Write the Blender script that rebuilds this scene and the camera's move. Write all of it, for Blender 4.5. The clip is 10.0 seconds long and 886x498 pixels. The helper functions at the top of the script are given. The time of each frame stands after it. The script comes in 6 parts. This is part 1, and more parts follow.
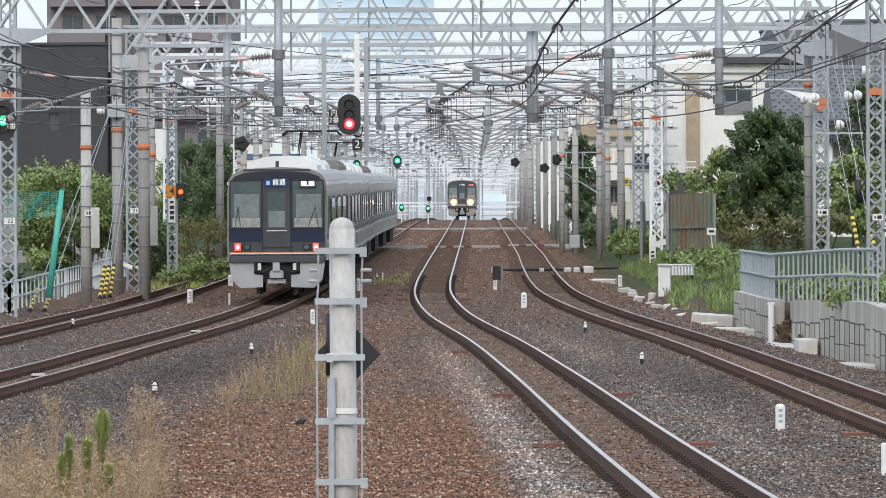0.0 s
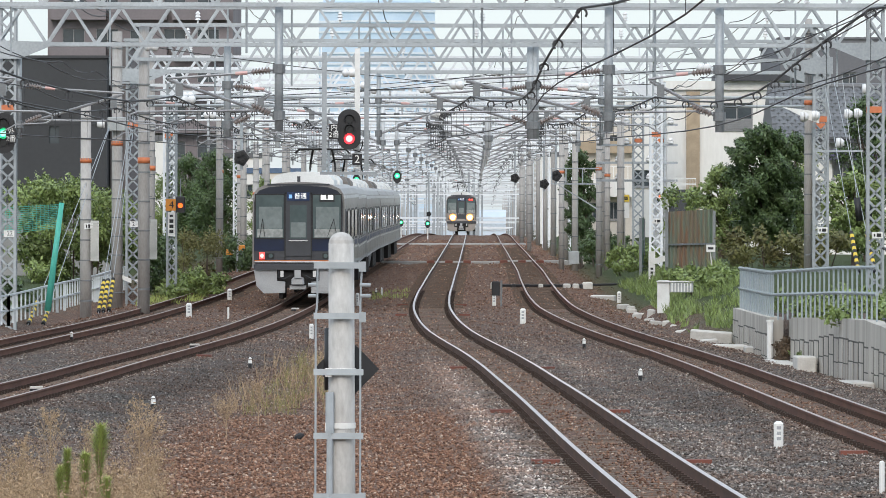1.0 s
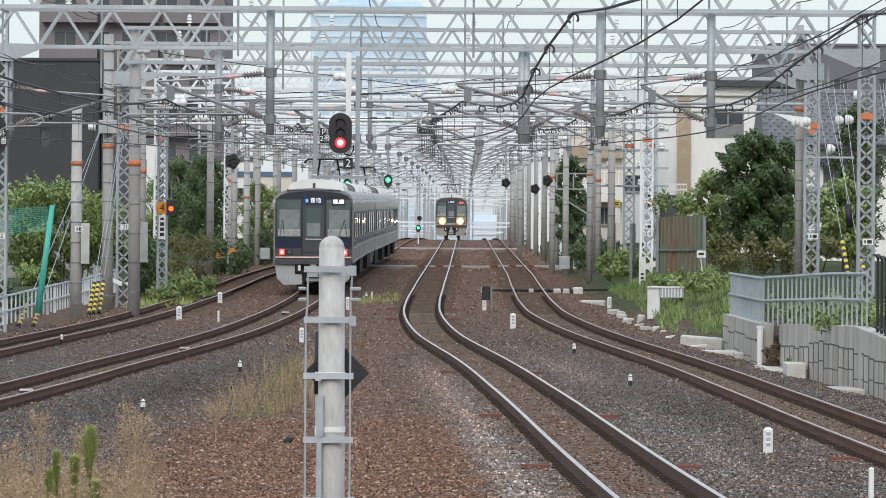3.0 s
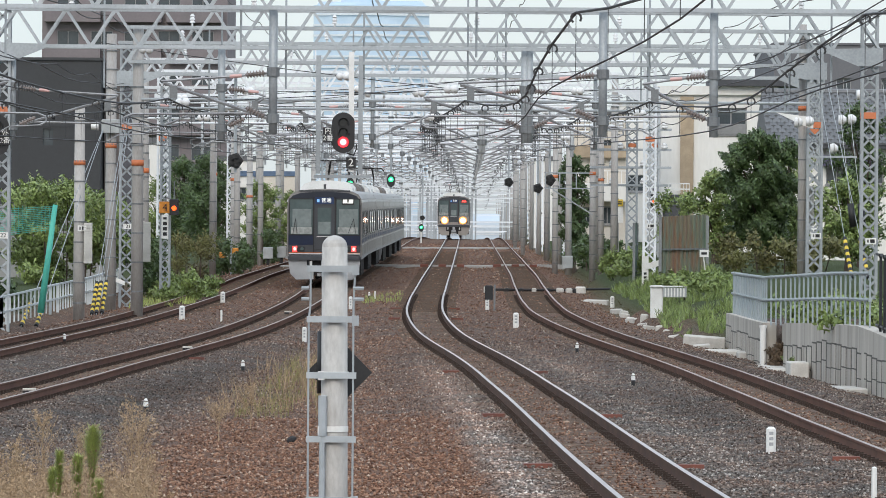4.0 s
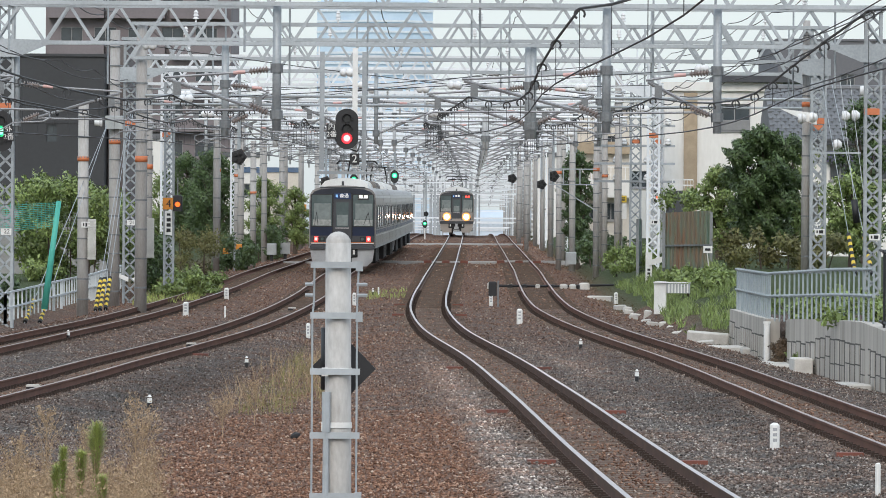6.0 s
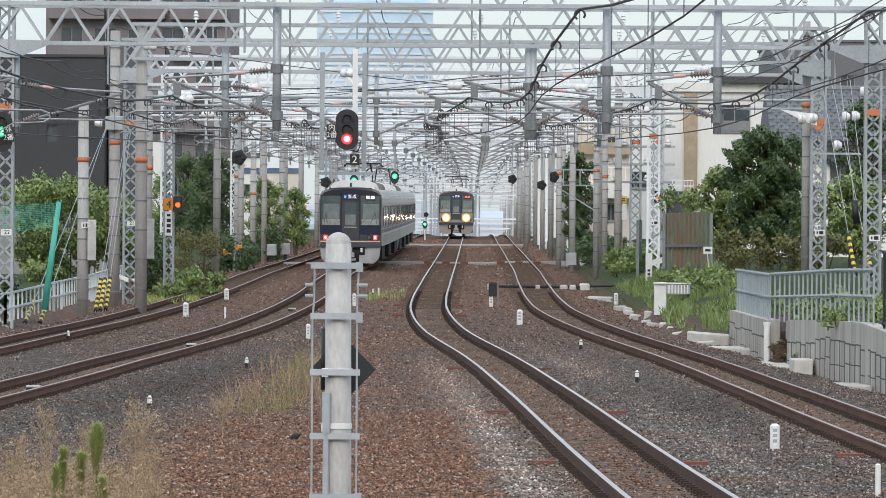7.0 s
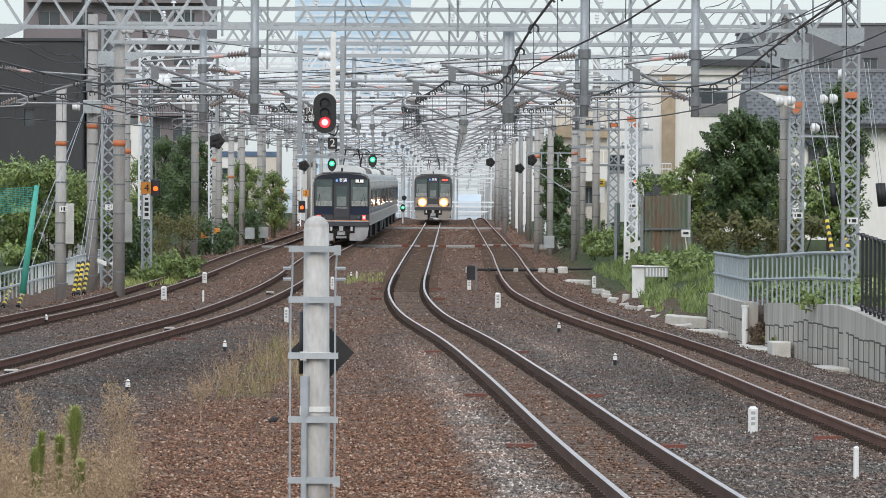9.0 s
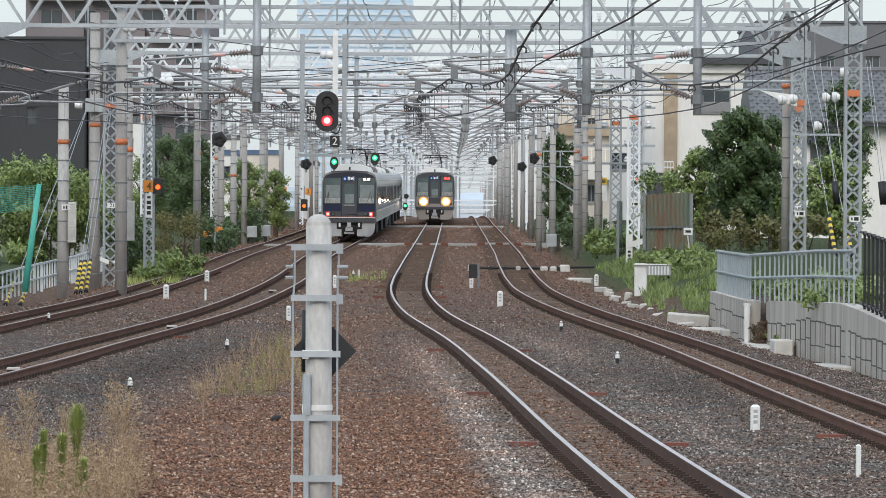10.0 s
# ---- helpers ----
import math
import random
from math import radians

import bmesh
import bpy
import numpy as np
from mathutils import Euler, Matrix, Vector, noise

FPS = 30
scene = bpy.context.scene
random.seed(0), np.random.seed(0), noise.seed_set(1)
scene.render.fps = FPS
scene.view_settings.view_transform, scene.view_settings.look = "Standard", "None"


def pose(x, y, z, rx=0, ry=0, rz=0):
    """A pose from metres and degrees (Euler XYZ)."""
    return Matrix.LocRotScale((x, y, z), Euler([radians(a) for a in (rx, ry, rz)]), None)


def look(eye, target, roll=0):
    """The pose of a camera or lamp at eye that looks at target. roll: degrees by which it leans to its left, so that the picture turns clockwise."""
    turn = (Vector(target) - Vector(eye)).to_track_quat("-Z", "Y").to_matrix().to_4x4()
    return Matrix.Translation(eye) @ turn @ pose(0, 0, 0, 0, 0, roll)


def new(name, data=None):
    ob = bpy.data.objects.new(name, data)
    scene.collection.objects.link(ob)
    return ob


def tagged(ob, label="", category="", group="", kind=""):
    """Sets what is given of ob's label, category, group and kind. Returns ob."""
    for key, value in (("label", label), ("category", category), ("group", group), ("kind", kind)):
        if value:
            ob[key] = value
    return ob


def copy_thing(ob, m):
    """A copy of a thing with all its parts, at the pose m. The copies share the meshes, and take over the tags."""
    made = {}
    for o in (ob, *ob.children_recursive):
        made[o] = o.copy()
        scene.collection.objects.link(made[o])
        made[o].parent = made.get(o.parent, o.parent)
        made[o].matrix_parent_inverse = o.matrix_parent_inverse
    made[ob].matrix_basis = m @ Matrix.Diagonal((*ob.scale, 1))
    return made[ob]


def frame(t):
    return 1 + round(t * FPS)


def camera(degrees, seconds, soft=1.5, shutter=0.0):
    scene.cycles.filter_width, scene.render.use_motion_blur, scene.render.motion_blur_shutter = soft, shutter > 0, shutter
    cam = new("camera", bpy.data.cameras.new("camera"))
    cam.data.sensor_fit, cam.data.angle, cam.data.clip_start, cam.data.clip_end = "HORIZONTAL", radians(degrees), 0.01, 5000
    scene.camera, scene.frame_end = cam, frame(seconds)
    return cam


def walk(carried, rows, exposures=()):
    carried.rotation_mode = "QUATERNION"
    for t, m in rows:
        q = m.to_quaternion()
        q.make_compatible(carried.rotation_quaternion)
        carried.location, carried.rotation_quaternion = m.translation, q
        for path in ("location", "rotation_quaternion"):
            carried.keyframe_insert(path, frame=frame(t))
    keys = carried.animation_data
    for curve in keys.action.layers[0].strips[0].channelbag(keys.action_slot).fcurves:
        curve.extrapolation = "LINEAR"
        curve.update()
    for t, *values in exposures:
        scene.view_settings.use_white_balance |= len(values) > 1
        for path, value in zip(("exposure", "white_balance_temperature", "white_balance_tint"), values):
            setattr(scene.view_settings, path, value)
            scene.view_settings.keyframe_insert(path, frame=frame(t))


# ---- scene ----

# ---- camera: a long lens on a stand at the platform's end, turned by hand ----
EYE = (0.0, 0.0, 2.8)
PATH = [
    (0.0, 0.0000, 2.3818, -0.250),
    (0.5, -0.0282, 2.5058, -0.175),
    (1.0, 0.0110, 2.6285, 0.106),
    (1.5, 0.1042, 2.6748, 0.301),
    (2.0, 0.1830, 2.6954, 0.224),
    (2.5, 0.2055, 2.7004, 0.374),
    (4.0, 0.1170, 2.6907, 0.384),
    (4.5, 0.1059, 2.6252, 0.324),
    (5.0, 0.1166, 2.5933, 0.175),
    (5.5, 0.0761, 2.6109, 0.350),
    (7.0, 0.0573, 2.6400, 0.382),
    (7.5, 0.0887, 2.6128, 0.399),
    (8.0, 0.1827, 2.5781, 0.270),
    (8.5, 0.2880, 2.4954, 0.305),
    (9.0, 0.4122, 2.3729, 0.305),
    (9.5, 0.4309, 2.3004, 0.292),
    (10.0, 0.3758, 2.3453, 0.288),
]
cam = camera(8.153, 10.0, soft=0.85)
walk(cam, [(t, look(EYE, (x, 100.0, z), r)) for t, x, z, r in PATH], exposures=((0.0, 0.18), (1.0, 0.15), (2.0, 0.06), (8.0, 0.04), (10.0, 0.0)))

# ---- sky, sun ----
world = bpy.data.worlds.new("overcast_sky")
scene.world = world
world.use_nodes = True
nt = world.node_tree
nt.nodes.clear()
sky = nt.nodes.new("ShaderNodeTexSky")
sky.sky_type, sky.sun_disc = "NISHITA", False
sky.sun_elevation, sky.sun_rotation = radians(48), radians(160)
bg_sky = nt.nodes.new("ShaderNodeBackground")
bg_sky.inputs["Strength"].default_value = 0.05
cloud = nt.nodes.new("ShaderNodeBackground")
noise_sky = nt.nodes.new("ShaderNodeTexNoise")
noise_sky.inputs["Scale"].default_value = 3.0
ramp_sky = nt.nodes.new("ShaderNodeValToRGB")
ramp_sky.color_ramp.elements[0].color = (0.58, 0.72, 0.86, 1)
ramp_sky.color_ramp.elements[1].color = (0.86, 0.91, 0.95, 1)
way_sky, split_sky, lift_sky = nt.nodes.new("ShaderNodeTexCoord"), nt.nodes.new("ShaderNodeSeparateXYZ"), nt.nodes.new("ShaderNodeMapRange")
lift_sky.inputs["From Min"].default_value, lift_sky.inputs["From Max"].default_value = 0.0, 0.8
lift_sky.inputs["To Min"].default_value, lift_sky.inputs["To Max"].default_value = 0.66, 1.42
nt.links.new(way_sky.outputs["Generated"], split_sky.inputs[0])
nt.links.new(split_sky.outputs["Z"], lift_sky.inputs["Value"])
nt.links.new(lift_sky.outputs[0], cloud.inputs["Strength"])
add = nt.nodes.new("ShaderNodeAddShader")
out = nt.nodes.new("ShaderNodeOutputWorld")
nt.links.new(sky.outputs[0], bg_sky.inputs[0])
nt.links.new(noise_sky.outputs[0], ramp_sky.inputs[0])
nt.links.new(ramp_sky.outputs[0], cloud.inputs[0])
nt.links.new(bg_sky.outputs[0], add.inputs[0])
nt.links.new(cloud.outputs[0], add.inputs[1])
nt.links.new(add.outputs[0], out.inputs[0])
sun = new("sun", bpy.data.lights.new("sun", "SUN"))
sun.data.energy, sun.data.angle, sun.data.color = 1.45, radians(25), (1.0, 0.90, 0.79)
sun.matrix_world = look((-20, -40, 60), (0, 60, 0))


# ---- materials ----
def material(name, base, rough=0.7, metal=0.0, other=None, scale=3.0, fine=60.0, mix=0.5, bump=0.0, bump_scale=80.0,
             streak=0.0, spread=0.0, glow=0.0, use_island=False, gloss=0.5):
    """base and other blend over two sizes of noise; streak stretches the noise upright; spread varies piece from piece."""
    m = bpy.data.materials.new(name)
    m.use_nodes = True
    n, l = m.node_tree.nodes, m.node_tree.links
    bsdf = n["Principled BSDF"]
    bsdf.inputs["Roughness"].default_value, bsdf.inputs["Metallic"].default_value = rough, metal
    other = other or tuple(c * 0.72 for c in base)
    geo = n.new("ShaderNodeTexCoord")
    mapping = n.new("ShaderNodeMapping")
    l.new(geo.outputs["Object"], mapping.inputs[0])
    if streak:
        mapping.inputs["Scale"].default_value = (1, 1, 1 / streak)
    large, small = n.new("ShaderNodeTexNoise"), n.new("ShaderNodeTexNoise")
    for node, size in ((large, scale), (small, fine)):
        node.inputs["Scale"].default_value = size
        node.inputs["Detail"].default_value = 4
        l.new(mapping.outputs[0], node.inputs["Vector"])
    avg = n.new("ShaderNodeMath")
    avg.operation = "MULTIPLY_ADD"
    avg.inputs[1].default_value = 0.6
    half = n.new("ShaderNodeMath")
    half.operation = "MULTIPLY"
    half.inputs[1].default_value = 0.4
    l.new(small.outputs[0], half.inputs[0])
    l.new(large.outputs[0], avg.inputs[0])
    l.new(half.outputs[0], avg.inputs[2])
    ramp = n.new("ShaderNodeMapRange")
    ramp.inputs["From Min"].default_value, ramp.inputs["From Max"].default_value = 0.5 - 0.3 * mix, 0.5 + 0.3 * mix
    l.new(avg.outputs[0], ramp.inputs["Value"])
    blend = n.new("ShaderNodeMix")
    blend.data_type = "RGBA"
    blend.inputs["A"].default_value, blend.inputs["B"].default_value = (*base, 1), (*other, 1)
    l.new(ramp.outputs[0], blend.inputs["Factor"])
    colour = blend.outputs["Result"]
    if spread:
        info = n.new("ShaderNodeNewGeometry") if use_island else n.new("ShaderNodeObjectInfo")
        hsv = n.new("ShaderNodeHueSaturation")
        value = n.new("ShaderNodeMapRange")
        value.inputs["To Min"].default_value, value.inputs["To Max"].default_value = 1 - spread, 1 + spread
        l.new(info.outputs["Random Per Island" if use_island else "Random"], value.inputs["Value"])
        l.new(value.outputs[0], hsv.inputs["Value"])
        l.new(colour, hsv.inputs["Color"])
        colour = hsv.outputs[0]
    l.new(colour, bsdf.inputs["Base Color"])
    if bump:
        b = n.new("ShaderNodeBump")
        b.inputs["Strength"].default_value, b.inputs["Distance"].default_value = bump, 0.02
        tex = n.new("ShaderNodeTexNoise")
        tex.inputs["Scale"].default_value = bump_scale
        l.new(mapping.outputs[0], tex.inputs["Vector"])
        l.new(tex.outputs[0], b.inputs["Height"])
        l.new(b.outputs[0], bsdf.inputs["Normal"])
    bsdf.inputs["Specular IOR Level"].default_value = gloss
    if glow:
        bsdf.inputs["Emission Color"].default_value = (*base, 1)
        bsdf.inputs["Emission Strength"].default_value = glow
    return m


def ground_material(name, island):
    """Grey ballast that turns to rust brown by the attribute 'rust'; weeds by 'moss'."""
    m = bpy.data.materials.new(name)
    m.use_nodes = True
    n, l = m.node_tree.nodes, m.node_tree.links
    bsdf = n["Principled BSDF"]
    bsdf.inputs["Roughness"].default_value = 0.9
    bsdf.inputs["Specular IOR Level"].default_value = 0.25
    at = n.new("ShaderNodeAttribute")
    at.attribute_name = "rust"
    moss = n.new("ShaderNodeAttribute")
    moss.attribute_name = "moss"
    co = n.new("ShaderNodeTexCoord")
    big, mid = n.new("ShaderNodeTexNoise"), n.new("ShaderNodeTexNoise")
    big.inputs["Scale"].default_value, mid.inputs["Scale"].default_value = 0.45, 3.0
    big.inputs["Detail"].default_value = mid.inputs["Detail"].default_value = 5
    for t in (big, mid):
        l.new(co.outputs["Object"], t.inputs["Vector"])
    s = n.new("ShaderNodeMath")
    s.operation = "MULTIPLY_ADD"
    s.inputs[1].default_value = 1.1
    l.new(big.outputs[0], s.inputs[0])
    l.new(at.outputs["Fac"], s.inputs[2])
    s2 = n.new("ShaderNodeMath")
    s2.operation = "MULTIPLY_ADD"
    s2.inputs[1].default_value = 0.7
    l.new(mid.outputs[0], s2.inputs[0])
    l.new(s.outputs[0], s2.inputs[2])
    r = n.new("ShaderNodeMapRange")
    r.inputs["From Min"].default_value, r.inputs["From Max"].default_value = 0.74, 1.5
    l.new(s2.outputs[0], r.inputs["Value"])
    vor = n.new("ShaderNodeTexVoronoi")
    vor.inputs["Scale"].default_value = 21.0
    l.new(co.outputs["Object"], vor.inputs["Vector"])
    info = n.new("ShaderNodeNewGeometry")
    grey, rust = n.new("ShaderNodeValToRGB"), n.new("ShaderNodeValToRGB")
    for ramp, tones in ((grey, ((0.0, (0.045, 0.039, 0.035)), (0.5, (0.116, 0.103, 0.093)), (0.88, (0.215, 0.195, 0.178)), (1.0, (0.42, 0.39, 0.36)))),
                        (rust, ((0.0, (0.075, 0.038, 0.025)), (0.5, (0.205, 0.106, 0.067)), (0.88, (0.335, 0.195, 0.13)), (1.0, (0.48, 0.385, 0.31))))):
        e = ramp.color_ramp.elements
        # bare ground at 0.6: shade between stones painted in, plus darker fines
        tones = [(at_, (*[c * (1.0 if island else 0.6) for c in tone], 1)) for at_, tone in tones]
        e[0].position, e[0].color = tones[0]
        e[1].position, e[1].color = tones[3]
        for at_, tone in tones[1:3]:
            e.new(at_).color = tone
        if island:
            l.new(info.outputs["Random Per Island"], ramp.inputs[0])
        else:
            sep = n.new("ShaderNodeSeparateColor")
            l.new(vor.outputs["Color"], sep.inputs[0])
            l.new(sep.outputs[0], ramp.inputs[0])
    mix = n.new("ShaderNodeMix")
    mix.data_type = "RGBA"
    l.new(r.outputs[0], mix.inputs["Factor"])
    l.new(grey.outputs[0], mix.inputs["A"])
    l.new(rust.outputs[0], mix.inputs["B"])
    green = n.new("ShaderNodeMix")
    green.data_type = "RGBA"
    green.inputs["B"].default_value = (0.045, 0.062, 0.02, 1)
    l.new(moss.outputs["Fac"], green.inputs["Factor"])
    fresh, gain, tone = n.new("ShaderNodeAttribute"), n.new("ShaderNodeMath"), n.new("ShaderNodeHueSaturation")
    fresh.attribute_name = "fresh"
    gain.operation = "MULTIPLY_ADD"
    gain.inputs[1].default_value, gain.inputs[2].default_value = 1.1, 1.0
    l.new(fresh.outputs["Fac"], gain.inputs[0])
    l.new(gain.outputs[0], tone.inputs["Value"])
    l.new(mix.outputs["Result"], tone.inputs["Color"])
    l.new(tone.outputs[0], green.inputs["A"])
    l.new(green.outputs["Result"], bsdf.inputs["Base Color"])
    if not island:
        b = n.new("ShaderNodeBump")
        b.inputs["Strength"].default_value, b.inputs["Distance"].default_value = 0.9, 0.04
        l.new(vor.outputs["Distance"], b.inputs["Height"])
        l.new(b.outputs[0], bsdf.inputs["Normal"])
    return m


def lens_material(name, core, rim, bright, edge):
    """A lamp's lens: a hot filament in the middle that falls off to a painted glow at its rim."""
    m = bpy.data.materials.new(name)
    m.use_nodes = True
    n, l = m.node_tree.nodes, m.node_tree.links
    bsdf = n["Principled BSDF"]
    co, mp, grad, ramp = n.new("ShaderNodeTexCoord"), n.new("ShaderNodeMapping"), n.new("ShaderNodeTexGradient"), n.new("ShaderNodeValToRGB")
    mp.inputs["Location"].default_value, mp.inputs["Scale"].default_value = (-1, 0, -1), (2, 0, 2)
    grad.gradient_type = "SPHERICAL"
    l.new(co.outputs["Generated"], mp.inputs[0])
    l.new(mp.outputs[0], grad.inputs[0])
    l.new(grad.outputs[0], ramp.inputs[0])
    e = ramp.color_ramp.elements
    e[0].position, e[0].color = 0.05, (*[c * edge for c in rim], 1)
    e[1].position, e[1].color = 0.62, (*core, 1)
    mid = e.new(0.36)
    mid.color = (*[c * min(1.0, edge * 2.8) for c in rim], 1)
    l.new(ramp.outputs[0], bsdf.inputs["Emission Color"])
    bsdf.inputs["Emission Strength"].default_value = bright
    bsdf.inputs["Base Color"].default_value = (*rim, 1)
    return m


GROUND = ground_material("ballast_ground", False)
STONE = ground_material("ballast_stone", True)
RAIL_SIDE = material("rusty_rail", (0.135, 0.078, 0.058), 0.75, 0.0, (0.078, 0.048, 0.038), 0.8, 30, gloss=0.15)
RAIL_RED = material("red_brown_rail", (0.175, 0.088, 0.062), 0.8, 0.0, (0.10, 0.054, 0.041), 0.8, 30, gloss=0.15)
RAIL_TOP = material("polished_rail_head", (0.60, 0.51, 0.465), 0.3, 1.0, (0.46, 0.39, 0.36), 2, 50)
RAIL_WORN = material("worn_rail_head", (0.36, 0.28, 0.24), 0.4, 0.6, (0.22, 0.15, 0.12), 2, 50)
SLEEPER = material("weathered_sleeper", (0.17, 0.125, 0.095), 0.85, 0, (0.085, 0.062, 0.05), 2, 40, gloss=0.2)
RED_WOOD = material("red_sleeper_end", (0.22, 0.07, 0.045), 0.8, 0, (0.12, 0.05, 0.04), 2, 40)
CLIP = material("dark_rail_clip", (0.055, 0.036, 0.028), 0.7, 0.4)
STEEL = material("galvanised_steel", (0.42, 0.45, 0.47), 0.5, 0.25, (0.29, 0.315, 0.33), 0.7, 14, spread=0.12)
# steel of the far gantries, lightened to paint in distance haze
STEEL_HAZED = material("hazed_galvanised_steel", (0.80, 0.82, 0.84), 0.5, 0.0, (0.64, 0.67, 0.70), 0.7, 14, spread=0.12)
STEEL_DARK = material("weathered_steel", (0.24, 0.255, 0.26), 0.6, 0.4, (0.16, 0.165, 0.17), 0.8, 20)
TUBE = material("bracket_tube", (0.42, 0.43, 0.44), 0.5, 0.5, (0.2, 0.2, 0.21), 2, 30)
WIRE = material("dull_copper_wire", (0.07, 0.07, 0.072), 0.6, 0.5)
CONCRETE = material("concrete", (0.42, 0.415, 0.40), 0.85, 0, (0.29, 0.285, 0.275), 1.2, 25, bump=0.2, streak=4)
CONCRETE_POLE = material("spun_concrete_pole", (0.47, 0.46, 0.445), 0.8, 0, (0.27, 0.25, 0.23), 1.5, 30, mix=0.7, streak=4, spread=0.16)
PORCELAIN = material("white_porcelain", (0.82, 0.82, 0.82), 0.2)
PINK = material("pink_sleeve", (0.68, 0.42, 0.39), 0.45)
BROWN_INS = material("grey_brown_insulator", (0.23, 0.19, 0.175), 0.35)
ORANGE = material("orange_band", (0.62, 0.19, 0.075), 0.6, 0, (0.5, 0.16, 0.07), 4, 30)
BLACK = material("matt_black_paint", (0.018, 0.018, 0.02), 0.55)
DIRTY_WHITE = material("dirty_pale_concrete", (0.62, 0.60, 0.56), 0.85, 0, (0.42, 0.40, 0.37), 4, 30, mix=0.7, spread=0.15)
WHITE = material("white_paint", (0.80, 0.80, 0.78), 0.55, 0, (0.66, 0.65, 0.62), 3, 30)


# ---- building helpers ----
class Shape:
    """Collects simple solids into one mesh."""

    def __init__(self):
        self.v, self.f = [], []

    def add(self, verts, faces):
        k = len(self.v)
        self.v += [tuple(p) for p in verts]
        self.f += [tuple(i + k for i in f) for f in faces]
        return self

    def box(self, x0, x1, y0, y1, z0, z1):
        c = [(x, y, z) for z in (z0, z1) for y in (y0, y1) for x in (x0, x1)]
        return self.add(c, [(0, 2, 3, 1), (4, 5, 7, 6), (0, 1, 5, 4), (2, 6, 7, 3), (0, 4, 6, 2), (1, 3, 7, 5)])

    def soft(self, x0, x1, y0, y1, z0, z1, b=0.02):
        """A box with its upright edges and top chamfered."""
        def ring(d, z):
            return [(x0 + b + d, y0 + d, z), (x1 - b - d, y0 + d, z), (x1 - d, y0 + b + d, z), (x1 - d, y1 - b - d, z),
                    (x1 - b - d, y1 - d, z), (x0 + b + d, y1 - d, z), (x0 + d, y1 - b - d, z), (x0 + d, y0 + b + d, z)]
        v = ring(0, z0) + ring(0, z1 - b) + ring(b, z1)
        f = [tuple(reversed(range(8))), tuple(range(16, 24))]
        for k in (0, 8):
            f += [(k + i, k + (i + 1) % 8, k + 8 + (i + 1) % 8, k + 8 + i) for i in range(8)]
        return self.add(v, f)

    def tube(self, p, q, r, n=6, r2=None, caps=True):
        p, q = Vector(p), Vector(q)
        d = q - p
        if d.length < 1e-6:
            return self
        a = d.orthogonal().normalized()
        b = d.normalized().cross(a)
        r2 = r if r2 is None else r2
        v = []
        for c, s in ((p, r), (q, r2)):
            v += [c + (a * math.cos(2 * math.pi * i / n) + b * math.sin(2 * math.pi * i / n)) * s for i in range(n)]
        f = [(i, (i + 1) % n, n + (i + 1) % n, n + i) for i in range(n)]
        if caps:
            f += [tuple(reversed(range(n))), tuple(range(n, 2 * n))]
        return self.add(v, f)

    def beam(self, p, q, w, h=None, up=(0, 0, 1)):
        """A bar of w across and h high from p to q."""
        p, q = Vector(p), Vector(q)
        h = w if h is None else h
        d = (q - p).normalized()
        u = Vector(up)
        if abs(d.dot(u)) > 0.98:
            u = Vector((0, 1, 0))
        s = d.cross(u).normalized() * w / 2
        t = s.cross(d).normalized() * h / 2
        v = [c + i * s + j * t for c in (p, q) for i, j in ((-1, -1), (1, -1), (1, 1), (-1, 1))]
        return self.add(v, [(0, 1, 2, 3), (7, 6, 5, 4), (0, 4, 5, 1), (1, 5, 6, 2), (2, 6, 7, 3), (3, 7, 4, 0)])

    def path(self, points, r, n=6):
        """One unbroken tube through the points."""
        pts = [Vector(p) for p in points]
        v = []
        for i, p in enumerate(pts):
            d = (pts[min(i + 1, len(pts) - 1)] - pts[max(i - 1, 0)]).normalized()
            a = (Vector((0, 0, 1)) if abs(d.z) < 0.9 and abs(d.y) > 0.5 else Vector((0, 1, 0)) if abs(d.y) < 0.9 else Vector((1, 0, 0)))
            a = (a - d * a.dot(d)).normalized()
            b = d.cross(a)
            v += [p + (a * math.cos(2 * math.pi * k / n) + b * math.sin(2 * math.pi * k / n)) * r for k in range(n)]
        f = [(j * n + k, j * n + (k + 1) % n, (j + 1) * n + (k + 1) % n, (j + 1) * n + k) for j in range(len(pts) - 1) for k in range(n)]
        f += [tuple(reversed(range(n))), tuple(range((len(pts) - 1) * n, len(pts) * n))]
        return self.add(v, f)

    def plate(self, outline, y0, y1):
        """An outline in x and z, given thickness along y."""
        n = len(outline)
        v = [(x, y, z) for y in (y0, y1) for x, z in outline]
        f = [tuple(range(n)), tuple(reversed(range(n, 2 * n)))]
        f += [(i, n + i, n + (i + 1) % n, (i + 1) % n) for i in range(n)]
        return self.add(v, f)

    def disc(self, x, z, r, y0, y1, n=16, rz=None):
        rz = rz or r
        return self.plate([(x + r * math.cos(2 * math.pi * i / n), z + rz * math.sin(2 * math.pi * i / n)) for i in range(n)], y0, y1)

    def ball(self, c, r, n=8, m=5):
        c = Vector(c)
        v = [c + Vector((0, 0, r))]
        for j in range(1, m):
            a = math.pi * j / m
            v += [c + r * Vector((math.sin(a) * math.cos(2 * math.pi * i / n), math.sin(a) * math.sin(2 * math.pi * i / n), math.cos(a))) for i in range(n)]
        v.append(c - Vector((0, 0, r)))
        f = [(0, 1 + i, 1 + (i + 1) % n) for i in range(n)]
        for j in range(m - 2):
            k = 1 + j * n
            f += [(k + i, k + n + i, k + n + (i + 1) % n, k + (i + 1) % n) for i in range(n)]
        k = 1 + (m - 2) * n
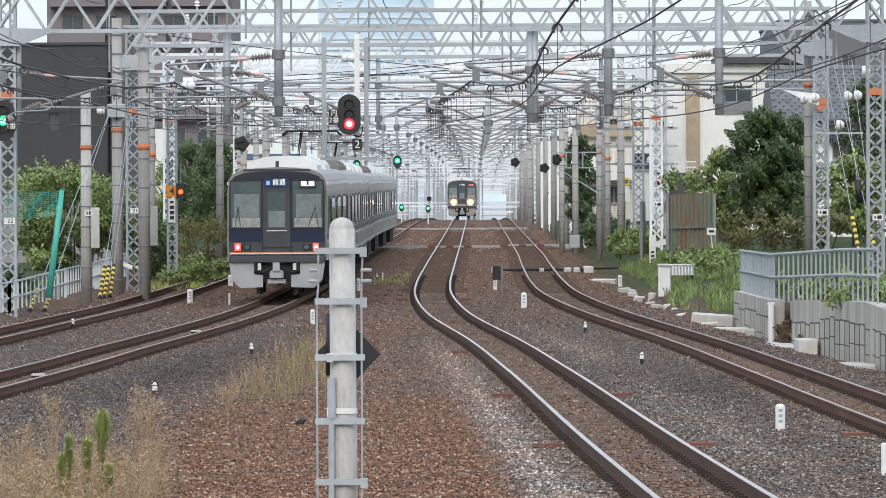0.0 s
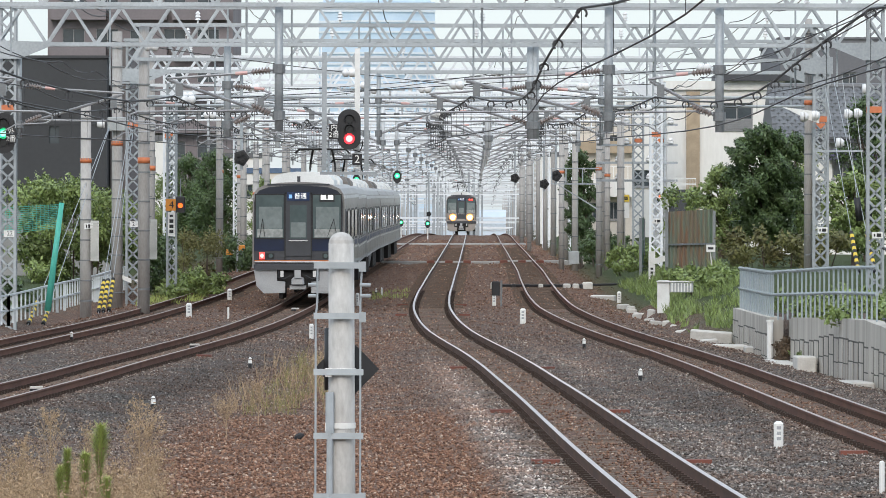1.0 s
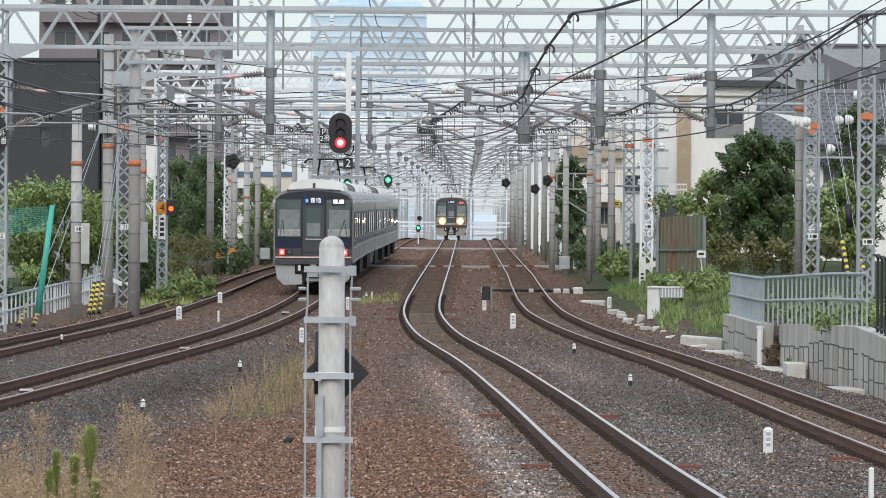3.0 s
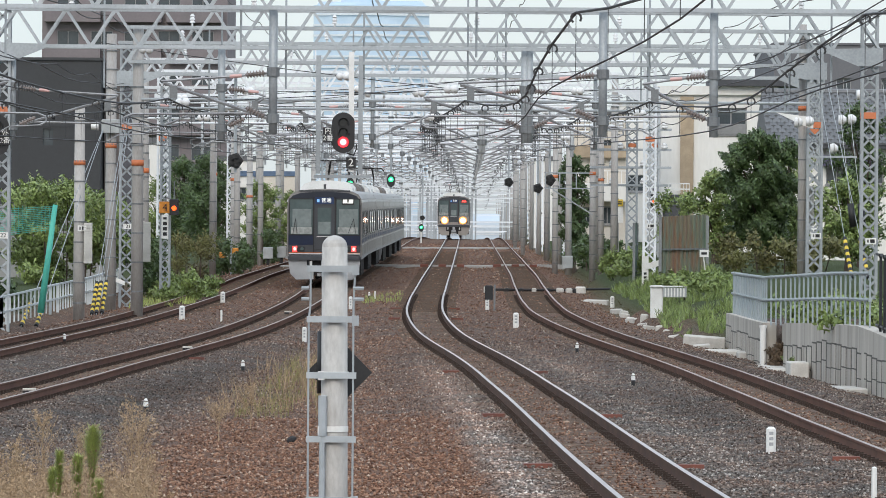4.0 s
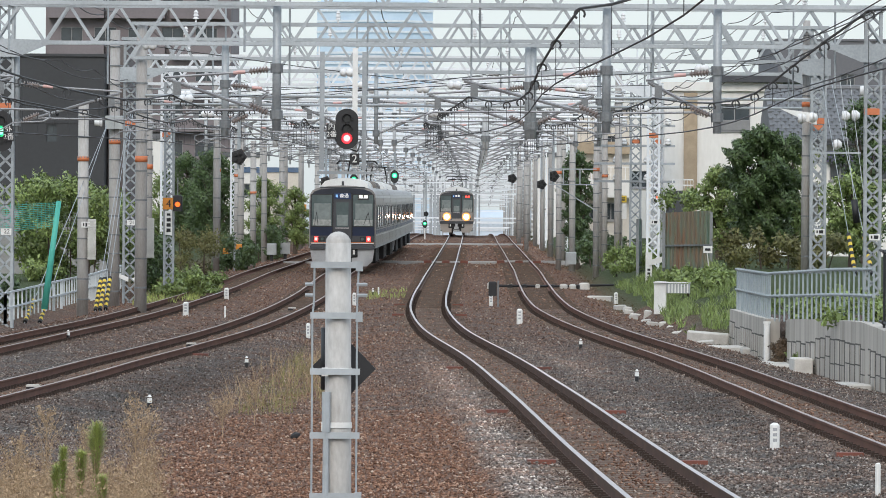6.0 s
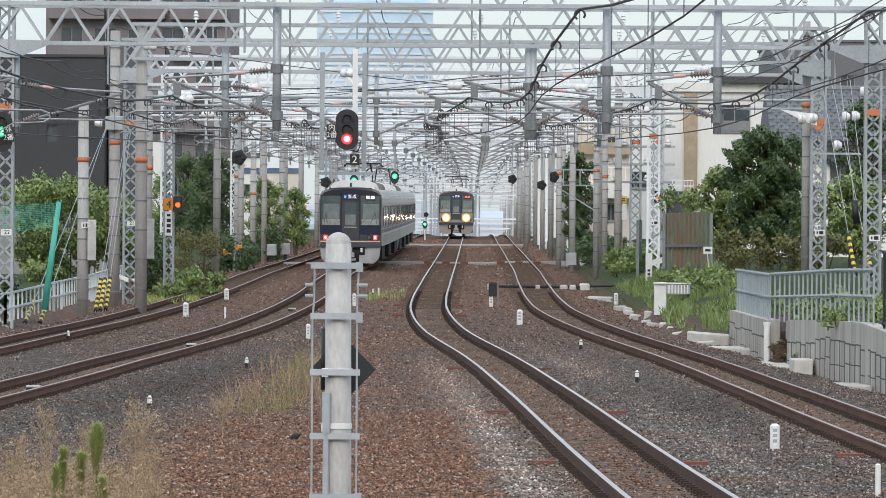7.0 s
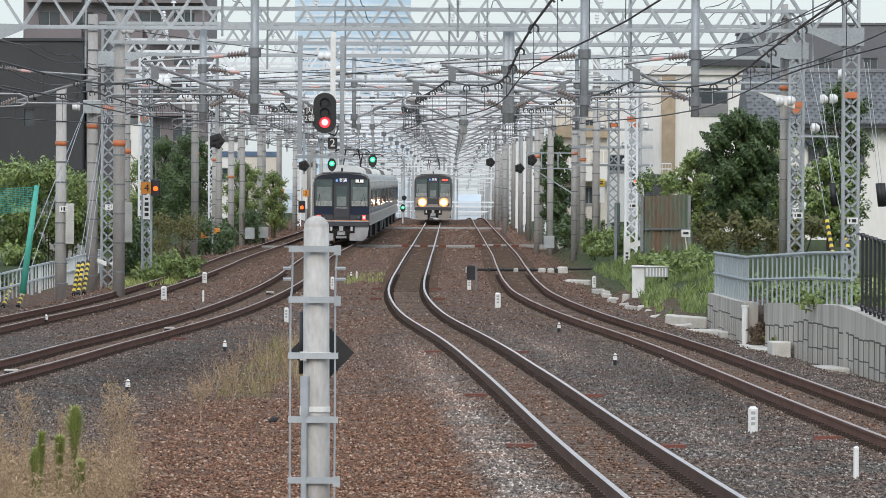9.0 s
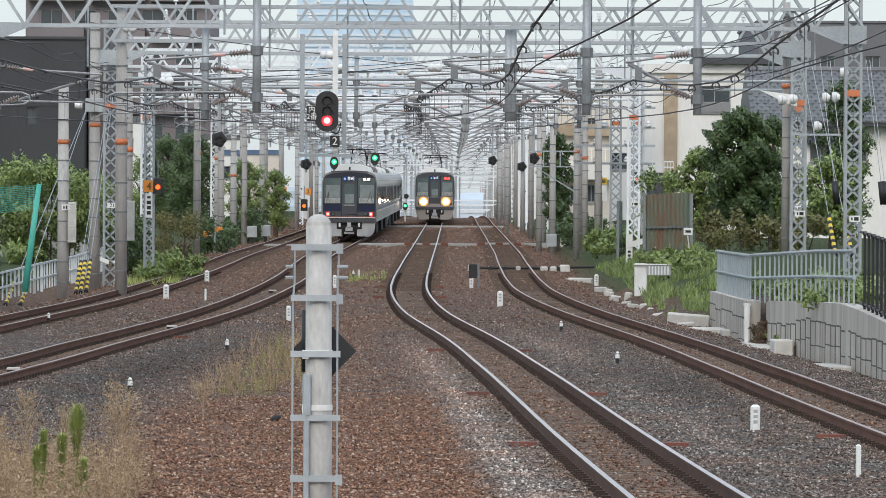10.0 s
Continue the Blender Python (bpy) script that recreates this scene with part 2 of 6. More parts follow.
        f += [(len(v) - 1, k + (i + 1) % n, k + i) for i in range(n)]
        return self.add(v, f)

    def lathe(self, p, q, rings, n=10):
        """A turned solid from p to q through rings of (share of the way, radius)."""
        p, q = Vector(p), Vector(q)
        d = q - p
        a = d.orthogonal().normalized()
        b = d.normalized().cross(a)
        v = [p + d * t + (a * math.cos(2 * math.pi * i / n) + b * math.sin(2 * math.pi * i / n)) * r for t, r in rings for i in range(n)]
        f = [(j * n + i, j * n + (i + 1) % n, (j + 1) * n + (i + 1) % n, (j + 1) * n + i) for j in range(len(rings) - 1) for i in range(n)]
        f += [tuple(reversed(range(n))), tuple(range((len(rings) - 1) * n, len(rings) * n))]
        return self.add(v, f)

    def mesh(self, name, mat, smooth=False):
        me = bpy.data.meshes.new(name)
        me.from_pydata(self.v, [], self.f)
        me.materials.append(mat)
        if smooth:
            me.polygons.foreach_set("use_smooth", [True] * len(me.polygons))
        me.update()
        return me


def part(name, shape, mat, parent, label="", smooth=False):
    ob = new(name, shape.mesh(name, mat, smooth))
    ob.parent = parent
    return tagged(ob, label)


def thing(name, place, label, category, group="", kind=""):
    ob = new(name)
    ob.matrix_basis = place if isinstance(place, Matrix) else Matrix.Translation(place)
    ob.empty_display_size = 0.2
    return tagged(ob, label, category, group, kind)


def solid(name, shape, mat, label, category, group="", kind="", smooth=False):
    return tagged(new(name, shape.mesh(name, mat, smooth)), label, category, group, kind)


def words(text, size, place, mat, parent, name="lettering"):
    """Raised lettering as a mesh, facing -y."""
    cu = bpy.data.curves.new(name, "FONT")
    cu.body, cu.size, cu.align_x, cu.align_y, cu.extrude = text, size, "CENTER", "CENTER", 0.004
    tmp = new(name, cu)
    me = bpy.data.meshes.new_from_object(tmp.evaluated_get(bpy.context.evaluated_depsgraph_get()))
    bpy.data.objects.remove(tmp)
    me.materials.clear()
    me.materials.append(mat)
    ob = new(name, me)
    ob.parent = parent
    ob.matrix_basis = Matrix.Translation(place) @ pose(0, 0, 0, 90)
    return ob


# ---- the lie of the land: the line climbs to a crest some 640 m off ----
PROFILE = [(-300, 0.14), (100, 0.14), (125, 0.14), (140, 0.16), (165, 0.36), (190, 0.62), (234, 1.03), (269, 1.32), (318, 1.64), (367, 1.97),
           (446, 2.52), (512, 2.98), (570, 3.22), (640, 3.30), (720, 3.2), (900, 2.5), (1200, 1.0), (4500, -12)]
TRACKS = {
    "A": [(20, -15.8), (76, -12.92), (108.4, -11.7), (137.5, -11.11), (155, -10.4), (182, -9.05), (215, -8.22), (240, -7.95), (266, -7.83),
          (300, -7.55), (335, -7.3), (446, -6.6), (560, -6.0), (1200, -2.6)],
    "B": [(20, -11.0), (76, -8.64), (108.4, -7.65), (121.6, -7.29), (137.5, -6.92), (149, -6.4), (162, -5.7), (184, -4.9), (210, -4.45), (240, -4.35), (266, -4.3),
          (300, -4.03), (335, -3.76), (446, -3.0), (560, -2.2), (1200, 1.2)],
    "C": [(20, 3.5), (74.1, 2.35), (114.6, 1.7), (141, 1.15), (167, 0.15), (181, -0.17), (195, -0.33), (208, -0.33), (239, -0.16), (282, 0.1), (315, 0.29), (367, 0.57),
          (446, 1.01), (560, 1.6), (1200, 5.0)],
    "D": [(20, 7.6), (74.1, 6.51), (95, 6.22), (115.1, 6.02), (141.5, 5.6), (167, 4.45), (181, 3.92), (195, 3.6), (208, 3.54), (239, 3.65), (282, 3.95), (315, 4.12), (367, 4.40),
          (446, 4.76), (560, 5.37), (1200, 8.8)],
}


def smooth_curve(points):
    """A monotone-friendly cubic through the points, as a function."""
    xs, ys = np.array([p[0] for p in points], float), np.array([p[1] for p in points], float)
    h, d = np.diff(xs), np.diff(ys) / np.diff(xs)
    m = np.empty(len(xs))
    m[0], m[-1] = d[0], d[-1]
    m[1:-1] = (d[:-1] * h[1:] + d[1:] * h[:-1]) / (h[:-1] + h[1:])

    def at(x):
        i = min(max(int(np.searchsorted(xs, x)) - 1, 0), len(h) - 1)
        if x < xs[0]:
            return float(ys[0] + m[0] * (x - xs[0]))
        if x > xs[-1]:
            return float(ys[-1] + m[-1] * (x - xs[-1]))
        t = (x - xs[i]) / h[i]
        return float((1 + 2 * t) * (1 - t) ** 2 * ys[i] + t * (1 - t) ** 2 * h[i] * m[i] + t * t * (3 - 2 * t) * ys[i + 1] + t * t * (t - 1) * h[i] * m[i + 1])
    return at


def tabled(points):
    """The curve laid out every half metre from -300 to 1500 m, for quick reading."""
    exact = smooth_curve(points)
    table = [exact(-300 + 0.5 * i) for i in range(3602)]

    def at(y):
        if not -300 <= y < 1500:
            return exact(y)
        f = (y + 300) * 2
        i = int(f)
        return table[i] + (table[i + 1] - table[i]) * (f - i)
    return at


rise = tabled(PROFILE)
line = {k: tabled(v) for k, v in TRACKS.items()}


def gauge_frame(k, y):
    """Centre of track k at y on the rail head, its way and the way across."""
    p, q = Vector((line[k](y), y, rise(y))), Vector((line[k](y + 0.5), y + 0.5, rise(y + 0.5)))
    way = (q - p).normalized()
    return p, way, Vector((way.y, -way.x, 0)).normalized()


BED = -0.19
# the retaining wall's line beside the outer track: distance, offset, height of its top
WALL_LINE = [(84, 10.9, -0.25), (104, 10.1, 0.2), (122, 9.25, 0.80), (131, 9.0, 1.085), (139, 8.7, 1.04), (148, 8.3, 0.93), (153, 7.99, 0.87), (171, 8.0, 0.905)]


def wall_at(y):
    """Offset and top of the retaining wall at y."""
    ys = [p[0] for p in WALL_LINE]
    return float(np.interp(y, ys, [p[1] for p in WALL_LINE])), float(np.interp(y, ys, [p[2] for p in WALL_LINE]))


def ground_z(x, y):
    """Ballast level; flat under the tracks, dips between them, banks at the sides."""
    z = rise(y) + BED
    gap = min(abs(x - line[k](y)) for k in "ABCD")
    if gap > 1.5:
        z -= min(0.14, (gap - 1.5) * 0.13)
    right = x - line["D"](y) - 1.5
    if right > 0 and y < 171:
        z = rise(y) + BED - min(0.28, right * 0.16)
    if 84 < y < 173 and x > 6.5:
        edge, top = wall_at(y)
        z += max(0.0, top - 0.06 - z) * min(1.0, max(0.0, (x - edge - 0.15) / 0.5))
    if y > 171 and right > 1.3:
        z = max(z, rise(y) + BED + min(1.35, (right - 1.3) * 0.42) * min(1.0, (y - 171) / 8))
    left = line["A"](y) - 2.6 - x
    if left > 0 and y > 165:
        z += min(0.7, left * 0.3)
    return z


def unevenness(x, y):
    return 0.03 * noise.noise((x * 0.9, y * 0.5, 0.0))


def rust_at(x, y):
    """How far rust and brake dust have browned the ballast, 0 to 1."""
    gap = min(abs(x - line[k](y)) for k in "ABCD")
    near = max(0.0, 1 - gap / 0.95) * 0.55
    patch = min(1.0, max(0.0, 1.9 - abs(x + 1.15) / 1.8)) * min(1.0, max(0.0, (112 - y) / 14)) * min(1.0, max(0.0, (line["C"](y) - 1.55 - x) / 0.5))
    mid = (line["B"](y) + line["C"](y)) / 2
    middle = max(0.0, 1 - abs(x - mid - 0.9) / 3.4) * 0.5
    far = min(1.0, max(0.0, (y - 140) / 80))
    return min(1.0, max(near, patch, middle, far * 0.74))


def moss_at(x, y):
    right = x - line["D"](y) - (2.9 if y < 200 else 2.0)
    left = line["A"](y) - 3.2 - x
    return min(1.0, max(0.0, right * 0.8 if y > 165 else 0.0, left * 0.8 if y > 170 else 0.0))


def fresh_at(x, y):
    """Newly tipped pale ballast above 0, old dark ballast below."""
    c, d, b = line["C"](y), line["D"](y), line["B"](y)
    shoulder = max(0.0, 1 - abs(c - 1.35 - x) / 0.5) * min(1.0, max(0.0, (150 - y) / 20)) * 0.9
    between = max(0.0, 1 - abs((c + d) / 2 - 0.4 - x) / 0.9) * (max(0.0, 1 - abs(y - 142) / 22) + max(0.0, 1 - abs(y - 88) / 26) * 0.5)
    old = max(0.0, 1 - abs(b + 2.1 - x) / 1.5) * max(0.0, 1 - abs(y - 122) / 34) + max(0.0, 1 - abs(c + 2.9 - x) / 1.0) * max(0.0, 1 - abs(y - 108) / 18) * 0.8
    return shoulder + between * 0.7 - old * 0.42


def attributes(me, verts):
    for name, fn in (("rust", rust_at), ("moss", moss_at), ("fresh", fresh_at)):
        a = me.attributes.new(name, "FLOAT", "POINT")
        a.data.foreach_set("value", [fn(v[0], v[1]) for v in verts])


def build_ground():
    ys = [-300, -150, -60, 0] + [30 + 1.6 * i for i in range(144)] + [262 + 5 * i for i in range(80)] + [670, 700, 750, 800, 900, 1000, 1200, 1600, 2400, 3400, 4500]
    xs = [-1500, -600, -250, -120, -70, -45, -32] + [-24 + 0.5 * i for i in range(26)] + [-11 + 0.25 * i for i in range(82)] + [9.5 + 0.5 * i for i in range(26)] + [26, 34, 50, 80, 140, 260, 600, 1500]
    v, f = [], []
    for y in ys:
        for x in xs:
            v.append((x, y, ground_z(x, y) + unevenness(x, y)))
    w = len(xs)
    f = [(j * w + i, j * w + i + 1, (j + 1) * w + i + 1, (j + 1) * w + i) for j in range(len(ys) - 1) for i in range(w - 1)]
    s = Shape().add(v, f)
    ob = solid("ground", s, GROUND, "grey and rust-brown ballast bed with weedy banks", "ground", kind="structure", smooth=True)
    attributes(ob.data, v)


def build_stones():
    """Loose ballast lying on the bed, where it is near enough to tell stone from stone."""
    rng = np.random.default_rng(4)
    s, places = Shape(), []
    octa = np.array([(1, 0, 0), (0, 1, 0), (-1, 0, 0), (0, -1, 0), (0, 0, 1), (0, 0, -1)], float)
    faces = [(0, 1, 4), (1, 2, 4), (2, 3, 4), (3, 0, 4), (1, 0, 5), (2, 1, 5), (3, 2, 5), (0, 3, 5)]
    for k in range(235000):
        far = k >= 170000
        y = 160 + 330 * rng.random() ** 1.3 if far else 58 + 110 * rng.random() ** 1.5
        half = 0.078 * y + 1.2
        x = (rng.random() * 2 - 1) * half
        if (x > line["D"](y) + 2.9 and y > 171) or (84 < y < 173 and x > wall_at(y)[0] - 0.05) or x < line["A"](y) - 2.6:
            continue
        gap = min(abs(x - line[t](y)) for t in "ABCD")
        if gap < 0.72 and rng.random() < 0.85 - 0.3 * (gap < 0.35):
            continue
        size = (0.011 + 0.018 * rng.random() ** 1.6) * (1.5 + max(0.0, y - 260) / 150 if far else 1)
        c = np.array((x, y, ground_z(x, y) + unevenness(x, y) + 0.02))
        a = rng.random() * 6.3
        m = np.array([(math.cos(a), -math.sin(a), 0), (math.sin(a), math.cos(a), 0), (0, 0, 0.7)])
        p = octa * (0.65 + 0.6 * rng.random((6, 1))) + (rng.random((6, 3)) - 0.5) * 0.4
        s.add(p @ m.T * size + c, faces)
        places += [(x, y)] * 6
    ob = solid("ballast_stones", s, STONE, "loose crushed ballast stones, grey and rust brown", "gravel", kind="stuff")
    attributes(ob.data, places)


RAIL_PROFILE = [(-0.0725, -0.174), (0.0725, -0.174), (0.0725, -0.163), (0.012, -0.145), (0.010, -0.05), (0.0325, -0.037), (0.0325, -0.004), (0.024, 0.0),
                (-0.024, 0.0), (-0.0325, -0.004), (-0.0325, -0.037), (-0.010, -0.05), (-0.012, -0.145), (-0.0725, -0.163)]


SLEEPER_MESH = Shape().soft(-1.02, 1.02, -0.1, 0.1, -0.05, 0.025, 0.01).mesh("sleeper", SLEEPER)


def build_track(k, top):
    track = thing("railway_track", (0, 0, 0), "narrow-gauge railway track of rusty rails on ballast" if k in "AB" else
                  "narrow-gauge railway track with polished rail heads on ballast", "railway track", "main line tracks", "structure")
    ys = [20 + 4 * i for i in range(162)] + [700, 760, 830, 900, 1000, 1200]
    frames_ = [gauge_frame(k, y) for y in ys]
    for side in (-1, 1):
        s, n = Shape(), len(RAIL_PROFILE)
        v = [p + across * (side * 0.566 + u) + Vector((0, 0, w)) for p, way, across in frames_ for u, w in RAIL_PROFILE]
        f = [(j * n + i, j * n + (i + 1) % n, (j + 1) * n + (i + 1) % n, (j + 1) * n + i) for j in range(len(ys) - 1) for i in range(n)]
        rail = part("rail", s.add(v, f), RAIL_SIDE if k == "C" else RAIL_RED, track)
        rail.data.materials.append(top)
        for i, poly in enumerate(rail.data.polygons):
            poly.material_index = 1 if i % n in (6, 7, 8) else 0
    clips, ties = Shape(), Shape()
    y = 50.0
    while y < 420:
        p, way, across = gauge_frame(k, y)
        base = p + Vector((0, 0, -0.19))
        if 62 < y < 200:
            tie = new("sleeper", SLEEPER_MESH)
            tie.parent = track
            tie.matrix_basis = Matrix.Translation(base - Vector((0, 0, 0.018))) @ pose(0, 0, 0, 0, 0, math.degrees(math.atan2(across.y, across.x)))
        else:
            ties.beam(base - across * 1.02, base + across * 1.02, 0.2, 0.05)
        if y < 230:
            for side in (-1, 1):
                for edge in (-1, 1):
                    c = base + across * (side * 0.566 + edge * 0.085)
                    clips.beam(c - across * 0.05 - way * 0.03, c + across * 0.05 - way * 0.03 + Vector((0, 0, 0.0)), 0.055, 0.13)
                    clips.beam(c + across * 0.03 * edge + way * 0.05, c + across * 0.07 * edge + way * 0.05, 0.05, 0.08)
        y += 0.6
    tagged(part("sleepers", ties, SLEEPER, track, "brown sleepers sunk in the ballast"), kind="stuff")
    tagged(part("rail_clips", clips, CLIP, track, "dark spring clips along the rail foot"), kind="stuff")


# ---- overhead line ----
SPANS = [  # distance, left end, right end, clearance of the lower chord, depth, kind of left and right post (L lattice, C concrete)
    (150, -13.5, 13.6, 8.2, 1.06, "LL"), (176, -12.3, 12.25, 7.8, 1.06, "LL"), (191.5, -9.2, 11.65, 7.66, 1.06, "CL"), (211, -10.5, 12.8, 7.62, 1.06, "LL"),
    (233, -10.95, 8.0, 7.5, 1.06, "CL"), (258, -11.35, 7.4, 7.6, 1.0, "LC"), (284, -10.2, 7.3, 7.6, 1.0, "CC"), (300, -9.6, 6.4, 7.2, 0.9, "CC"), (316, -10.4, 7.2, 7.55, 1.0, "LC"),
    (333, -9.4, 6.6, 7.2, 0.9, "CC"), (350, -10.0, 7.0, 7.55, 1.0, "CL"), (370, -9.2, 6.6, 7.3, 0.9, "CC"), (390, -9.8, 7.0, 7.5, 1.0, "LC"), (411, -9.2, 6.8, 7.3, 0.9, "CC"),
    (432, -9.6, 7.2, 7.5, 1.0, "CL"), (455, -9.0, 7.0, 7.3, 0.9, "CC"), (478, -9.2, 7.4, 7.5, 1.0, "LC"), (502, -8.8, 7.2, 7.3, 0.9, "CC"), (526, -9.0, 7.8, 7.5, 1.0, "CL"),
    (553, -8.6, 7.6, 7.4, 0.9, "CC"), (580, -8.8, 8.2, 7.5, 1.0, "LC"), (610, -8.4, 8.0, 7.4, 0.9, "CC"), (640, -8.4, 8.6, 7.5, 1.0, "CL"), (672, -8.2, 8.6, 7.4, 0.9, "CC"),
    (705, -8.2, 9.0, 7.5, 1.0, "LC"), (742, -8.0, 9.0, 7.4, 0.9, "CC"), (780, -7.8, 9.4, 7.5, 1.0, "CL"), (820, -7.6, 9.6, 7.4, 0.9, "CC"), (860, -7.4, 9.8, 7.5, 1.0, "LC"), (905, -7.2, 10.0, 7.4, 0.9, "CC"), (950, -7.0, 10.4, 7.5, 1.0, "CL"), (1010, -6.6, 10.8, 8.2, 0.9, "CC"), (1080, -6.2, 11.2, 9.0, 0.9, "CC"),
    (1150, -5.8, 11.6, 9.6, 0.9, "CC"), (1230, -5.4, 12.0, 10.2, 0.9, "CC")]


def truss(x0, x1, depth, wide, panel):
    s = Shape()
    chord, lace = 0.1, 0.05
    for y in (-wide / 2, wide / 2):
        s.beam((x0, y, 0), (x1, y, 0), chord, chord)
        s.beam((x0, y, depth), (x1, y, depth), chord, chord)
        n = max(2, round((x1 - x0) / panel))
        for i in range(n):
            a, b = x0 + (x1 - x0) * i / n, x0 + (x1 - x0) * (i + 1) / n
            m = (a + b) / 2
            s.beam((a, y, 0), (m, y, depth), lace, lace + 0.015)
            s.beam((m, y, depth), (b, y, 0), lace, lace + 0.015)
    for i in range(0, n + 1, 2):
        a = x0 + (x1 - x0) * i / n
        s.beam((a, -wide / 2, 0), (a, wide / 2, 0), lace, lace)
        s.beam((a, -wide / 2, depth), (a, wide / 2, depth), lace, lace)
    return s


def lattice_post(x, z0, z1, w=0.42, step=0.42):
    s = Shape()
    for u in (-w / 2, w / 2):
        for v in (-w / 2, w / 2):
            s.beam((x + u, v, z0), (x + u, v, z1), 0.075, 0.075)
    n = max(2, round((z1 - z0) / step))
    for i in range(n):
        a, b = z0 + (z1 - z0) * i / n, z0 + (z1 - z0) * (i + 1) / n
        for v in (-w / 2, w / 2):
            s.beam((x - w / 2, v, a), (x + w / 2, v, b), 0.04, 0.05)
            s.beam((x + w / 2, v, a), (x - w / 2, v, b), 0.04, 0.05)
            s.beam((x + v, -w / 2, a), (x + v, w / 2, b), 0.04, 0.05)
    return s


def build_spans():
    for y, x0, x1, clear, depth, kinds in SPANS:
        z = rise(y)
        # from 230 m on the paler steel carries the haze
        steel = STEEL if y < 230 else STEEL_HAZED
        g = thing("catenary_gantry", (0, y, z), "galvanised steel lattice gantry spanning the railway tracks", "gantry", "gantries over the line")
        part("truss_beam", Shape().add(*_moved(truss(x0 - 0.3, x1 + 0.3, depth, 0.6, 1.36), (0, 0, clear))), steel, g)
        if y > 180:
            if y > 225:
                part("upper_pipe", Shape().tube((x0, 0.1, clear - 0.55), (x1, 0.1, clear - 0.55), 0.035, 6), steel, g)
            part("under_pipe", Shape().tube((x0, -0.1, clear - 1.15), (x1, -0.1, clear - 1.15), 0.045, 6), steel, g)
        for i in range(5):
            x = x0 + (x1 - x0) * (0.08 + 0.21 * i)
            part("insulator_pin", Shape().lathe((x, -0.3, clear + depth + 0.02), (x, -0.3, clear + depth + 0.42), [(0, 0.03), (0.3, 0.03), (0.32, 0.09), (0.5, 0.05), (0.55, 0.09), (0.75, 0.05), (0.8, 0.08), (1, 0.03)], 8), PORCELAIN, g, "white pin insulator")
            part("stand_rod", Shape().tube((x + 0.9, 0.3, clear - 1.15), (x + 0.9, 0.3, clear + depth + 0.5), 0.03, 5), steel, g)
        for x, side, kind in ((x0, -1, kinds[0]), (x1, 1, kinds[1])):
            foot = ground_z(x, y) - z - 0.15
            if kind == "L":
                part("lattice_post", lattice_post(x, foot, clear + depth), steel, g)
                out_ = [(x + side * 0.35, clear - 0.42), (x + side * 0.35, clear + 0.1), (x - side * 1.3, clear + 0.06), (x - side * 1.3, clear - 0.03), (x - side * 0.35, clear - 0.42)]
                part("gusset", Shape().plate(out_ if side > 0 else out_[::-1], -0.37, -0.35), steel, g)
                if y < 270:
                    part("orange_band", Shape().box(x - 0.24, x + 0.24, -0.24, 0.24, clear - 1.9, clear - 1.72), ORANGE, g, "orange marker band")
                p = part("number_plate", Shape().box(x - 0.1, x + 0.2, -0.26, -0.245, 2.35, 2.53), WHITE, g)
                if side < 0 and y in (176, 211):
                    words("22" if y == 176 else "21", 0.17, (x + 0.07, -0.266, 2.44), BLACK, p)
                    continue
                part("plate_lettering", Shape().box(x - 0.05, x - 0.01, -0.266, -0.261, 2.40, 2.48).box(x + 0.03, x + 0.16, -0.266, -0.261, 2.39, 2.49), BLACK, p)
            else:
                part("concrete_post", Shape().tube((x, 0, foot), (x, 0, clear + depth), 0.19 if y < 240 else 0.16, 14, 0.165 if y < 240 else 0.14), CONCRETE_POLE, g, "round spun-concrete post", True)
                if y < 240:
                    part("orange_band", Shape().tube((x, 0, clear - 3.2), (x, 0, clear - 3.02), 0.196, 14), ORANGE, g, "orange marker band", True)
                for h in range(1, 9 if y < 400 else 1):
                    part("steel_strap", Shape().tube((x, 0, foot + h * 0.9), (x, 0, foot + h * 0.9 + 0.05), 0.192 if y < 240 else 0.163, 14), STEEL_DARK, g)


def build_far_portals():
    """Slim portals on the falling grade beyond the crest."""
    rng = random.Random(21)
    for i in range(13):
        y = 655 + 26 * i
        c, z = 0.5 + 0.0045 * (y - 640) + rng.uniform(-1.2, 1.2), rise(y)
        g = thing("far_portal", (c, y, z), "pale slim steel portal over the far tracks", "gantry", "far portals")
        for h in (5.2 + rng.uniform(-0.5, 0.5), 6.4 + rng.uniform(-0.4, 0.4)):
            part("cross_beam", Shape().beam((-9, 0, h), (9, 0, h), 0.12, 0.12), STEEL_HAZED, g)
        part("low_rail", Shape().beam((-9, 0, 1.5 + 0.5 * rng.random()), (9, 0, 1.5 + 0.5 * rng.random()), 0.08, 0.1), STEEL_HAZED, g)
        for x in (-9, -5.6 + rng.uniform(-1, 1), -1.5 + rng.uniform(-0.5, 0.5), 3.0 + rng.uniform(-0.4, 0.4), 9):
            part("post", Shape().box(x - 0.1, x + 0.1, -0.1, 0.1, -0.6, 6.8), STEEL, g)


def _moved(shape, d):
    d = Vector(d)
    return [Vector(p) + d for p in shape.v], shape.f


WIRE_HEIGHT, MESSENGER = 5.1, 6.0


SHEDS = [(0, 0.03)] + [(0.04 + 0.155 * i + d, r) for i in range(6) for d, r in ((0.0, 0.04), (0.03, 0.085), (0.06, 0.085), (0.12, 0.04))] + [(1, 0.03)]

SMALL_SHEDS = [(t, r * 0.6) for t, r in SHEDS]
GREY_INS = material("grey_insulator", (0.5, 0.5, 0.5), 0.3)


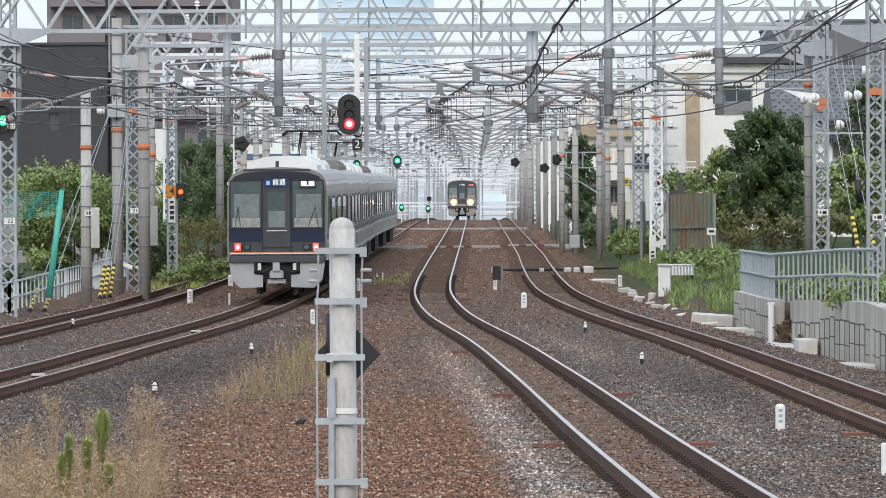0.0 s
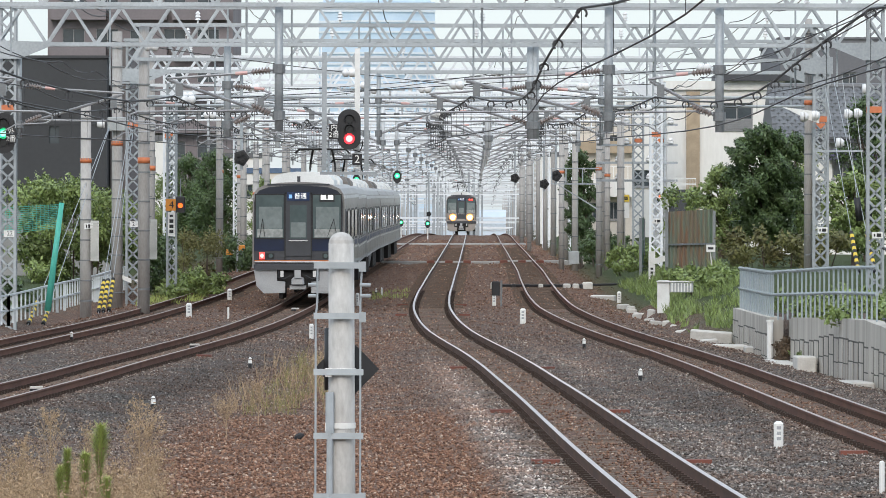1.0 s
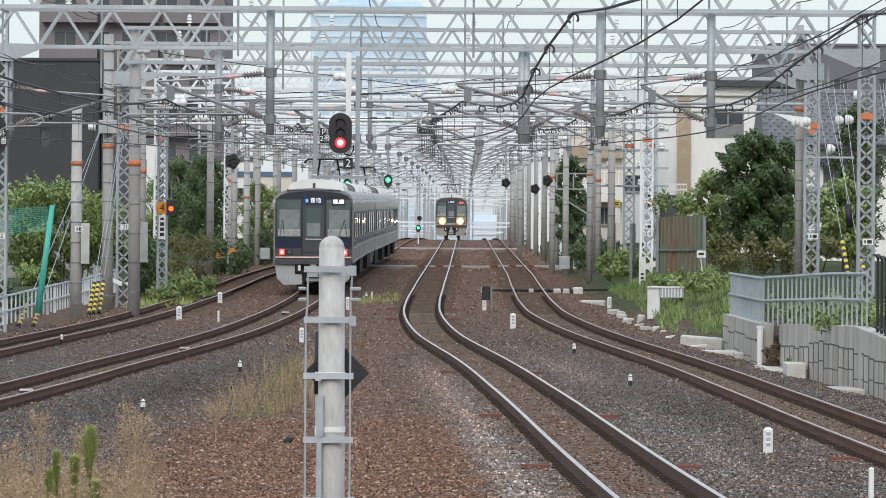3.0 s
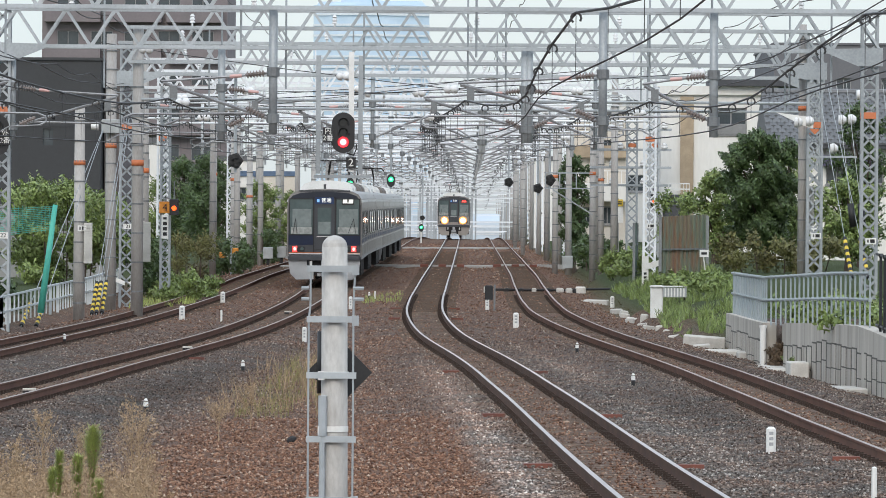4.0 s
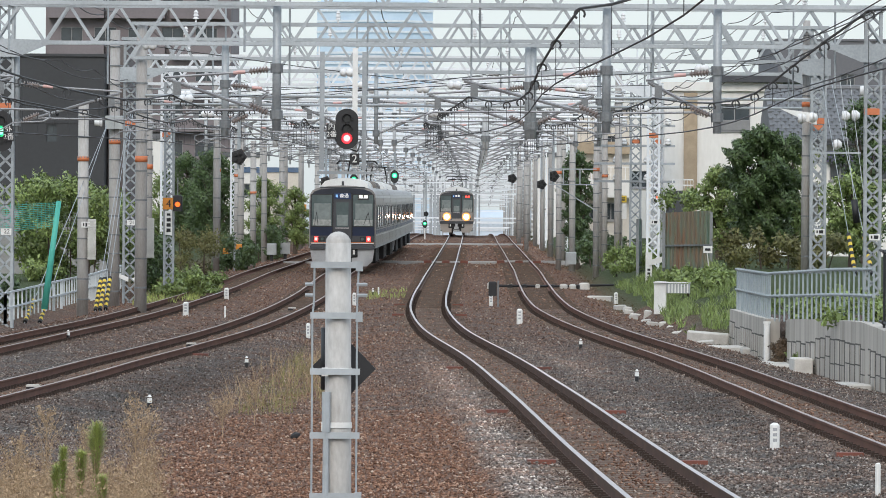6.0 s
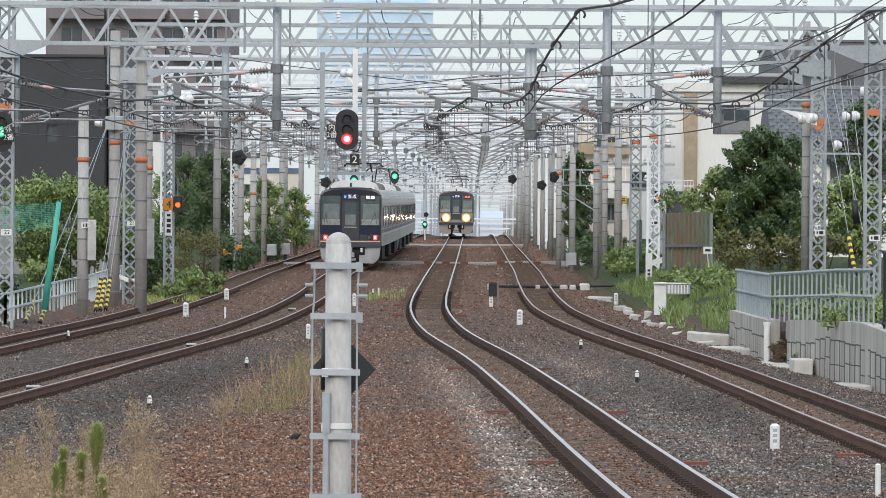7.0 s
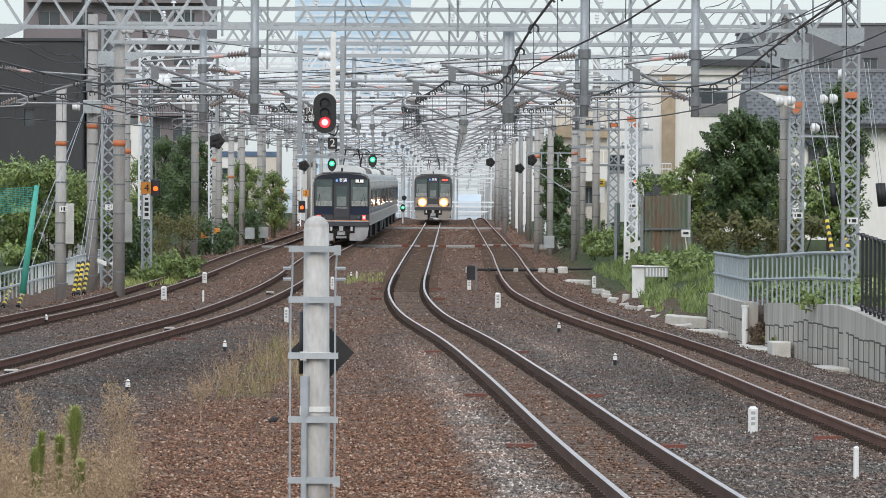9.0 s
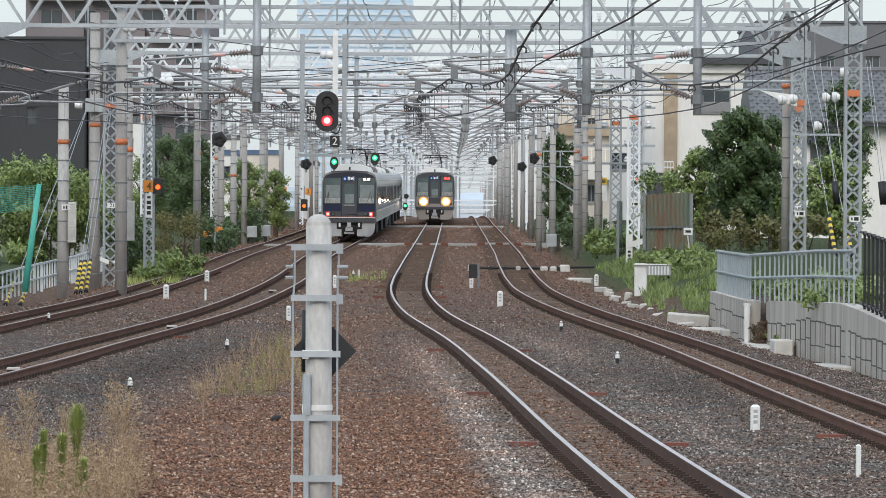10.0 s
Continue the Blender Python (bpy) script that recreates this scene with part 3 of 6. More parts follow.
def cantilever(off, drop, big, pale, feeder):
    """A drop tube off to one side with hinged bracket arms, insulators and steady arm; the wire hangs at the origin, rail level at z = 0."""
    ob = thing("catenary_bracket", (0, 0, 0), "hanging tube with hinged bracket arms and insulators carrying the contact wire", "catenary bracket", "brackets on the gantries")
    side, x = (1 if off > 0 else -1), off
    # pale: far bracket, haze put into its steel colour
    steel = STEEL_HAZED if pale else STEEL
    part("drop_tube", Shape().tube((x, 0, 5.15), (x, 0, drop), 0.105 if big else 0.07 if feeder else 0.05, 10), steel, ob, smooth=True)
    for z in (5.42, 6.55):
        part("clamp_collar", Shape().tube((x, 0, z), (x, 0, z + 0.22), 0.155 if big else 0.12, 10), STEEL_DARK, ob)
    part("top_arm", Shape().path([(x, 0, 6.65), (x - side * 0.9, 0, 6.55), (-side * 0.3, 0, 6.42)], 0.035), TUBE, ob)
    part("stay_arm", Shape().tube((x, 0, 5.5), (-side * 0.25, 0, 6.38), 0.042), TUBE, ob)
    part("steady_tube", Shape().path([(x - side * 0.3, 0, 5.66), (-side * 1.0, 0, 5.62), (-side * 1.18, 0, 5.55), (-side * 1.2, 0, 5.42), (-side * 1.05, 0, 5.34)], 0.03), TUBE, ob)
    part("steady_arm", Shape().path([(-side * 1.05, 0, 5.34), (-side * 0.3, 0, 5.3), (0, 0, 5.12)], 0.02), TUBE, ob)
    for c, d in (((x - side * 0.2, 0, 6.63), (x - side * 0.68, 0, 6.575)), ((x - side * 0.2, 0, 5.58), (x - side * 0.66, 0, 5.79))):
        part("insulator", Shape().lathe(c, d, SHEDS if big else SMALL_SHEDS, 8), BROWN_INS if big else GREY_INS, ob)
    part("pink_sleeve", Shape().tube((x - side * 0.76, 0, 6.565), (x - side * 1.05, 0, 6.54), 0.046, 8), PINK, ob)
    part("wire_clamp", Shape().box(-0.09, 0.09, -0.06, 0.06, 6.0, 6.3), STEEL_DARK, ob)
    part("clamp_strut", Shape().tube((0, 0, 6.3), (-side * 0.25, 0, 6.4), 0.03), STEEL_DARK, ob)
    if feeder:
        part("feeder_arm", Shape().beam((x - side * 0.9, 0, 7.0), (x + side * 0.9, 0, 7.0), 0.05), steel, ob)
        part("feeder_insulator", Shape().lathe((x + side * 0.8, 0, 7.0), (x + side * 0.8, 0, 6.68), SMALL_SHEDS, 8), GREY_INS, ob)
    return ob


NEAR_TUBES = {(150, "C"): 3.19, (150, "D"): 1.42, (150, "A"): -2.6, (150, "B"): 2.4, (176, "C"): 2.69, (176, "A"): -2.7, (176, "D"): -1.6, (176, "B"): -0.95}


def build_brackets():
    kinds = {}
    for j, (y, x0, x1, clear, depth, _) in enumerate(SPANS):
        if y == 191.5 or y > 800:
            continue
        for k in "ABCD":
            if depth == 0.9 and k in "BD":
                continue
            off = NEAR_TUBES.get((y, k), 1.85 if (k in "AC") == (j % 2 == 0) else -1.85)
            key = (off, y < 200, clear, y >= 230, 200 <= y < 300)
            place = Matrix.Translation((line[k](y), y, rise(y)))
            if key not in kinds:
                kinds[key] = cantilever(off, clear + 0.05, y < 200, y >= 230, 200 <= y < 300)
                kinds[key].matrix_basis = place
            else:
                copy_thing(kinds[key], place)


def build_wires():
    for k in "ABCD":
        w = thing("overhead_wire", (0, 0, 0), "contact wire hung by droppers from a sagging messenger wire", "overhead wire", "overhead wires")
        stops = [s[0] for s in SPANS if s[0] != 191.5 and s[4] != 0.9]
        contact, messenger = [], []
        for y0, y1 in zip([30, 90] + stops, [90] + stops):
            n = 8 if y1 < 260 else 5
            for i in range(n):
                t = i / n
                y = y0 + (y1 - y0) * t
                x = line[k](y) + 0.18 * math.sin(y * 0.11)
                c = Vector((x, y, rise(y) + WIRE_HEIGHT))
                m = Vector((x, y, rise(y) + MESSENGER - 0.5 * 4 * t * (1 - t) * ((y1 - y0) / 60)))
                contact.append(c)
                messenger.append(m)
                if y < 480:
                    part("dropper", Shape().tube(c, m, 0.007, 3), WIRE, w)
                if y1 < 260 and y > 85:
                    ring = [m + Vector((0.075 * math.cos(u), 0, 0.075 * math.sin(u) - 0.08)) for u in [math.radians(-40 + 35 * a) for a in range(9)]]
                    part("hanger_ring", Shape().path(ring, 0.018, 5), WIRE, w, "open black hanger ring")
        part("contact_wire", Shape().path(contact, 0.014, 4), WIRE, w)
        part("messenger_wire", Shape().path(messenger, 0.021, 5), WIRE, w)
    spans = [q[0] for q in SPANS if q[4] != 0.9]
    for x, h, r in ((-11.4, 9.6, 0.016), (-10.6, 9.0, 0.016), (11.2, 9.9, 0.016), (10.4, 9.2, 0.016), (-1.9, 9.3, 0.016), (6.9, 6.4, 0.013), (7.4, 6.9, 0.013), (7.9, 6.1, 0.013), (-9.9, 6.2, 0.013), (-9.6, 6.8, 0.013),
                    (-6.2, 9.4, 0.014), (2.6, 9.5, 0.014), (8.6, 7.4, 0.013), (-10.9, 7.3, 0.013)):
        s = Shape()
        pts = []
        for y0, y1 in zip([90] + spans, spans):
            pts += [(x * (1.06 - y / 2400), y, rise(y) + h - 0.16 * math.sin(math.pi * (y - y0) / (y1 - y0))) for y in [y0 + (y1 - y0) * q / 5 for q in range(5)]]
        solid("feeder_cable", s.path(pts, r, 4), WIRE, "sagging black feeder cable along the gantries", "cable", "feeder cables")
    # wires slung across the line from post to post, with white strain insulators
    rng = random.Random(8)
    for y in (181, 186, 199, 205, 219, 226, 241, 249, 266, 275, 292, 308, 325, 341):
        x0, x1 = rng.uniform(-11, -6), rng.uniform(3, 11)
        z0, z1 = rise(y) + rng.uniform(5.9, 8.2), rise(y) + rng.uniform(5.9, 8.2)
        c = thing("cross_wire", (0, y, 0), "thin cross-span wire with white strain insulators", "cable", "cross-span wires")
        pts = [(x0 + (x1 - x0) * t, 0, z0 + (z1 - z0) * t - 0.5 * t * (1 - t)) for t in (0, 0.2, 0.4, 0.6, 0.8, 1)]
        part("wire", Shape().path(pts, 0.012, 4), WIRE, c)
        for t in (0.12, 0.5, 0.85):
            p = Vector((x0 + (x1 - x0) * t, 0, z0 + (z1 - z0) * t - 0.5 * t * (1 - t)))
            part("strain_insulator", Shape().lathe(p - Vector((0.22, 0, 0)), p + Vector((0.22, 0, 0)), [(0, 0.03), (0.15, 0.12), (0.4, 0.13), (0.45, 0.06), (0.55, 0.12), (0.85, 0.13), (1, 0.03)], 10), PORCELAIN, c, smooth=True)


# ---- trains ----
NAVY = material("navy_blue_panel", (0.009, 0.018, 0.052), 0.3, 0.0, (0.008, 0.014, 0.038), 2, 40)
NAVY_DARK = material("dark_navy_panel", (0.016, 0.021, 0.036), 0.4, 0.0, (0.012, 0.016, 0.027), 2, 40)
FACE_GREY = material("dark_grey_panel", (0.055, 0.058, 0.065), 0.55, 0.0, (0.04, 0.042, 0.048), 2, 40)
STAINLESS = material("brushed_stainless", (0.34, 0.32, 0.31), 0.34, 0.6, (0.24, 0.225, 0.215), 0.8, 30)
SKIRT = material("light_grey_skirt", (0.44, 0.45, 0.46), 0.5, 0.2, (0.27, 0.275, 0.28), 1.5, 30)
ROOF_WHITE = material("white_roof", (0.78, 0.79, 0.78), 0.6, 0, (0.62, 0.62, 0.6), 1, 20)
ROOF_GREY = material("sooty_roof", (0.22, 0.20, 0.185), 0.8, 0, (0.13, 0.12, 0.11), 1, 20)
UNDER = material("sooty_underframe", (0.022, 0.02, 0.019), 0.8)
TRAIN_GLASS = material("dark_train_window", (0.05, 0.06, 0.06), 0.06, 0.0, (0.045, 0.055, 0.055), 1, 10)
CAB_GLASS = material("cab_window", (0.11, 0.145, 0.145), 0.05, 0.0, (0.075, 0.10, 0.10), 1.2, 4)
BLUE_SIGN = material("blue_display", (0.015, 0.04, 0.12), 0.4)
LED_WHITE = material("lit_white_letters", (0.95, 0.95, 0.9), 0.4, glow=0.5)
LED_BLUE = material("lit_blue_letter", (0.25, 0.5, 0.9), 0.4, glow=0.3)
# painted onto the cab glass: interior seen through it and reflected surroundings
CAB_PALE = material("pale_interior_and_reflection", (0.24, 0.275, 0.27), 0.08, 0, (0.17, 0.20, 0.195), 3, 9)
CAB_REFLECTION = material("pale_cab_reflection", (0.50, 0.51, 0.49), 0.12, 0, (0.17, 0.19, 0.18), 4, 12, mix=0.8)
LED_RED = material("lit_red_letters", (1.0, 0.08, 0.06), 0.4, glow=2.0)
TAIL_RED = lens_material("lit_red_tail_lamp", (1.0, 0.35, 0.32), (1.0, 0.05, 0.045), 4.5, 0.5)
HEAD_LIT = lens_material("lit_headlamp", (1.0, 0.93, 0.82), (1.0, 0.40, 0.11), 26.0, 0.022)
GREY_BAND = material("warm_grey_front", (0.33, 0.30, 0.27), 0.45, 0.2, (0.27, 0.245, 0.22), 1.5, 20)
STRIPE_WHITE = material("white_stripe", (0.75, 0.74, 0.72), 0.5)
STRIPE_ORANGE = material("orange_stripe", (0.55, 0.17, 0.05), 0.5)
STRIPE_BLUE = material("blue_stripe", (0.015, 0.03, 0.10), 0.4)
STRIPE_BROWN = material("brown_stripe", (0.20, 0.10, 0.05), 0.5)

HALF = [(1.475, 1.12), (1.475, 3.05), (1.44, 3.40), (1.33, 3.58), (1.10, 3.69), (0.6, 3.77), (0.0, 3.80)]
SECTION = HALF + [(-x, z) for x, z in reversed(HALF[:-1])]


def car_body(length, y0):
    s, n = Shape(), len(SECTION)
    v = [(x, y, z) for y in (y0, y0 + length) for x, z in SECTION]
    f = [(i, (i + 1) % n, n + (i + 1) % n, n + i) for i in range(n)] + [tuple(range(n)), tuple(reversed(range(n, 2 * n)))]
    return s.add(v, f)


def train_car(label, group, cab, panto, second=False):
    """One car: its near end at y = 0, rail level at z = 0."""
    car = thing("train_car", (0, 0, 0), label, "train", group)
    length = 19.55
    part("body_shell", car_body(length, 0.25 if cab else 0.1), STAINLESS, car)
    for y in (4.2, 11.2):
        roof = Shape().plate([(-1.05, 3.66), (1.05, 3.66), (1.02, 3.85), (0.9, 3.99), (0.6, 4.09), (0.2, 4.13), (-0.2, 4.13), (-0.6, 4.09), (-0.9, 3.99), (-1.02, 3.85)], y, y + 3.6)
        part("air_conditioner", roof, ROOF_WHITE if not panto or second else ROOF_GREY, car)
    for x in (-1, 1):
        for i in range(4):
            yc = 2.4 + i * 4.85
            part("door", Shape().box(x * 1.470 - 0.012, x * 1.470 + 0.012, yc, yc + 1.3, 1.15, 3.02), STAINLESS, car)
            part("door_window", Shape().box(x * 1.478 - 0.01, x * 1.478 + 0.01, yc + 0.15, yc + 0.58, 1.95, 2.8).box(x * 1.478 - 0.01, x * 1.478 + 0.01, yc + 0.72, yc + 1.15, 1.95, 2.8), TRAIN_GLASS, car)
            if i < 3:
                part("side_window", Shape().box(x * 1.474 - 0.01, x * 1.474 + 0.01, yc + 1.75, yc + 4.4, 1.92, 2.85), TRAIN_GLASS, car)
        for i in range(4):
            for d in (0.08, 0.62, 1.16):
                yc = 2.4 + i * 4.85 + d
                part("door_seal", Shape().box(x * 1.481 - 0.014, x * 1.481 + 0.014, yc, yc + 0.06, 1.95, 2.86), BLACK, car)
        part("rain_gutter", Shape().box(x * 1.455 - 0.03, x * 1.455 + 0.03, 0.3, length, 3.26, 3.36), ROOF_WHITE, car, "pale roof-edge gutter")
        part("window_band", Shape().box(x * 1.4715 - 0.006, x * 1.4715 + 0.006, 1.2, length - 0.8, 1.86, 2.92), FACE_GREY, car)
        part("side_stripe", Shape().box(x * 1.476 - 0.006, x * 1.476 + 0.006, 0.4, length, 1.66, 1.82), STRIPE_BLUE if not second else STRIPE_BROWN, car)
        part("side_stripe", Shape().box(x * 1.476 - 0.006, x * 1.476 + 0.006, 0.4, length, 1.56, 1.62), STRIPE_WHITE, car)
        part("sole_bar", Shape().box(x * 1.46 - 0.03, x * 1.46 + 0.03, 0.3, length, 1.03, 1.14), SKIRT, car)
    for y in (3.0, 15.8):
        s = Shape().box(-1.0, 1.0, y - 1.5, y + 1.5, 0.45, 0.85)
        for a in (-1.05, 1.05):
            for x in (-0.58, 0.58):
                s.tube((x - 0.06, y + a, 0.43), (x + 0.06, y + a, 0.43), 0.43, 14)
        part("bogie", s, UNDER, car)
    s = Shape()
    for i, (a, b) in enumerate(((5.2, 6.6), (6.9, 8.8), (9.0, 10.2), (10.6, 12.4), (12.7, 13.6))):
        s.box(-1.38, 1.38, a, b, 0.32 + 0.06 * (i % 2), 1.05)
    part("equipment_box", s, UNDER, car)
    if panto:
        for y in (8.3, 9.9):
            p = part("pantograph", Shape().box(-0.8, 0.8, y - 0.5, y + 0.5, 3.75, 3.82), UNDER, car, "raised black pantograph")
            for x in (-0.5, 0.5):
                part("arm", Shape().path([(x, y - 0.5, 3.8), (x * 0.9, y + 0.55, 4.5), (x * 0.7, y, 5.05)], 0.025), UNDER, p)
            for d in (0.0, 0.3):
                part("collector", Shape().path([(-1.0, y + d, 4.9), (-0.85, y + d, 5.05), (0.85, y + d, 5.05), (1.0, y + d, 4.9)], 0.03), UNDER, p)
    if cab:
        cab_end(car, second)
    else:
        part("gangway", Shape().box(-0.6, 0.6, -0.35, 0.1, 1.1, 3.1), UNDER, car)
    return car


def cab_end(car, second):
    mask = [(1.42, 1.20), (1.42, 3.12), (1.38, 3.36), (1.26, 3.52), (0.95, 3.63), (0, 3.71)]
    outline = mask + [(-x, z) for x, z in reversed(mask[:-1])]
    part("cab_front", Shape().plate(outline, 0.06, 0.26), FACE_GREY, car, "dark grey cab front")
    if second:
        part("grey_band", Shape().box(-1.37, 1.37, 0.03, 0.058, 1.2, 2.0), GREY_BAND, car)
    else:
        part("blue_band", Shape().box(-1.41, 1.41, 0.05, 0.08, 1.58, 2.04), NAVY, car, "navy blue band")
        part("upper_blue_panel", Shape().plate([(-1.31, 3.42), (-1.2, 3.53), (-0.9, 3.615), (0, 3.69), (0.9, 3.615), (1.2, 3.53), (1.31, 3.42)], 0.05, 0.08), NAVY_DARK, car)
    for x0, x1 in ((-1.36, -0.47), (0.47, 1.36)):
        w = part("cab_window", Shape().box(x0, x1, 0.035, 0.06, 2.0, 3.38), CAB_GLASS, car)
        s = Shape()
        for a, b, c, d in ((x0 - 0.03, x1 + 0.03, 1.96, 2.0), (x0 - 0.03, x1 + 0.03, 3.38, 3.41), (x0 - 0.03, x0, 1.96, 3.41), (x1, x1 + 0.03, 1.96, 3.41)):
            s.box(a, b, 0.025, 0.07, c, d)
        part("window_frame", s, BLACK, w)
        # glass is opaque; panels on its face paint the interior and lower reflection
        part("cab_partition", Shape().soft(x0 + 0.1, x1 - 0.05, 0.0315, 0.0335, 2.3, 3.0, 0.001), CAB_PALE, w, "pale panel on the glass for partition and reflection")
        part("cab_reflection", Shape().box(x0 + 0.05, x1 - 0.03, 0.0315, 0.0335, 2.02, 2.29), CAB_REFLECTION, w, "pale painted reflection low on the glass")
        xw = x0 + 0.12 if x0 < 0 else x1 - 0.12
        part("wiper", Shape().tube((xw, 0.01, 2.0), (xw + (0.1 if x0 < 0 else -0.1), 0.01, 2.62), 0.009, 5).tube((xw + (0.1 if x0 < 0 else -0.1), 0.01, 2.62), (xw + (0.16 if x0 < 0 else -0.3), 0.01, 2.05), 0.01, 5), BLACK, w)
    d = part("end_door", Shape().box(-0.40, 0.40, 0.025, 0.07, 1.42, 3.38), FACE_GREY, car)
    part("door_pane", Shape().box(-0.27, 0.27, 0.012, 0.03, 1.98, 3.05), CAB_GLASS, d)
    # lower door pane paled the same way
    part("door_view", Shape().box(-0.24, 0.24, 0.009, 0.011, 2.02, 2.5), CAB_PALE, d)
    part("door_frame", Shape().box(-0.44, -0.40, 0.01, 0.07, 1.3, 3.46).box(0.40, 0.44, 0.01, 0.07, 1.3, 3.46).box(-0.44, 0.44, 0.01, 0.07, 3.42, 3.46), BLACK, d)
    part("door_step", Shape().box(-0.3, 0.3, 0.0, 0.03, 1.9, 1.93), STRIPE_WHITE, d)
    sign = part("destination_display", Shape().box(-0.36, 0.36, 0.005, 0.03, 3.2, 3.46), BLUE_SIGN, car, "blue lit destination display")
    words("\u666e\u901a", 0.2, (0.07, 0.002, 3.335), LED_WHITE, sign)
    part("display_bar", Shape().box(-0.30, -0.2, -0.002, 0.006, 3.27, 3.39), LED_BLUE, sign)
    side = part("service_display", Shape().box(0.68, 1.16, 0.02, 0.033, 3.16, 3.41), BLACK, car)
    part("display_bar", Shape().box(0.72, 0.89, 0.008, 0.021, 3.23, 3.38).box(0.89, 0.95, 0.008, 0.021, 3.23, 3.26).box(0.95, 1.12, 0.008, 0.021, 3.23, 3.38), LED_RED if second else LED_WHITE, side)
    for x in (-1, 1):
        lamp = part("lamp_cluster", Shape().soft(min(x * 0.78, x * 1.28), max(x * 0.78, x * 1.28), 0.03, 0.07, 1.34, 1.52, 0.01), BLACK, car)
        part("tail_lamp", Shape().soft(x * 1.16 - 0.09, x * 1.16 + 0.09, 0.01, 0.05, 1.32, 1.54, 0.01), TAIL_RED if not second else BLACK, lamp, "" if second else "lit red tail lamp")
        if second:
            # disc widened past the lamp, its orange rim painting the glow around it
            part("headlamp", Shape().disc(x * 0.83, 1.58, 0.36, 0.0, 0.03, 24), HEAD_LIT, lamp, "lit warm headlamp")
        else:
            part("headlamp", Shape().disc(x * 0.88, 1.43, 0.07, 0.01, 0.05, 12), CAB_GLASS, lamp, "unlit headlamp")
    part("white_stripe", Shape().box(-1.40, 1.40, 0.04, 0.08, 1.22, 1.26), STRIPE_WHITE, car)
    part("orange_stripe", Shape().box(-1.40, 1.40, 0.04, 0.08, 1.26, 1.29), STRIPE_ORANGE, car)
    part("buffer_beam", Shape().soft(-1.42, 1.42, 0.0, 0.3, 0.98, 1.18, 0.05), FACE_GREY, car)
    for x in (-1, 1):
        part("skirt", Shape().plate([(x * 1.42, 0.98), (x * 0.68, 0.98), (x * 0.68, 0.62), (x * 0.42, 0.6), (x * 0.42, 0.24), (x * 1.1, 0.22), (x * 1.34, 0.46)] if x > 0 else
                                   [(-1.34, 0.46), (-1.1, 0.22), (-0.42, 0.24), (-0.42, 0.6), (-0.68, 0.62), (-0.68, 0.98), (-1.42, 0.98)], 0.1, 0.2), GREY_BAND if second else SKIRT, car)
        part("hose_bracket", Shape().box(x * 0.52 - 0.05, x * 0.52 + 0.05, 0.02, 0.1, 0.75, 0.95), STRIPE_WHITE, car)
        part("jumper_cable", Shape().path([(x * 0.62, 0.05, 0.98), (x * 0.64, 0.0, 0.75), (x * 0.45, 0.0, 0.68), (x * 0.22, 0.02, 0.8)], 0.025, 6), BLACK, car)
    c = Shape().soft(-0.2, 0.2, -0.45, 0.3, 0.52, 0.74, 0.05).box(-0.26, 0.26, -0.3, -0.1, 0.36, 0.48).box(-0.1, 0.1, -0.5, -0.4, 0.72, 0.98)
    part("coupler", c, SKIRT, car, "grey knuckle coupler")
    part("coupler_recess", Shape().box(-0.7, 0.7, 0.22, 0.3, 0.4, 0.98), UNDER, car)
    part("rail_guard", Shape().box(-0.62, -0.5, 0.25, 0.35, 0.06, 0.3).box(0.5, 0.62, 0.25, 0.35, 0.06, 0.3), UNDER, car)
    part("roof_aerial", Shape().box(-0.05, 0.05, 0.5, 0.62, 3.7, 3.98), FACE_GREY, car)
    part("gutter_top", Shape().box(-1.0, 1.0, 0.2, 0.24, 3.68, 3.74), FACE_GREY, car)


def train_rows(k, start, offset, speed, canted=False):
    """Each car's poses down the track: its near bogie and far bogie stay on the rails."""
    rows = []
    for i in range(21):
        t = i * 0.5
        y = start + speed(t) + offset
        a, b = Vector((line[k](y + 3), y + 3, rise(y + 3))), Vector((line[k](y + 16), y + 16, rise(y + 16)))
        way = (b - a).normalized()
        rz = math.atan2(-way.x, way.y)
        rx = math.asin(way.z)
        o = a - way * 3
        lift = 0.12 - 0.17 * min(1.0, max(0.0, (y - 190) / 55)) if canted else 0.0
        rows.append((t, pose(o.x - (0.04 if canted else 0), o.y, o.z + lift, math.degrees(rx), 0, math.degrees(rz))))
    return rows


MOVING = []


def build_trains():
    group = "departing commuter train"
    for i in range(7):
        cab = i in (0, 3)
        car = train_car("stainless commuter train car, navy cab end, red tail lamps lit" if i == 0 else "stainless commuter train car with blue and orange side stripes",
                        group, cab, i in (1, 4))
        MOVING.append((car, train_rows("B", 184.0, 20.0 * i, lambda t: 15.1 * t, True)))
    group = "approaching commuter train"
    for i in range(4):
        car = train_car("stainless commuter train car with grey cab front and lit headlamps" if i == 0 else "stainless commuter train car with brown and orange side stripes",
                        group, i == 0, i in (0, 2), True)
        MOVING.append((car, train_rows("C", 624.0, 20.0 * i, lambda t: -15.0 * t - 0.1 * t * t)))



# ---- greenery ----
LEAF_DARK = material("dark_green_leaves", (0.095, 0.145, 0.05), 0.5, 0, (0.052, 0.088, 0.03), 1.2, 9, spread=0.45, use_island=True)
LEAF_MID = material("mid_green_leaves", (0.235, 0.30, 0.095), 0.5, 0, (0.13, 0.185, 0.055), 1.2, 9, spread=0.45, use_island=True)
LEAF_DRY = material("yellowing_leaves", (0.15, 0.16, 0.05), 0.7, 0, (0.10, 0.085, 0.035), 1.0, 9, spread=0.4, use_island=True)
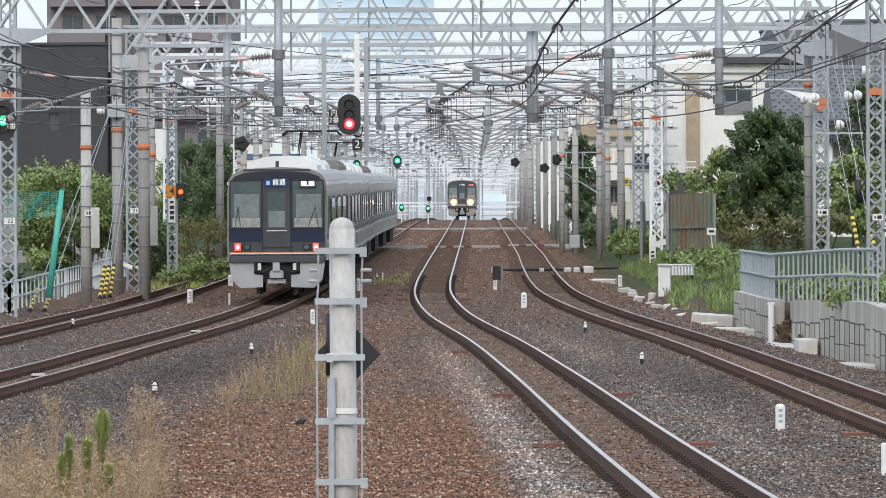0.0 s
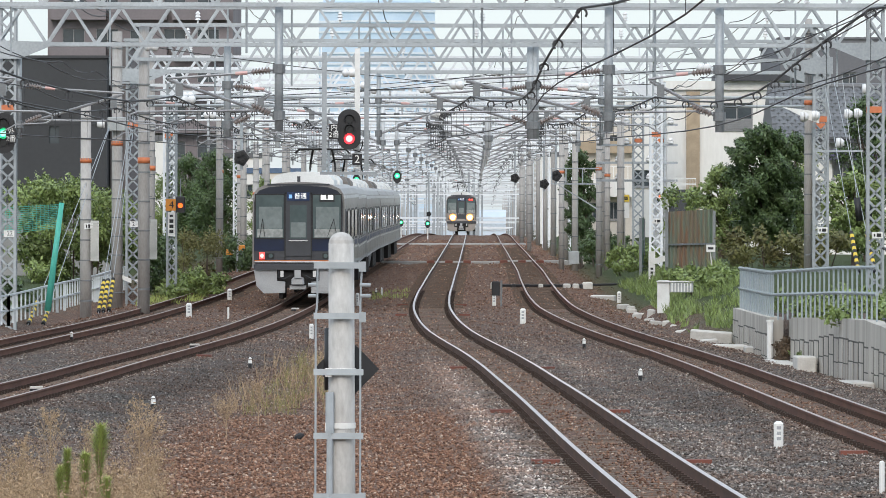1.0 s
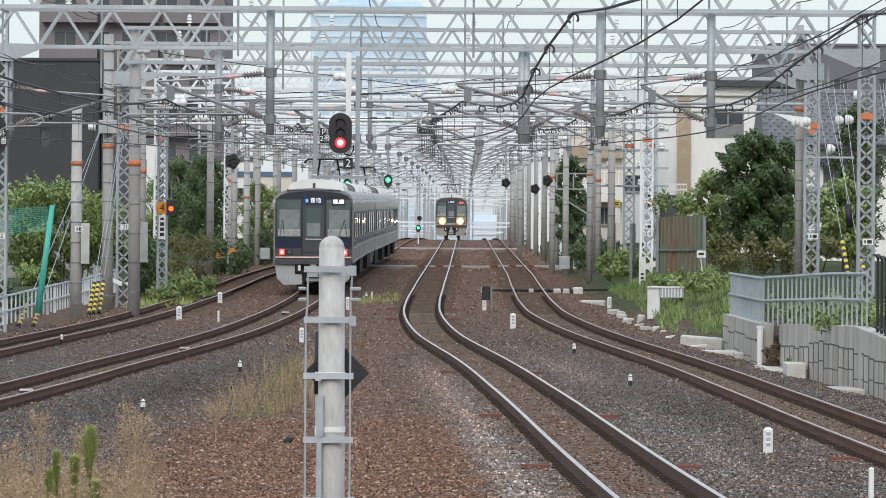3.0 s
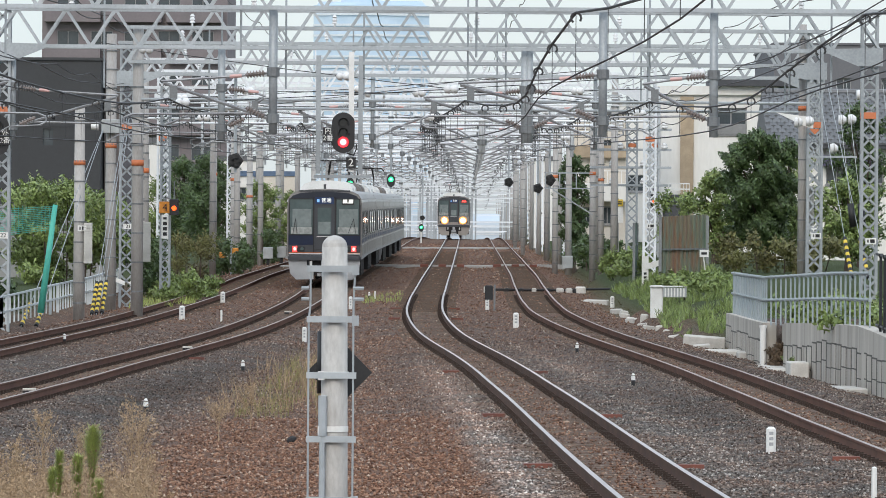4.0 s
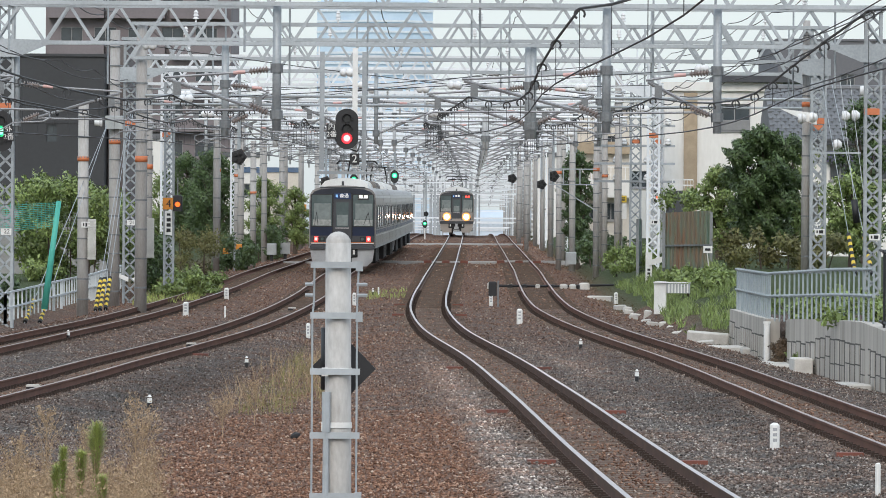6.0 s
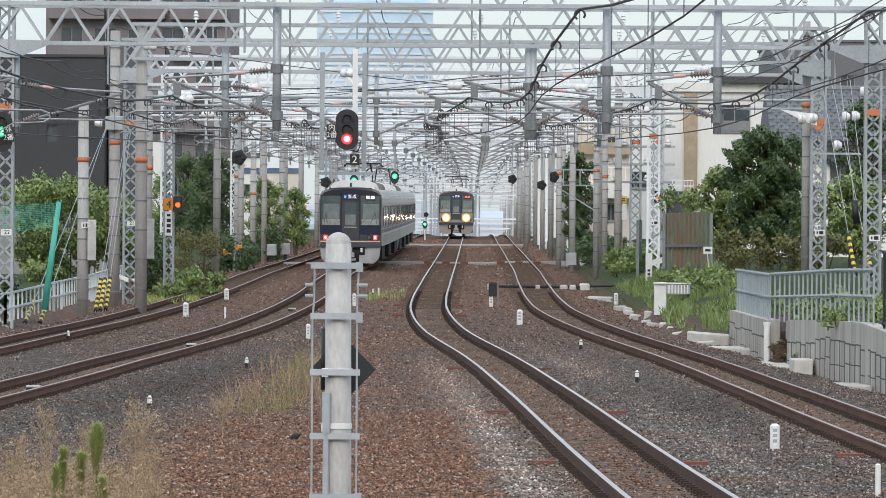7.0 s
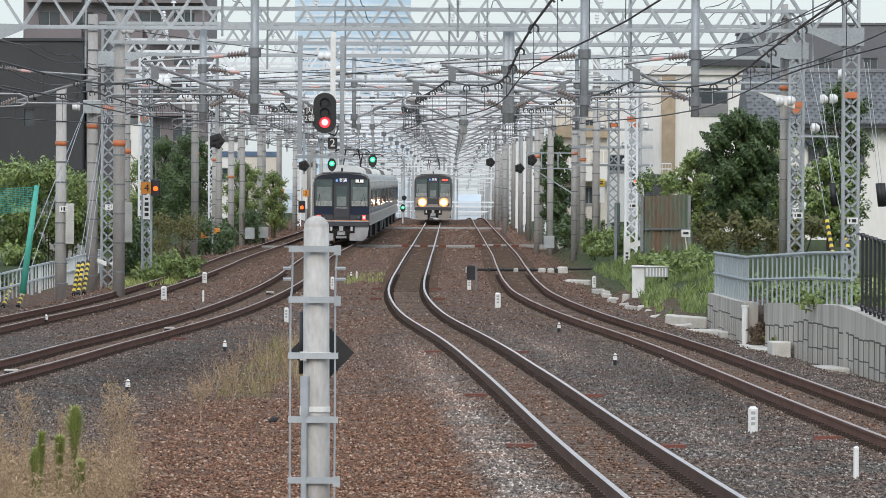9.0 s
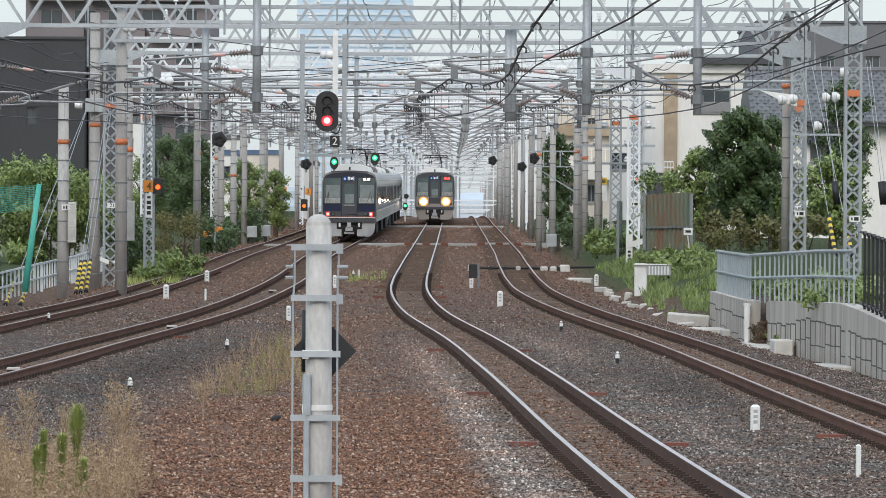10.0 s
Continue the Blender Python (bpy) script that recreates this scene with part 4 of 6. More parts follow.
LEAF_BROWN = material("withered_leaves", (0.13, 0.085, 0.05), 0.8, 0, (0.07, 0.05, 0.032), 1.0, 9, spread=0.4, use_island=True)
STRAW = material("dry_straw", (0.43, 0.31, 0.19), 0.8, 0, (0.29, 0.20, 0.12), 1.5, 9, spread=0.35, use_island=True)
OLIVE = material("olive_grass", (0.26, 0.235, 0.085), 0.8, 0, (0.16, 0.15, 0.055), 1.5, 9, spread=0.35, use_island=True)
GRASS = material("green_grass", (0.40, 0.45, 0.14), 0.7, 0, (0.26, 0.32, 0.09), 1.5, 9, spread=0.35, use_island=True)
BARK = material("bark", (0.10, 0.075, 0.055), 0.9, 0, (0.06, 0.045, 0.035), 3, 30, bump=0.4, streak=5)


def leaves(clumps, count, size, seed, flat=1.0):
    """Small folded leaves gathered about clumps (x, y, z, rx, ry, rz)."""
    rng = np.random.default_rng(seed)
    c = np.array(clumps, float)
    wgt = c[:, 3] * c[:, 5]
    pick = rng.choice(len(c), count, p=wgt / wgt.sum())
    d = rng.normal(size=(count, 3))
    d /= np.linalg.norm(d, axis=1)[:, None]
    rad = (0.55 + 0.5 * rng.random(count)) * (0.8 + 0.25 * np.sin(7 * d[:, 0] + 5 * d[:, 2] + pick))
    p = c[pick, :3] + d * c[pick, 3:6] * rad[:, None]
    a = rng.normal(size=(count, 3))
    a /= np.linalg.norm(a, axis=1)[:, None]
    b = np.cross(a, d)
    b /= np.linalg.norm(b, axis=1)[:, None] + 1e-6
    s = size * (0.6 + 0.8 * rng.random((count, 1)))
    v = np.stack([p - a * s, p + b * s * 0.45, p + a * s, p - b * s * 0.45], axis=1).reshape(-1, 3)
    sh = Shape()
    sh.v = [tuple(q) for q in v]
    sh.f = [(4 * i, 4 * i + 1, 4 * i + 2, 4 * i + 3) for i in range(count)]
    return sh


def scatter_clumps(x0, x1, y0, y1, z0, z1, r, n, seed):
    rng = np.random.default_rng(seed)
    return [(x0 + (x1 - x0) * rng.random(), y0 + (y1 - y0) * rng.random(), z0 + (z1 - z0) * rng.random() ** 0.8, r * (0.6 + 0.7 * rng.random()),
             r * (0.6 + 0.7 * rng.random()), r * (0.55 + 0.6 * rng.random())) for _ in range(n)]


def tree(x, y, z0, height, spread, mat, label, count, seed, name="tree"):
    t = thing(name, (x, y, z0), label, "tree", "trees beside the line")
    rng = np.random.default_rng(seed)
    s = Shape().tube((0, 0, -0.2), (0.05, 0, height * 0.45), 0.16, 8, 0.1).tube((0.05, 0, height * 0.45), (0, 0.1, height * 0.85), 0.1, 8, 0.03)
    clumps = []
    for i in range(16):
        a, h = 2.4 * i, height * (0.25 + 0.68 * (i / 16))
        w = spread * (0.7 + 0.32 * rng.random()) * (1 - 0.75 * abs(i / 16 - 0.52))
        end = (w * math.cos(a) * 0.75, w * math.sin(a) * 0.75, h)
        s.tube((0.03, 0, h * 0.62), end, 0.05, 5, 0.012)
        r = spread * (0.34 + 0.18 * rng.random())
        clumps.append((*end, r, r, r * 0.85))
    clumps += [(0, 0, height * 0.5, spread * 0.45, spread * 0.45, height * 0.28), (0, 0, height * 0.86, spread * 0.55, spread * 0.55, height * 0.12), (0.1, 0, height * 0.3, spread * 0.6, spread * 0.5, height * 0.2)]
    part("trunk", s, BARK, t, "rough brown trunk and limbs")
    part("crown", leaves(clumps, int(count * 2.4), 0.068, seed), mat, t, "ragged leafy crown")


def shrub(x0, x1, y0, y1, h, r, n, count, mat, label, seed, lift=0.0, size=0.075):
    z = ground_z((x0 + x1) / 2, (y0 + y1) / 2) + lift
    t = thing("shrub", ((x0 + x1) / 2, (y0 + y1) / 2, z), label, "shrub", "shrubs on the banks")
    w, d = (x1 - x0) / 2, (y1 - y0) / 2
    clumps = scatter_clumps(-w, w, -d, d, 0.1, h, r, n, seed)
    for c in clumps[::3]:
        part("stem", Shape().tube((c[0] * 0.8, c[1] * 0.8, -0.2), c[:3], 0.03, 5, 0.01), BARK, t)
    part("foliage", leaves(clumps, count, size, seed), mat, t)


def blades(name, x0, x1, y0, y1, low, high, count, mat, label, seed, lean=0.2, wide=0.006, category="grass"):
    rng = np.random.default_rng(seed)
    s = Shape()
    for i in range(count):
        x, y = x0 + (x1 - x0) * rng.random(), y0 + (y1 - y0) * rng.random()
        if noise.noise((x * 1.6, y * 0.3, seed)) < 0.02:
            continue
        z = ground_z(x, y) - 0.02
        h = low + (high - low) * rng.random() ** 1.6
        a, w = rng.random() * 6.28, wide * (0.7 + 0.8 * rng.random())
        dx, dy = lean * h * rng.normal(), lean * h * rng.normal()
        u, v = math.cos(a) * w, math.sin(a) * w
        s.add([(x - u, y - v, z), (x + u, y + v, z), (x + u * 0.8 + dx * 0.4, y + v + dy * 0.4, z + h * 0.55), (x - u * 0.8 + dx * 0.4, y - v + dy * 0.4, z + h * 0.55), (x + dx, y + dy, z + h)],
              [(0, 1, 2, 3), (3, 2, 4)])
    return solid(name, s, mat, label, category, kind="stuff")


def tall_weed(x, y, h, seed, mat, leafy):
    z = ground_z(x, y)
    t = thing("tall_weed", (x, y, z), "tall green weed with a feathery crown of fine leaves" if leafy else "dry branching weed gone to seed", "weed", "tall weeds in the ballast")
    rng = np.random.default_rng(seed)
    part("stem", Shape().tube((0, 0, -0.05), (0.02, 0, h), 0.007, 5, 0.003), mat, t)
    s = Shape()
    if leafy:
        for i in range(3400):
            f = 0.05 + 0.95 * rng.random() ** 0.8
            a = rng.random() * 6.28
            plume = max(0.0, 1 - abs(f - 0.8) / 0.24)
            ln = (0.055 + 0.085 * plume * leafy) * (0.5 + 0.7 * rng.random())
            p = Vector((0.02 * f, 0, h * f))
            q = p + Vector((math.cos(a) * ln, math.sin(a) * ln, ln * (0.1 + 1.3 * rng.random())))
            sd = Vector((-math.sin(a), math.cos(a), 0)) * 0.0028
            m = p.lerp(q, 0.5)
            s.add([p, m + sd, q, m - sd], [(0, 1, 2, 3)])
    else:
        for i in range(46):
            f = 0.3 + 0.68 * rng.random()
            a, ln = rng.random() * 6.28, 0.30 * (1.15 - f) + 0.05
            p = Vector((0.02 * f, 0, h * f))
            q = p + Vector((math.cos(a) * ln, math.sin(a) * ln, ln * (1.0 + rng.random())))
            s.tube(p, q, 0.0022, 3, 0.001)
            for _ in range(16):
                c = p.lerp(q, 0.3 + 0.7 * rng.random()) + Vector(rng.normal(size=3) * 0.018)
                d, e = Vector(rng.normal(size=3)) * 0.009, Vector(rng.normal(size=3)) * 0.004
                s.add([c - d, c + e, c + d, c - e], [(0, 1, 2, 3)])
    tagged(part("foliage", s, mat, t), kind="stuff")


def dry_brush(x0, x1, y0, y1, h, n, seed):
    """A loose thicket of dead stems with seed fuzz."""
    rng = np.random.default_rng(seed)
    s = Shape()
    for _ in range(n):
        x, y = x0 + (x1 - x0) * rng.random(), y0 + (y1 - y0) * rng.random()
        top = h * (0.45 + 0.55 * rng.random()) * (0.75 + 0.5 * noise.noise((x * 2.2, y * 0.7, 3.0)))
        p = Vector((x, y, ground_z(x, y) - 0.02))
        q = p + Vector((rng.normal() * 0.1, rng.normal() * 0.1, top))
        s.tube(p, q, 0.0025, 3, 0.0012)
        for _ in range(34):
            c = p.lerp(q, 0.25 + 0.75 * rng.random() ** 0.7) + Vector(rng.normal(size=3) * 0.032)
            d, e = Vector(rng.normal(size=3)) * 0.011, Vector(rng.normal(size=3)) * 0.004
            s.add([c - d, c + e, c + d, c - e], [(0, 1, 2, 3)])
    solid("dry_brush", s, STRAW, "thicket of dead brown weeds gone to seed", "weeds", kind="stuff")


# ---- masts, signals and signs ----
YELLOW = material("yellow_paint", (0.78, 0.56, 0.06), 0.6)
SIGN_ORANGE = material("orange_sign", (0.80, 0.30, 0.04), 0.55)
GREEN_LIT = lens_material("lit_green_lens", (0.45, 1.0, 0.72), (0.02, 0.8, 0.30), 1.5, 0.4)
RED_LIT = lens_material("lit_red_lens", (1.0, 0.55, 0.52), (1.0, 0.03, 0.045), 3.0, 0.35)
AMBER_LIT = material("lit_amber_lens", (1.0, 0.09, 0.01), 0.3, glow=2.6)
LENS_OFF = material("unlit_lens", (0.03, 0.03, 0.03), 0.2)
CREAM = material("cream_plastic", (0.62, 0.61, 0.57), 0.5)
GREY_BOX = material("grey_steel_box", (0.42, 0.44, 0.44), 0.5, 0.1)
GALV = material("mottled_zinc", (0.60, 0.585, 0.56), 0.65, 0.0, (0.30, 0.285, 0.265), 7, 38, mix=0.85, bump=0.15, streak=2.5)
NET = material("turquoise_net", (0.10, 0.50, 0.40), 0.6, 0, (0.07, 0.40, 0.32), 2, 20)


def near_post():
    """The short signal mast close to the platform end, with its ladder."""
    x, y, z = -0.65, 40.0, ground_z(-0.65, 40)
    t = thing("signal_mast", (x, y, z), "short round zinc-coated signal mast with side ladder rails", "signal mast")
    top = 2.84 - z
    s = Shape().tube((0.012, 0, 0), (0, 0, top - 0.075), 0.091, 24, 0.082)
    for i in range(5):
        a0, a1 = i * 18, (i + 1) * 18
        s.tube((0, 0, top - 0.075 + 0.075 * math.sin(radians(a0))), (0, 0, top - 0.075 + 0.075 * math.sin(radians(a1))), max(0.082 * math.cos(radians(a0)), 0.004), 24, max(0.082 * math.cos(radians(a1)), 0.003), False)
    part("post", s, GALV, t, smooth=True)
    for sx in (-0.162, 0.125):
        part("ladder_rail", Shape().path([(sx, -0.1, 0.1), (sx, -0.1, top - 0.55), (sx + (0.01 if sx < 0 else 0), -0.1, top - 0.45), (sx + (0.012 if sx < 0 else 0.01), -0.1, top - 0.2)], 0.0075, 6), STEEL, t)
    for k, d in enumerate((0.215, 0.54, 0.90, 1.31, 1.70, 2.1, 2.5)):
        r = part("ladder_bracket", Shape().box(-0.175, 0.145, -0.115, -0.085, top - d - 0.02, top - d + 0.02), STEEL, t)
        if k in (0, 1, 4):
            part("bolt_plate", Shape().box(0.115, 0.16, -0.12, -0.08, top - d - 0.04, top - d + 0.025), STEEL, r)
    for h in (0.36, 0.43):
        part("step_peg", Shape().tube((0.12, -0.1, top - h + 0.02), (0.19, -0.1, top - h + 0.02), 0.012, 6).tube((-0.16, -0.1, top - h + 0.02), (-0.21, -0.1, top - h + 0.02), 0.012, 6), STEEL, t)
    for h in (0.895, 1.245):
        part("strap", Shape().tube((0.002, 0, top - h - 0.018), (0.002, 0, top - h + 0.018), 0.094, 20).box(-0.1, -0.06, -0.11, -0.06, top - h - 0.035, top - h + 0.02), WHITE, t)
    part("conduit", Shape().tube((-0.075, -0.1, 0), (-0.07, -0.1, top - 1.06), 0.02, 8).tube((-0.07, -0.1, top - 1.29), (-0.07, -0.1, top - 1.03), 0.028, 8), STEEL, t)
    s = Shape().plate([(-0.17, top - 0.875), (0.035, top - 0.67), (0.245, top - 0.885), (0.035, top - 1.1)], 0.1, 0.13)
    part("diamond_plate", s, BLACK, t, "black diamond-shaped back plate")
    part("lamp_hood", Shape().tube((-0.04, 0.1, top - 1.02), (-0.04, 0.1, top - 0.62), 0.07, 14), BLACK, t, smooth=True)


def home_signal(x, y, z, lit, text, hang, tag, red):
    t = thing("railway_signal", (x, y, z), "black colour-light signal showing " + ("red" if red else "green") + ", with white lettering", "railway signal", "signals")
    n = 28
    outline = [(0.31 * math.cos(a), (0.26 if math.sin(a) > 0 else -0.26) + 0.29 * math.sin(a)) for a in [2 * math.pi * (i + 0.5) / n for i in range(n)]]
    part("back_plate", Shape().plate(outline, -0.02, 0.02), BLACK, t)
    part("lamp_case", Shape().soft(-0.17, 0.17, 0.02, 0.3, -0.42, 0.42, 0.04), BLACK, t)
    for i, h in enumerate((0.27, 0.0, -0.25)):
        hood = Shape()
        for j in range(10):
            a, b = math.pi * (-0.1 + 1.2 * j / 10), math.pi * (-0.1 + 1.2 * (j + 1) / 10)
            hood.beam((0.135 * math.cos((a + b) / 2), -0.16, h + 0.135 * math.sin((a + b) / 2)), (0.135 * math.cos((a + b) / 2), -0.02, h + 0.135 * math.sin((a + b) / 2)), 0.05, 0.012, (math.cos((a + b) / 2), 0, math.sin((a + b) / 2)))
        part("hood", hood, BLACK, t)
        on = (i == 2) if red else (i == 1)
        # a lit disc is drawn wider, its rim painting the halo
        part("lens", Shape().disc(0, h, 0.15 if on else 0.1, -0.05, -0.02, 18), lit if on else LENS_OFF, t, "lit lens" if on else "")
    sx = -0.4 if red else 0.22
    p = part("name_plate", Shape().box(sx - 0.15, sx + 0.13, -0.06, -0.04, -0.27, 0.14), BLACK, t)
    words(text, 0.2, (sx - 0.01, -0.065, 0.04), WHITE, p)
    words("2\u756a", 0.19, (sx - 0.01, -0.065, -0.15), WHITE, p)
    if hang:
        part("hanger_pole", Shape().box(0.14, 0.28, 0.32, 0.42, -1.05, 2.2), WHITE, t, "white square hanger pole")
        part("hanger_arm", Shape().box(-0.75, -0.62, 0.45, 0.55, -1.1, 2.1).box(0.4, 0.52, 0.45, 0.55, -1.1, 2.1).box(-0.8, 0.75, 0.4, 0.6, -1.22, -1.14), STEEL, t)
        d = part("track_number", Shape().box(0.08, 0.34, 0.22, 0.25, -0.96, -0.66), BLACK, t)
        words("2", 0.3, (0.21, 0.215, -0.81), WHITE, d)
        part("cable_loop", Shape().path([(0.1, 0.1, -0.55), (0.28, 0.15, -0.6), (0.35, 0.2, -0.45), (0.36, 0.2, -0.3)], 0.02), BLACK, t)
    else:
        part("bracket", Shape().tube((0, 0.3, 0.2), (-0.4, 8.9, 0.2), 0.04).tube((0, 0.3, -0.2), (-0.4, 8.9, -0.2), 0.04), STEEL, t)


def small_signal(x, y, z, lit, mast=True, back=False):
    t = thing("railway_signal", (x, y, z), "distant black signal head " + ("seen from behind" if back else "showing green"), "railway signal", "signals")
    n = 5 if back else 18
    part("back_plate", Shape().disc(0, 0, 0.29 if back else 0.21, 0, 0.04, n, 0.29 if back else 0.32), BLACK, t)
    if not back:
        part("lens", Shape().disc(0, 0.05, 0.13, -0.03, 0.0, 14), lit, t, "lit green lens")
    else:
        for a in range(5):
            part("lamp_case", Shape().tube((0.14 * math.cos(a * 1.257), -0.12, 0.14 * math.sin(a * 1.257)), (0.14 * math.cos(a * 1.257), 0, 0.14 * math.sin(a * 1.257)), 0.065, 8), LENS_OFF, t)
    if mast == "hang":
        part("hanger", Shape().tube((0, 0.15, -0.4), (0, 0.15, rise(y) + 7.7 - z), 0.055, 8), STEEL, t)
    elif mast:
        foot = ground_z(x, y) - z
        part("mast", Shape().tube((0, 0.15, foot), (0, 0.15, 0.4), 0.055, 8), WHITE if mast == "white" else STEEL, t)


def pole(x, y, top, r, label="round grey concrete pole with steel straps", band=None, plate=None, box=False, louvre=False):
    z = ground_z(x, y)
    t = thing("concrete_pole", (x, y, z), label, "utility pole", "poles beside the line")
    h = top - z
    part("shaft", Shape().tube((0, 0, -0.2), (0, 0, h), r, 16, r * 0.86), CONCRETE_POLE, t, smooth=True)
    for i in range(int(h / 0.62)):
        part("steel_strap", Shape().tube((0, 0, 0.5 + 0.62 * i), (0, 0, 0.54 + 0.62 * i), r * 1.03, 12).tube((r * 0.9, -r * 0.5, 0.52 + 0.62 * i), (r * 1.3, -r * 0.7, 0.52 + 0.62 * i), 0.015, 5), STEEL_DARK, t)
    if band:
        part("orange_band", Shape().tube((0, 0, band - z - 0.06), (0, 0, band - z + 0.08), r * 1.02, 16), ORANGE, t, "orange marker band", True)
    if plate:
        p = part("number_plate", Shape().box(-r * 0.2, r * 1.25, -r - 0.03, -r - 0.015, plate - z - 0.09, plate - z + 0.09), WHITE, t)
        part("plate_lettering", Shape().box(r * 0.1, r * 0.3, -r - 0.036, -r - 0.031, plate - z - 0.05, plate - z + 0.05).box(r * 0.5, r * 0.8, -r - 0.036, -r - 0.031, plate - z - 0.06, plate - z + 0.06), BLACK, p)
    if box:
        part("transformer_box", Shape().soft(-0.3, 0.3, -0.45, -0.1, box - z - 0.22, box - z + 0.22, 0.03), GREY_BOX, t)
        part("insulator", Shape().tube((-0.4, -0.25, box - z), (-0.65, -0.25, box - z), 0.15, 10, 0.12), PORCELAIN, t, "", True)
    if louvre:
        c = louvre - z
        p = part("louvred_cover", Shape().box(r * 0.9, r * 0.9 + 0.24, -0.2, 0.05, c - 0.62, c + 0.62), CREAM, t, "cream louvred cover")
        for i in range(14):
            part("louvre", Shape().box(r * 0.9 - 0.012, r * 0.9 + 0.252, -0.225, -0.195, c - 0.6 + i * 0.088, c - 0.555 + i * 0.088), CREAM, p)
    return t


def guy_guard(x, y, h, dx, dy, z=None):
    z = ground_z(x, y) if z is None else z
    t = thing("guy_wire", (x, y, z), "steel guy wires with yellow and black striped guards", "guy wire", "guy wires")
    top = Vector((dx, dy, h))
    part("wire", Shape().tube((0, 0, 0), top, 0.012, 4), STEEL, t)
    d = top.normalized()
    for i in range(13):
        part("guard_stripe", Shape().tube(d * (0.1 + 0.13 * i), d * (0.23 + 0.13 * i), 0.065, 8), YELLOW if i % 2 else BLACK, t)


def marker(x, y, h, w, label="white concrete marker post", bars=True):
    z = ground_z(x, y)
    t = thing("marker_post", (x, y, z), label, "marker post", "marker posts in the ballast")
    part("post", Shape().soft(-w / 2, w / 2, -w / 2, w / 2, -0.1, h, w * 0.25), WHITE, t)
    if bars:
        for i in range(3):
            part("bar", Shape().box(-w * 0.22, w * 0.22, -w / 2 - 0.006, -w / 2 - 0.001, h * (0.3 + 0.2 * i), h * (0.42 + 0.2 * i)), SKIRT, t)


def peg(x, y):
    z = ground_z(x, y)
    t = thing("reflector_peg", (x, y, z), "small black and white reflector peg in ballast", "marker peg", "pegs in the ballast")
    part("stem", Shape().tube((0, 0, -0.05), (0, 0, 0.12), 0.04, 8), BLACK, t)
    part("cap", Shape().tube((0, 0, 0.12), (0, 0, 0.2), 0.045, 8, 0.04).tube((0, 0, 0.22), (0, 0, 0.26), 0.04, 8, 0.015), WHITE, t)


def build_lineside():
    near_post()
    home_signal(-2.52, 168, 5.74, RED_LIT, "\u5185", True, "", True)
    home_signal(-11.8, 167, 5.6, GREEN_LIT, "\u5916", False, "", False)
    for x, y, z, lit, mast, back in ((-2.18, 299.6, 5.76, GREEN_LIT, "hang", False), (-3.45, 520, 4.09, GREEN_LIT, "white", False), (-1.18, 500, 3.94, GREEN_LIT, "white", False),
                                     (-6.83, 211, 5.52, None, "hang", True), (5.19, 284, 5.67, None, "hang", True), (4.08, 350, 6.2, None, "hang", True), (-1.4, 640, 5.3, None, "hang", True),
                                     (-5.5, 300, 5.5, None, "hang", True), (-4.14, 299.6, 5.56, GREEN_LIT, "hang", False), (5.45, 333, 5.72, None, "hang", True)):
        small_signal(x, y, z, lit, mast, back)
    # tall and short poles beside the tracks
    pole(-10.9, 190, 6.85, 0.18, "short round concrete pole with guy wires", 5.15, 3.15, louvre=2.7)
    pole(-10.73, 205, 9.6, 0.19, "tall brownish concrete pole with transformer box", 5.9, None, box=6.55)
    pole(-9.25, 193, 8.6, 0.17, "round concrete pole with cream cover", 5.0, 3.3, louvre=2.75)
    for x, y, top in ((-10.7, 300, 8.6), (-9.95, 305, 8.4), (-9.3, 310, 7.6), (6.75, 268, 8.4), (7.3, 275, 8.2), (5.75, 300, 8.6), (5.6, 400, 9.4),
                      (5.75, 450, 9.6), (6.3, 500, 9.8), (-8.3, 420, 9.0), (-8.0, 480, 9.6), (11.3, 192, 9.6), (-8.9, 350, 8.8) ):
        pole(x, y, top, 0.13 + 0.04 * ((x * 7) % 1), band=top - 2.6 if y < 340 else None, louvre=4.0 if x == 11.3 else False)
    for x, y, h, dx, dy, z in ((-12.0, 180, 6.0, 1.6, 14, None), (-11.7, 182, 6.0, 1.3, 12, None), (-10.9, 197, 6.5, 0.6, 9, None), (-10.75, 197, 6.5, 0.5, 9, None), (-10.6, 197.5, 6.5, 0.4, 9, None),
                               (12.4, 185, 6.0, -0.7, 6, 1.75), (12.9, 185, 6.0, -0.9, 6, 1.75)):
        guy_guard(x, y, h, dx, dy, z)
    for x, y, h, w in ((-7.66, 188, 0.42, 0.17), (2.35, 181, 0.44, 0.17), (1.73, 207, 0.44, 0.13), (4.63, 85.5, 0.37, 0.13), (-7.3, 213.5, 0.4, 0.16), (6.19, 217.5, 0.4, 0.15),
                       (4.97, 70.2, 0.36, 0.06), (-2.81, 206, 0.42, 0.12), (-3.49, 166, 0.4, 0.12), (-6.4, 186, 0.35, 0.06), (-2.2, 226, 0.3, 0.06)):
        marker(x, y, h, w, bars=w > 0.1)
    for x, y in ((-9.54, 160), (-4.34, 140.5), (-4.99, 107.4), (4.03, 126.3), (3.53, 154.5), (-2.41, 226.5)):
        peg(x, y)
    # number sign and warning lamps by the lattice post
    t = thing("track_sign", (-9.36, 215, 3.94), "orange square number sign over a white name board", "sign", "signs")
    part("panel", Shape().box(-0.2, 0.2, -0.26, -0.22, -0.2, 0.2), SIGN_ORANGE, t)
    words("4", 0.36, (0, -0.266, -0.01), BLACK, t)
    b = part("name_board", Shape().box(-0.12, 0.12, -0.26, -0.22, -1.08, -0.25), WHITE, t)
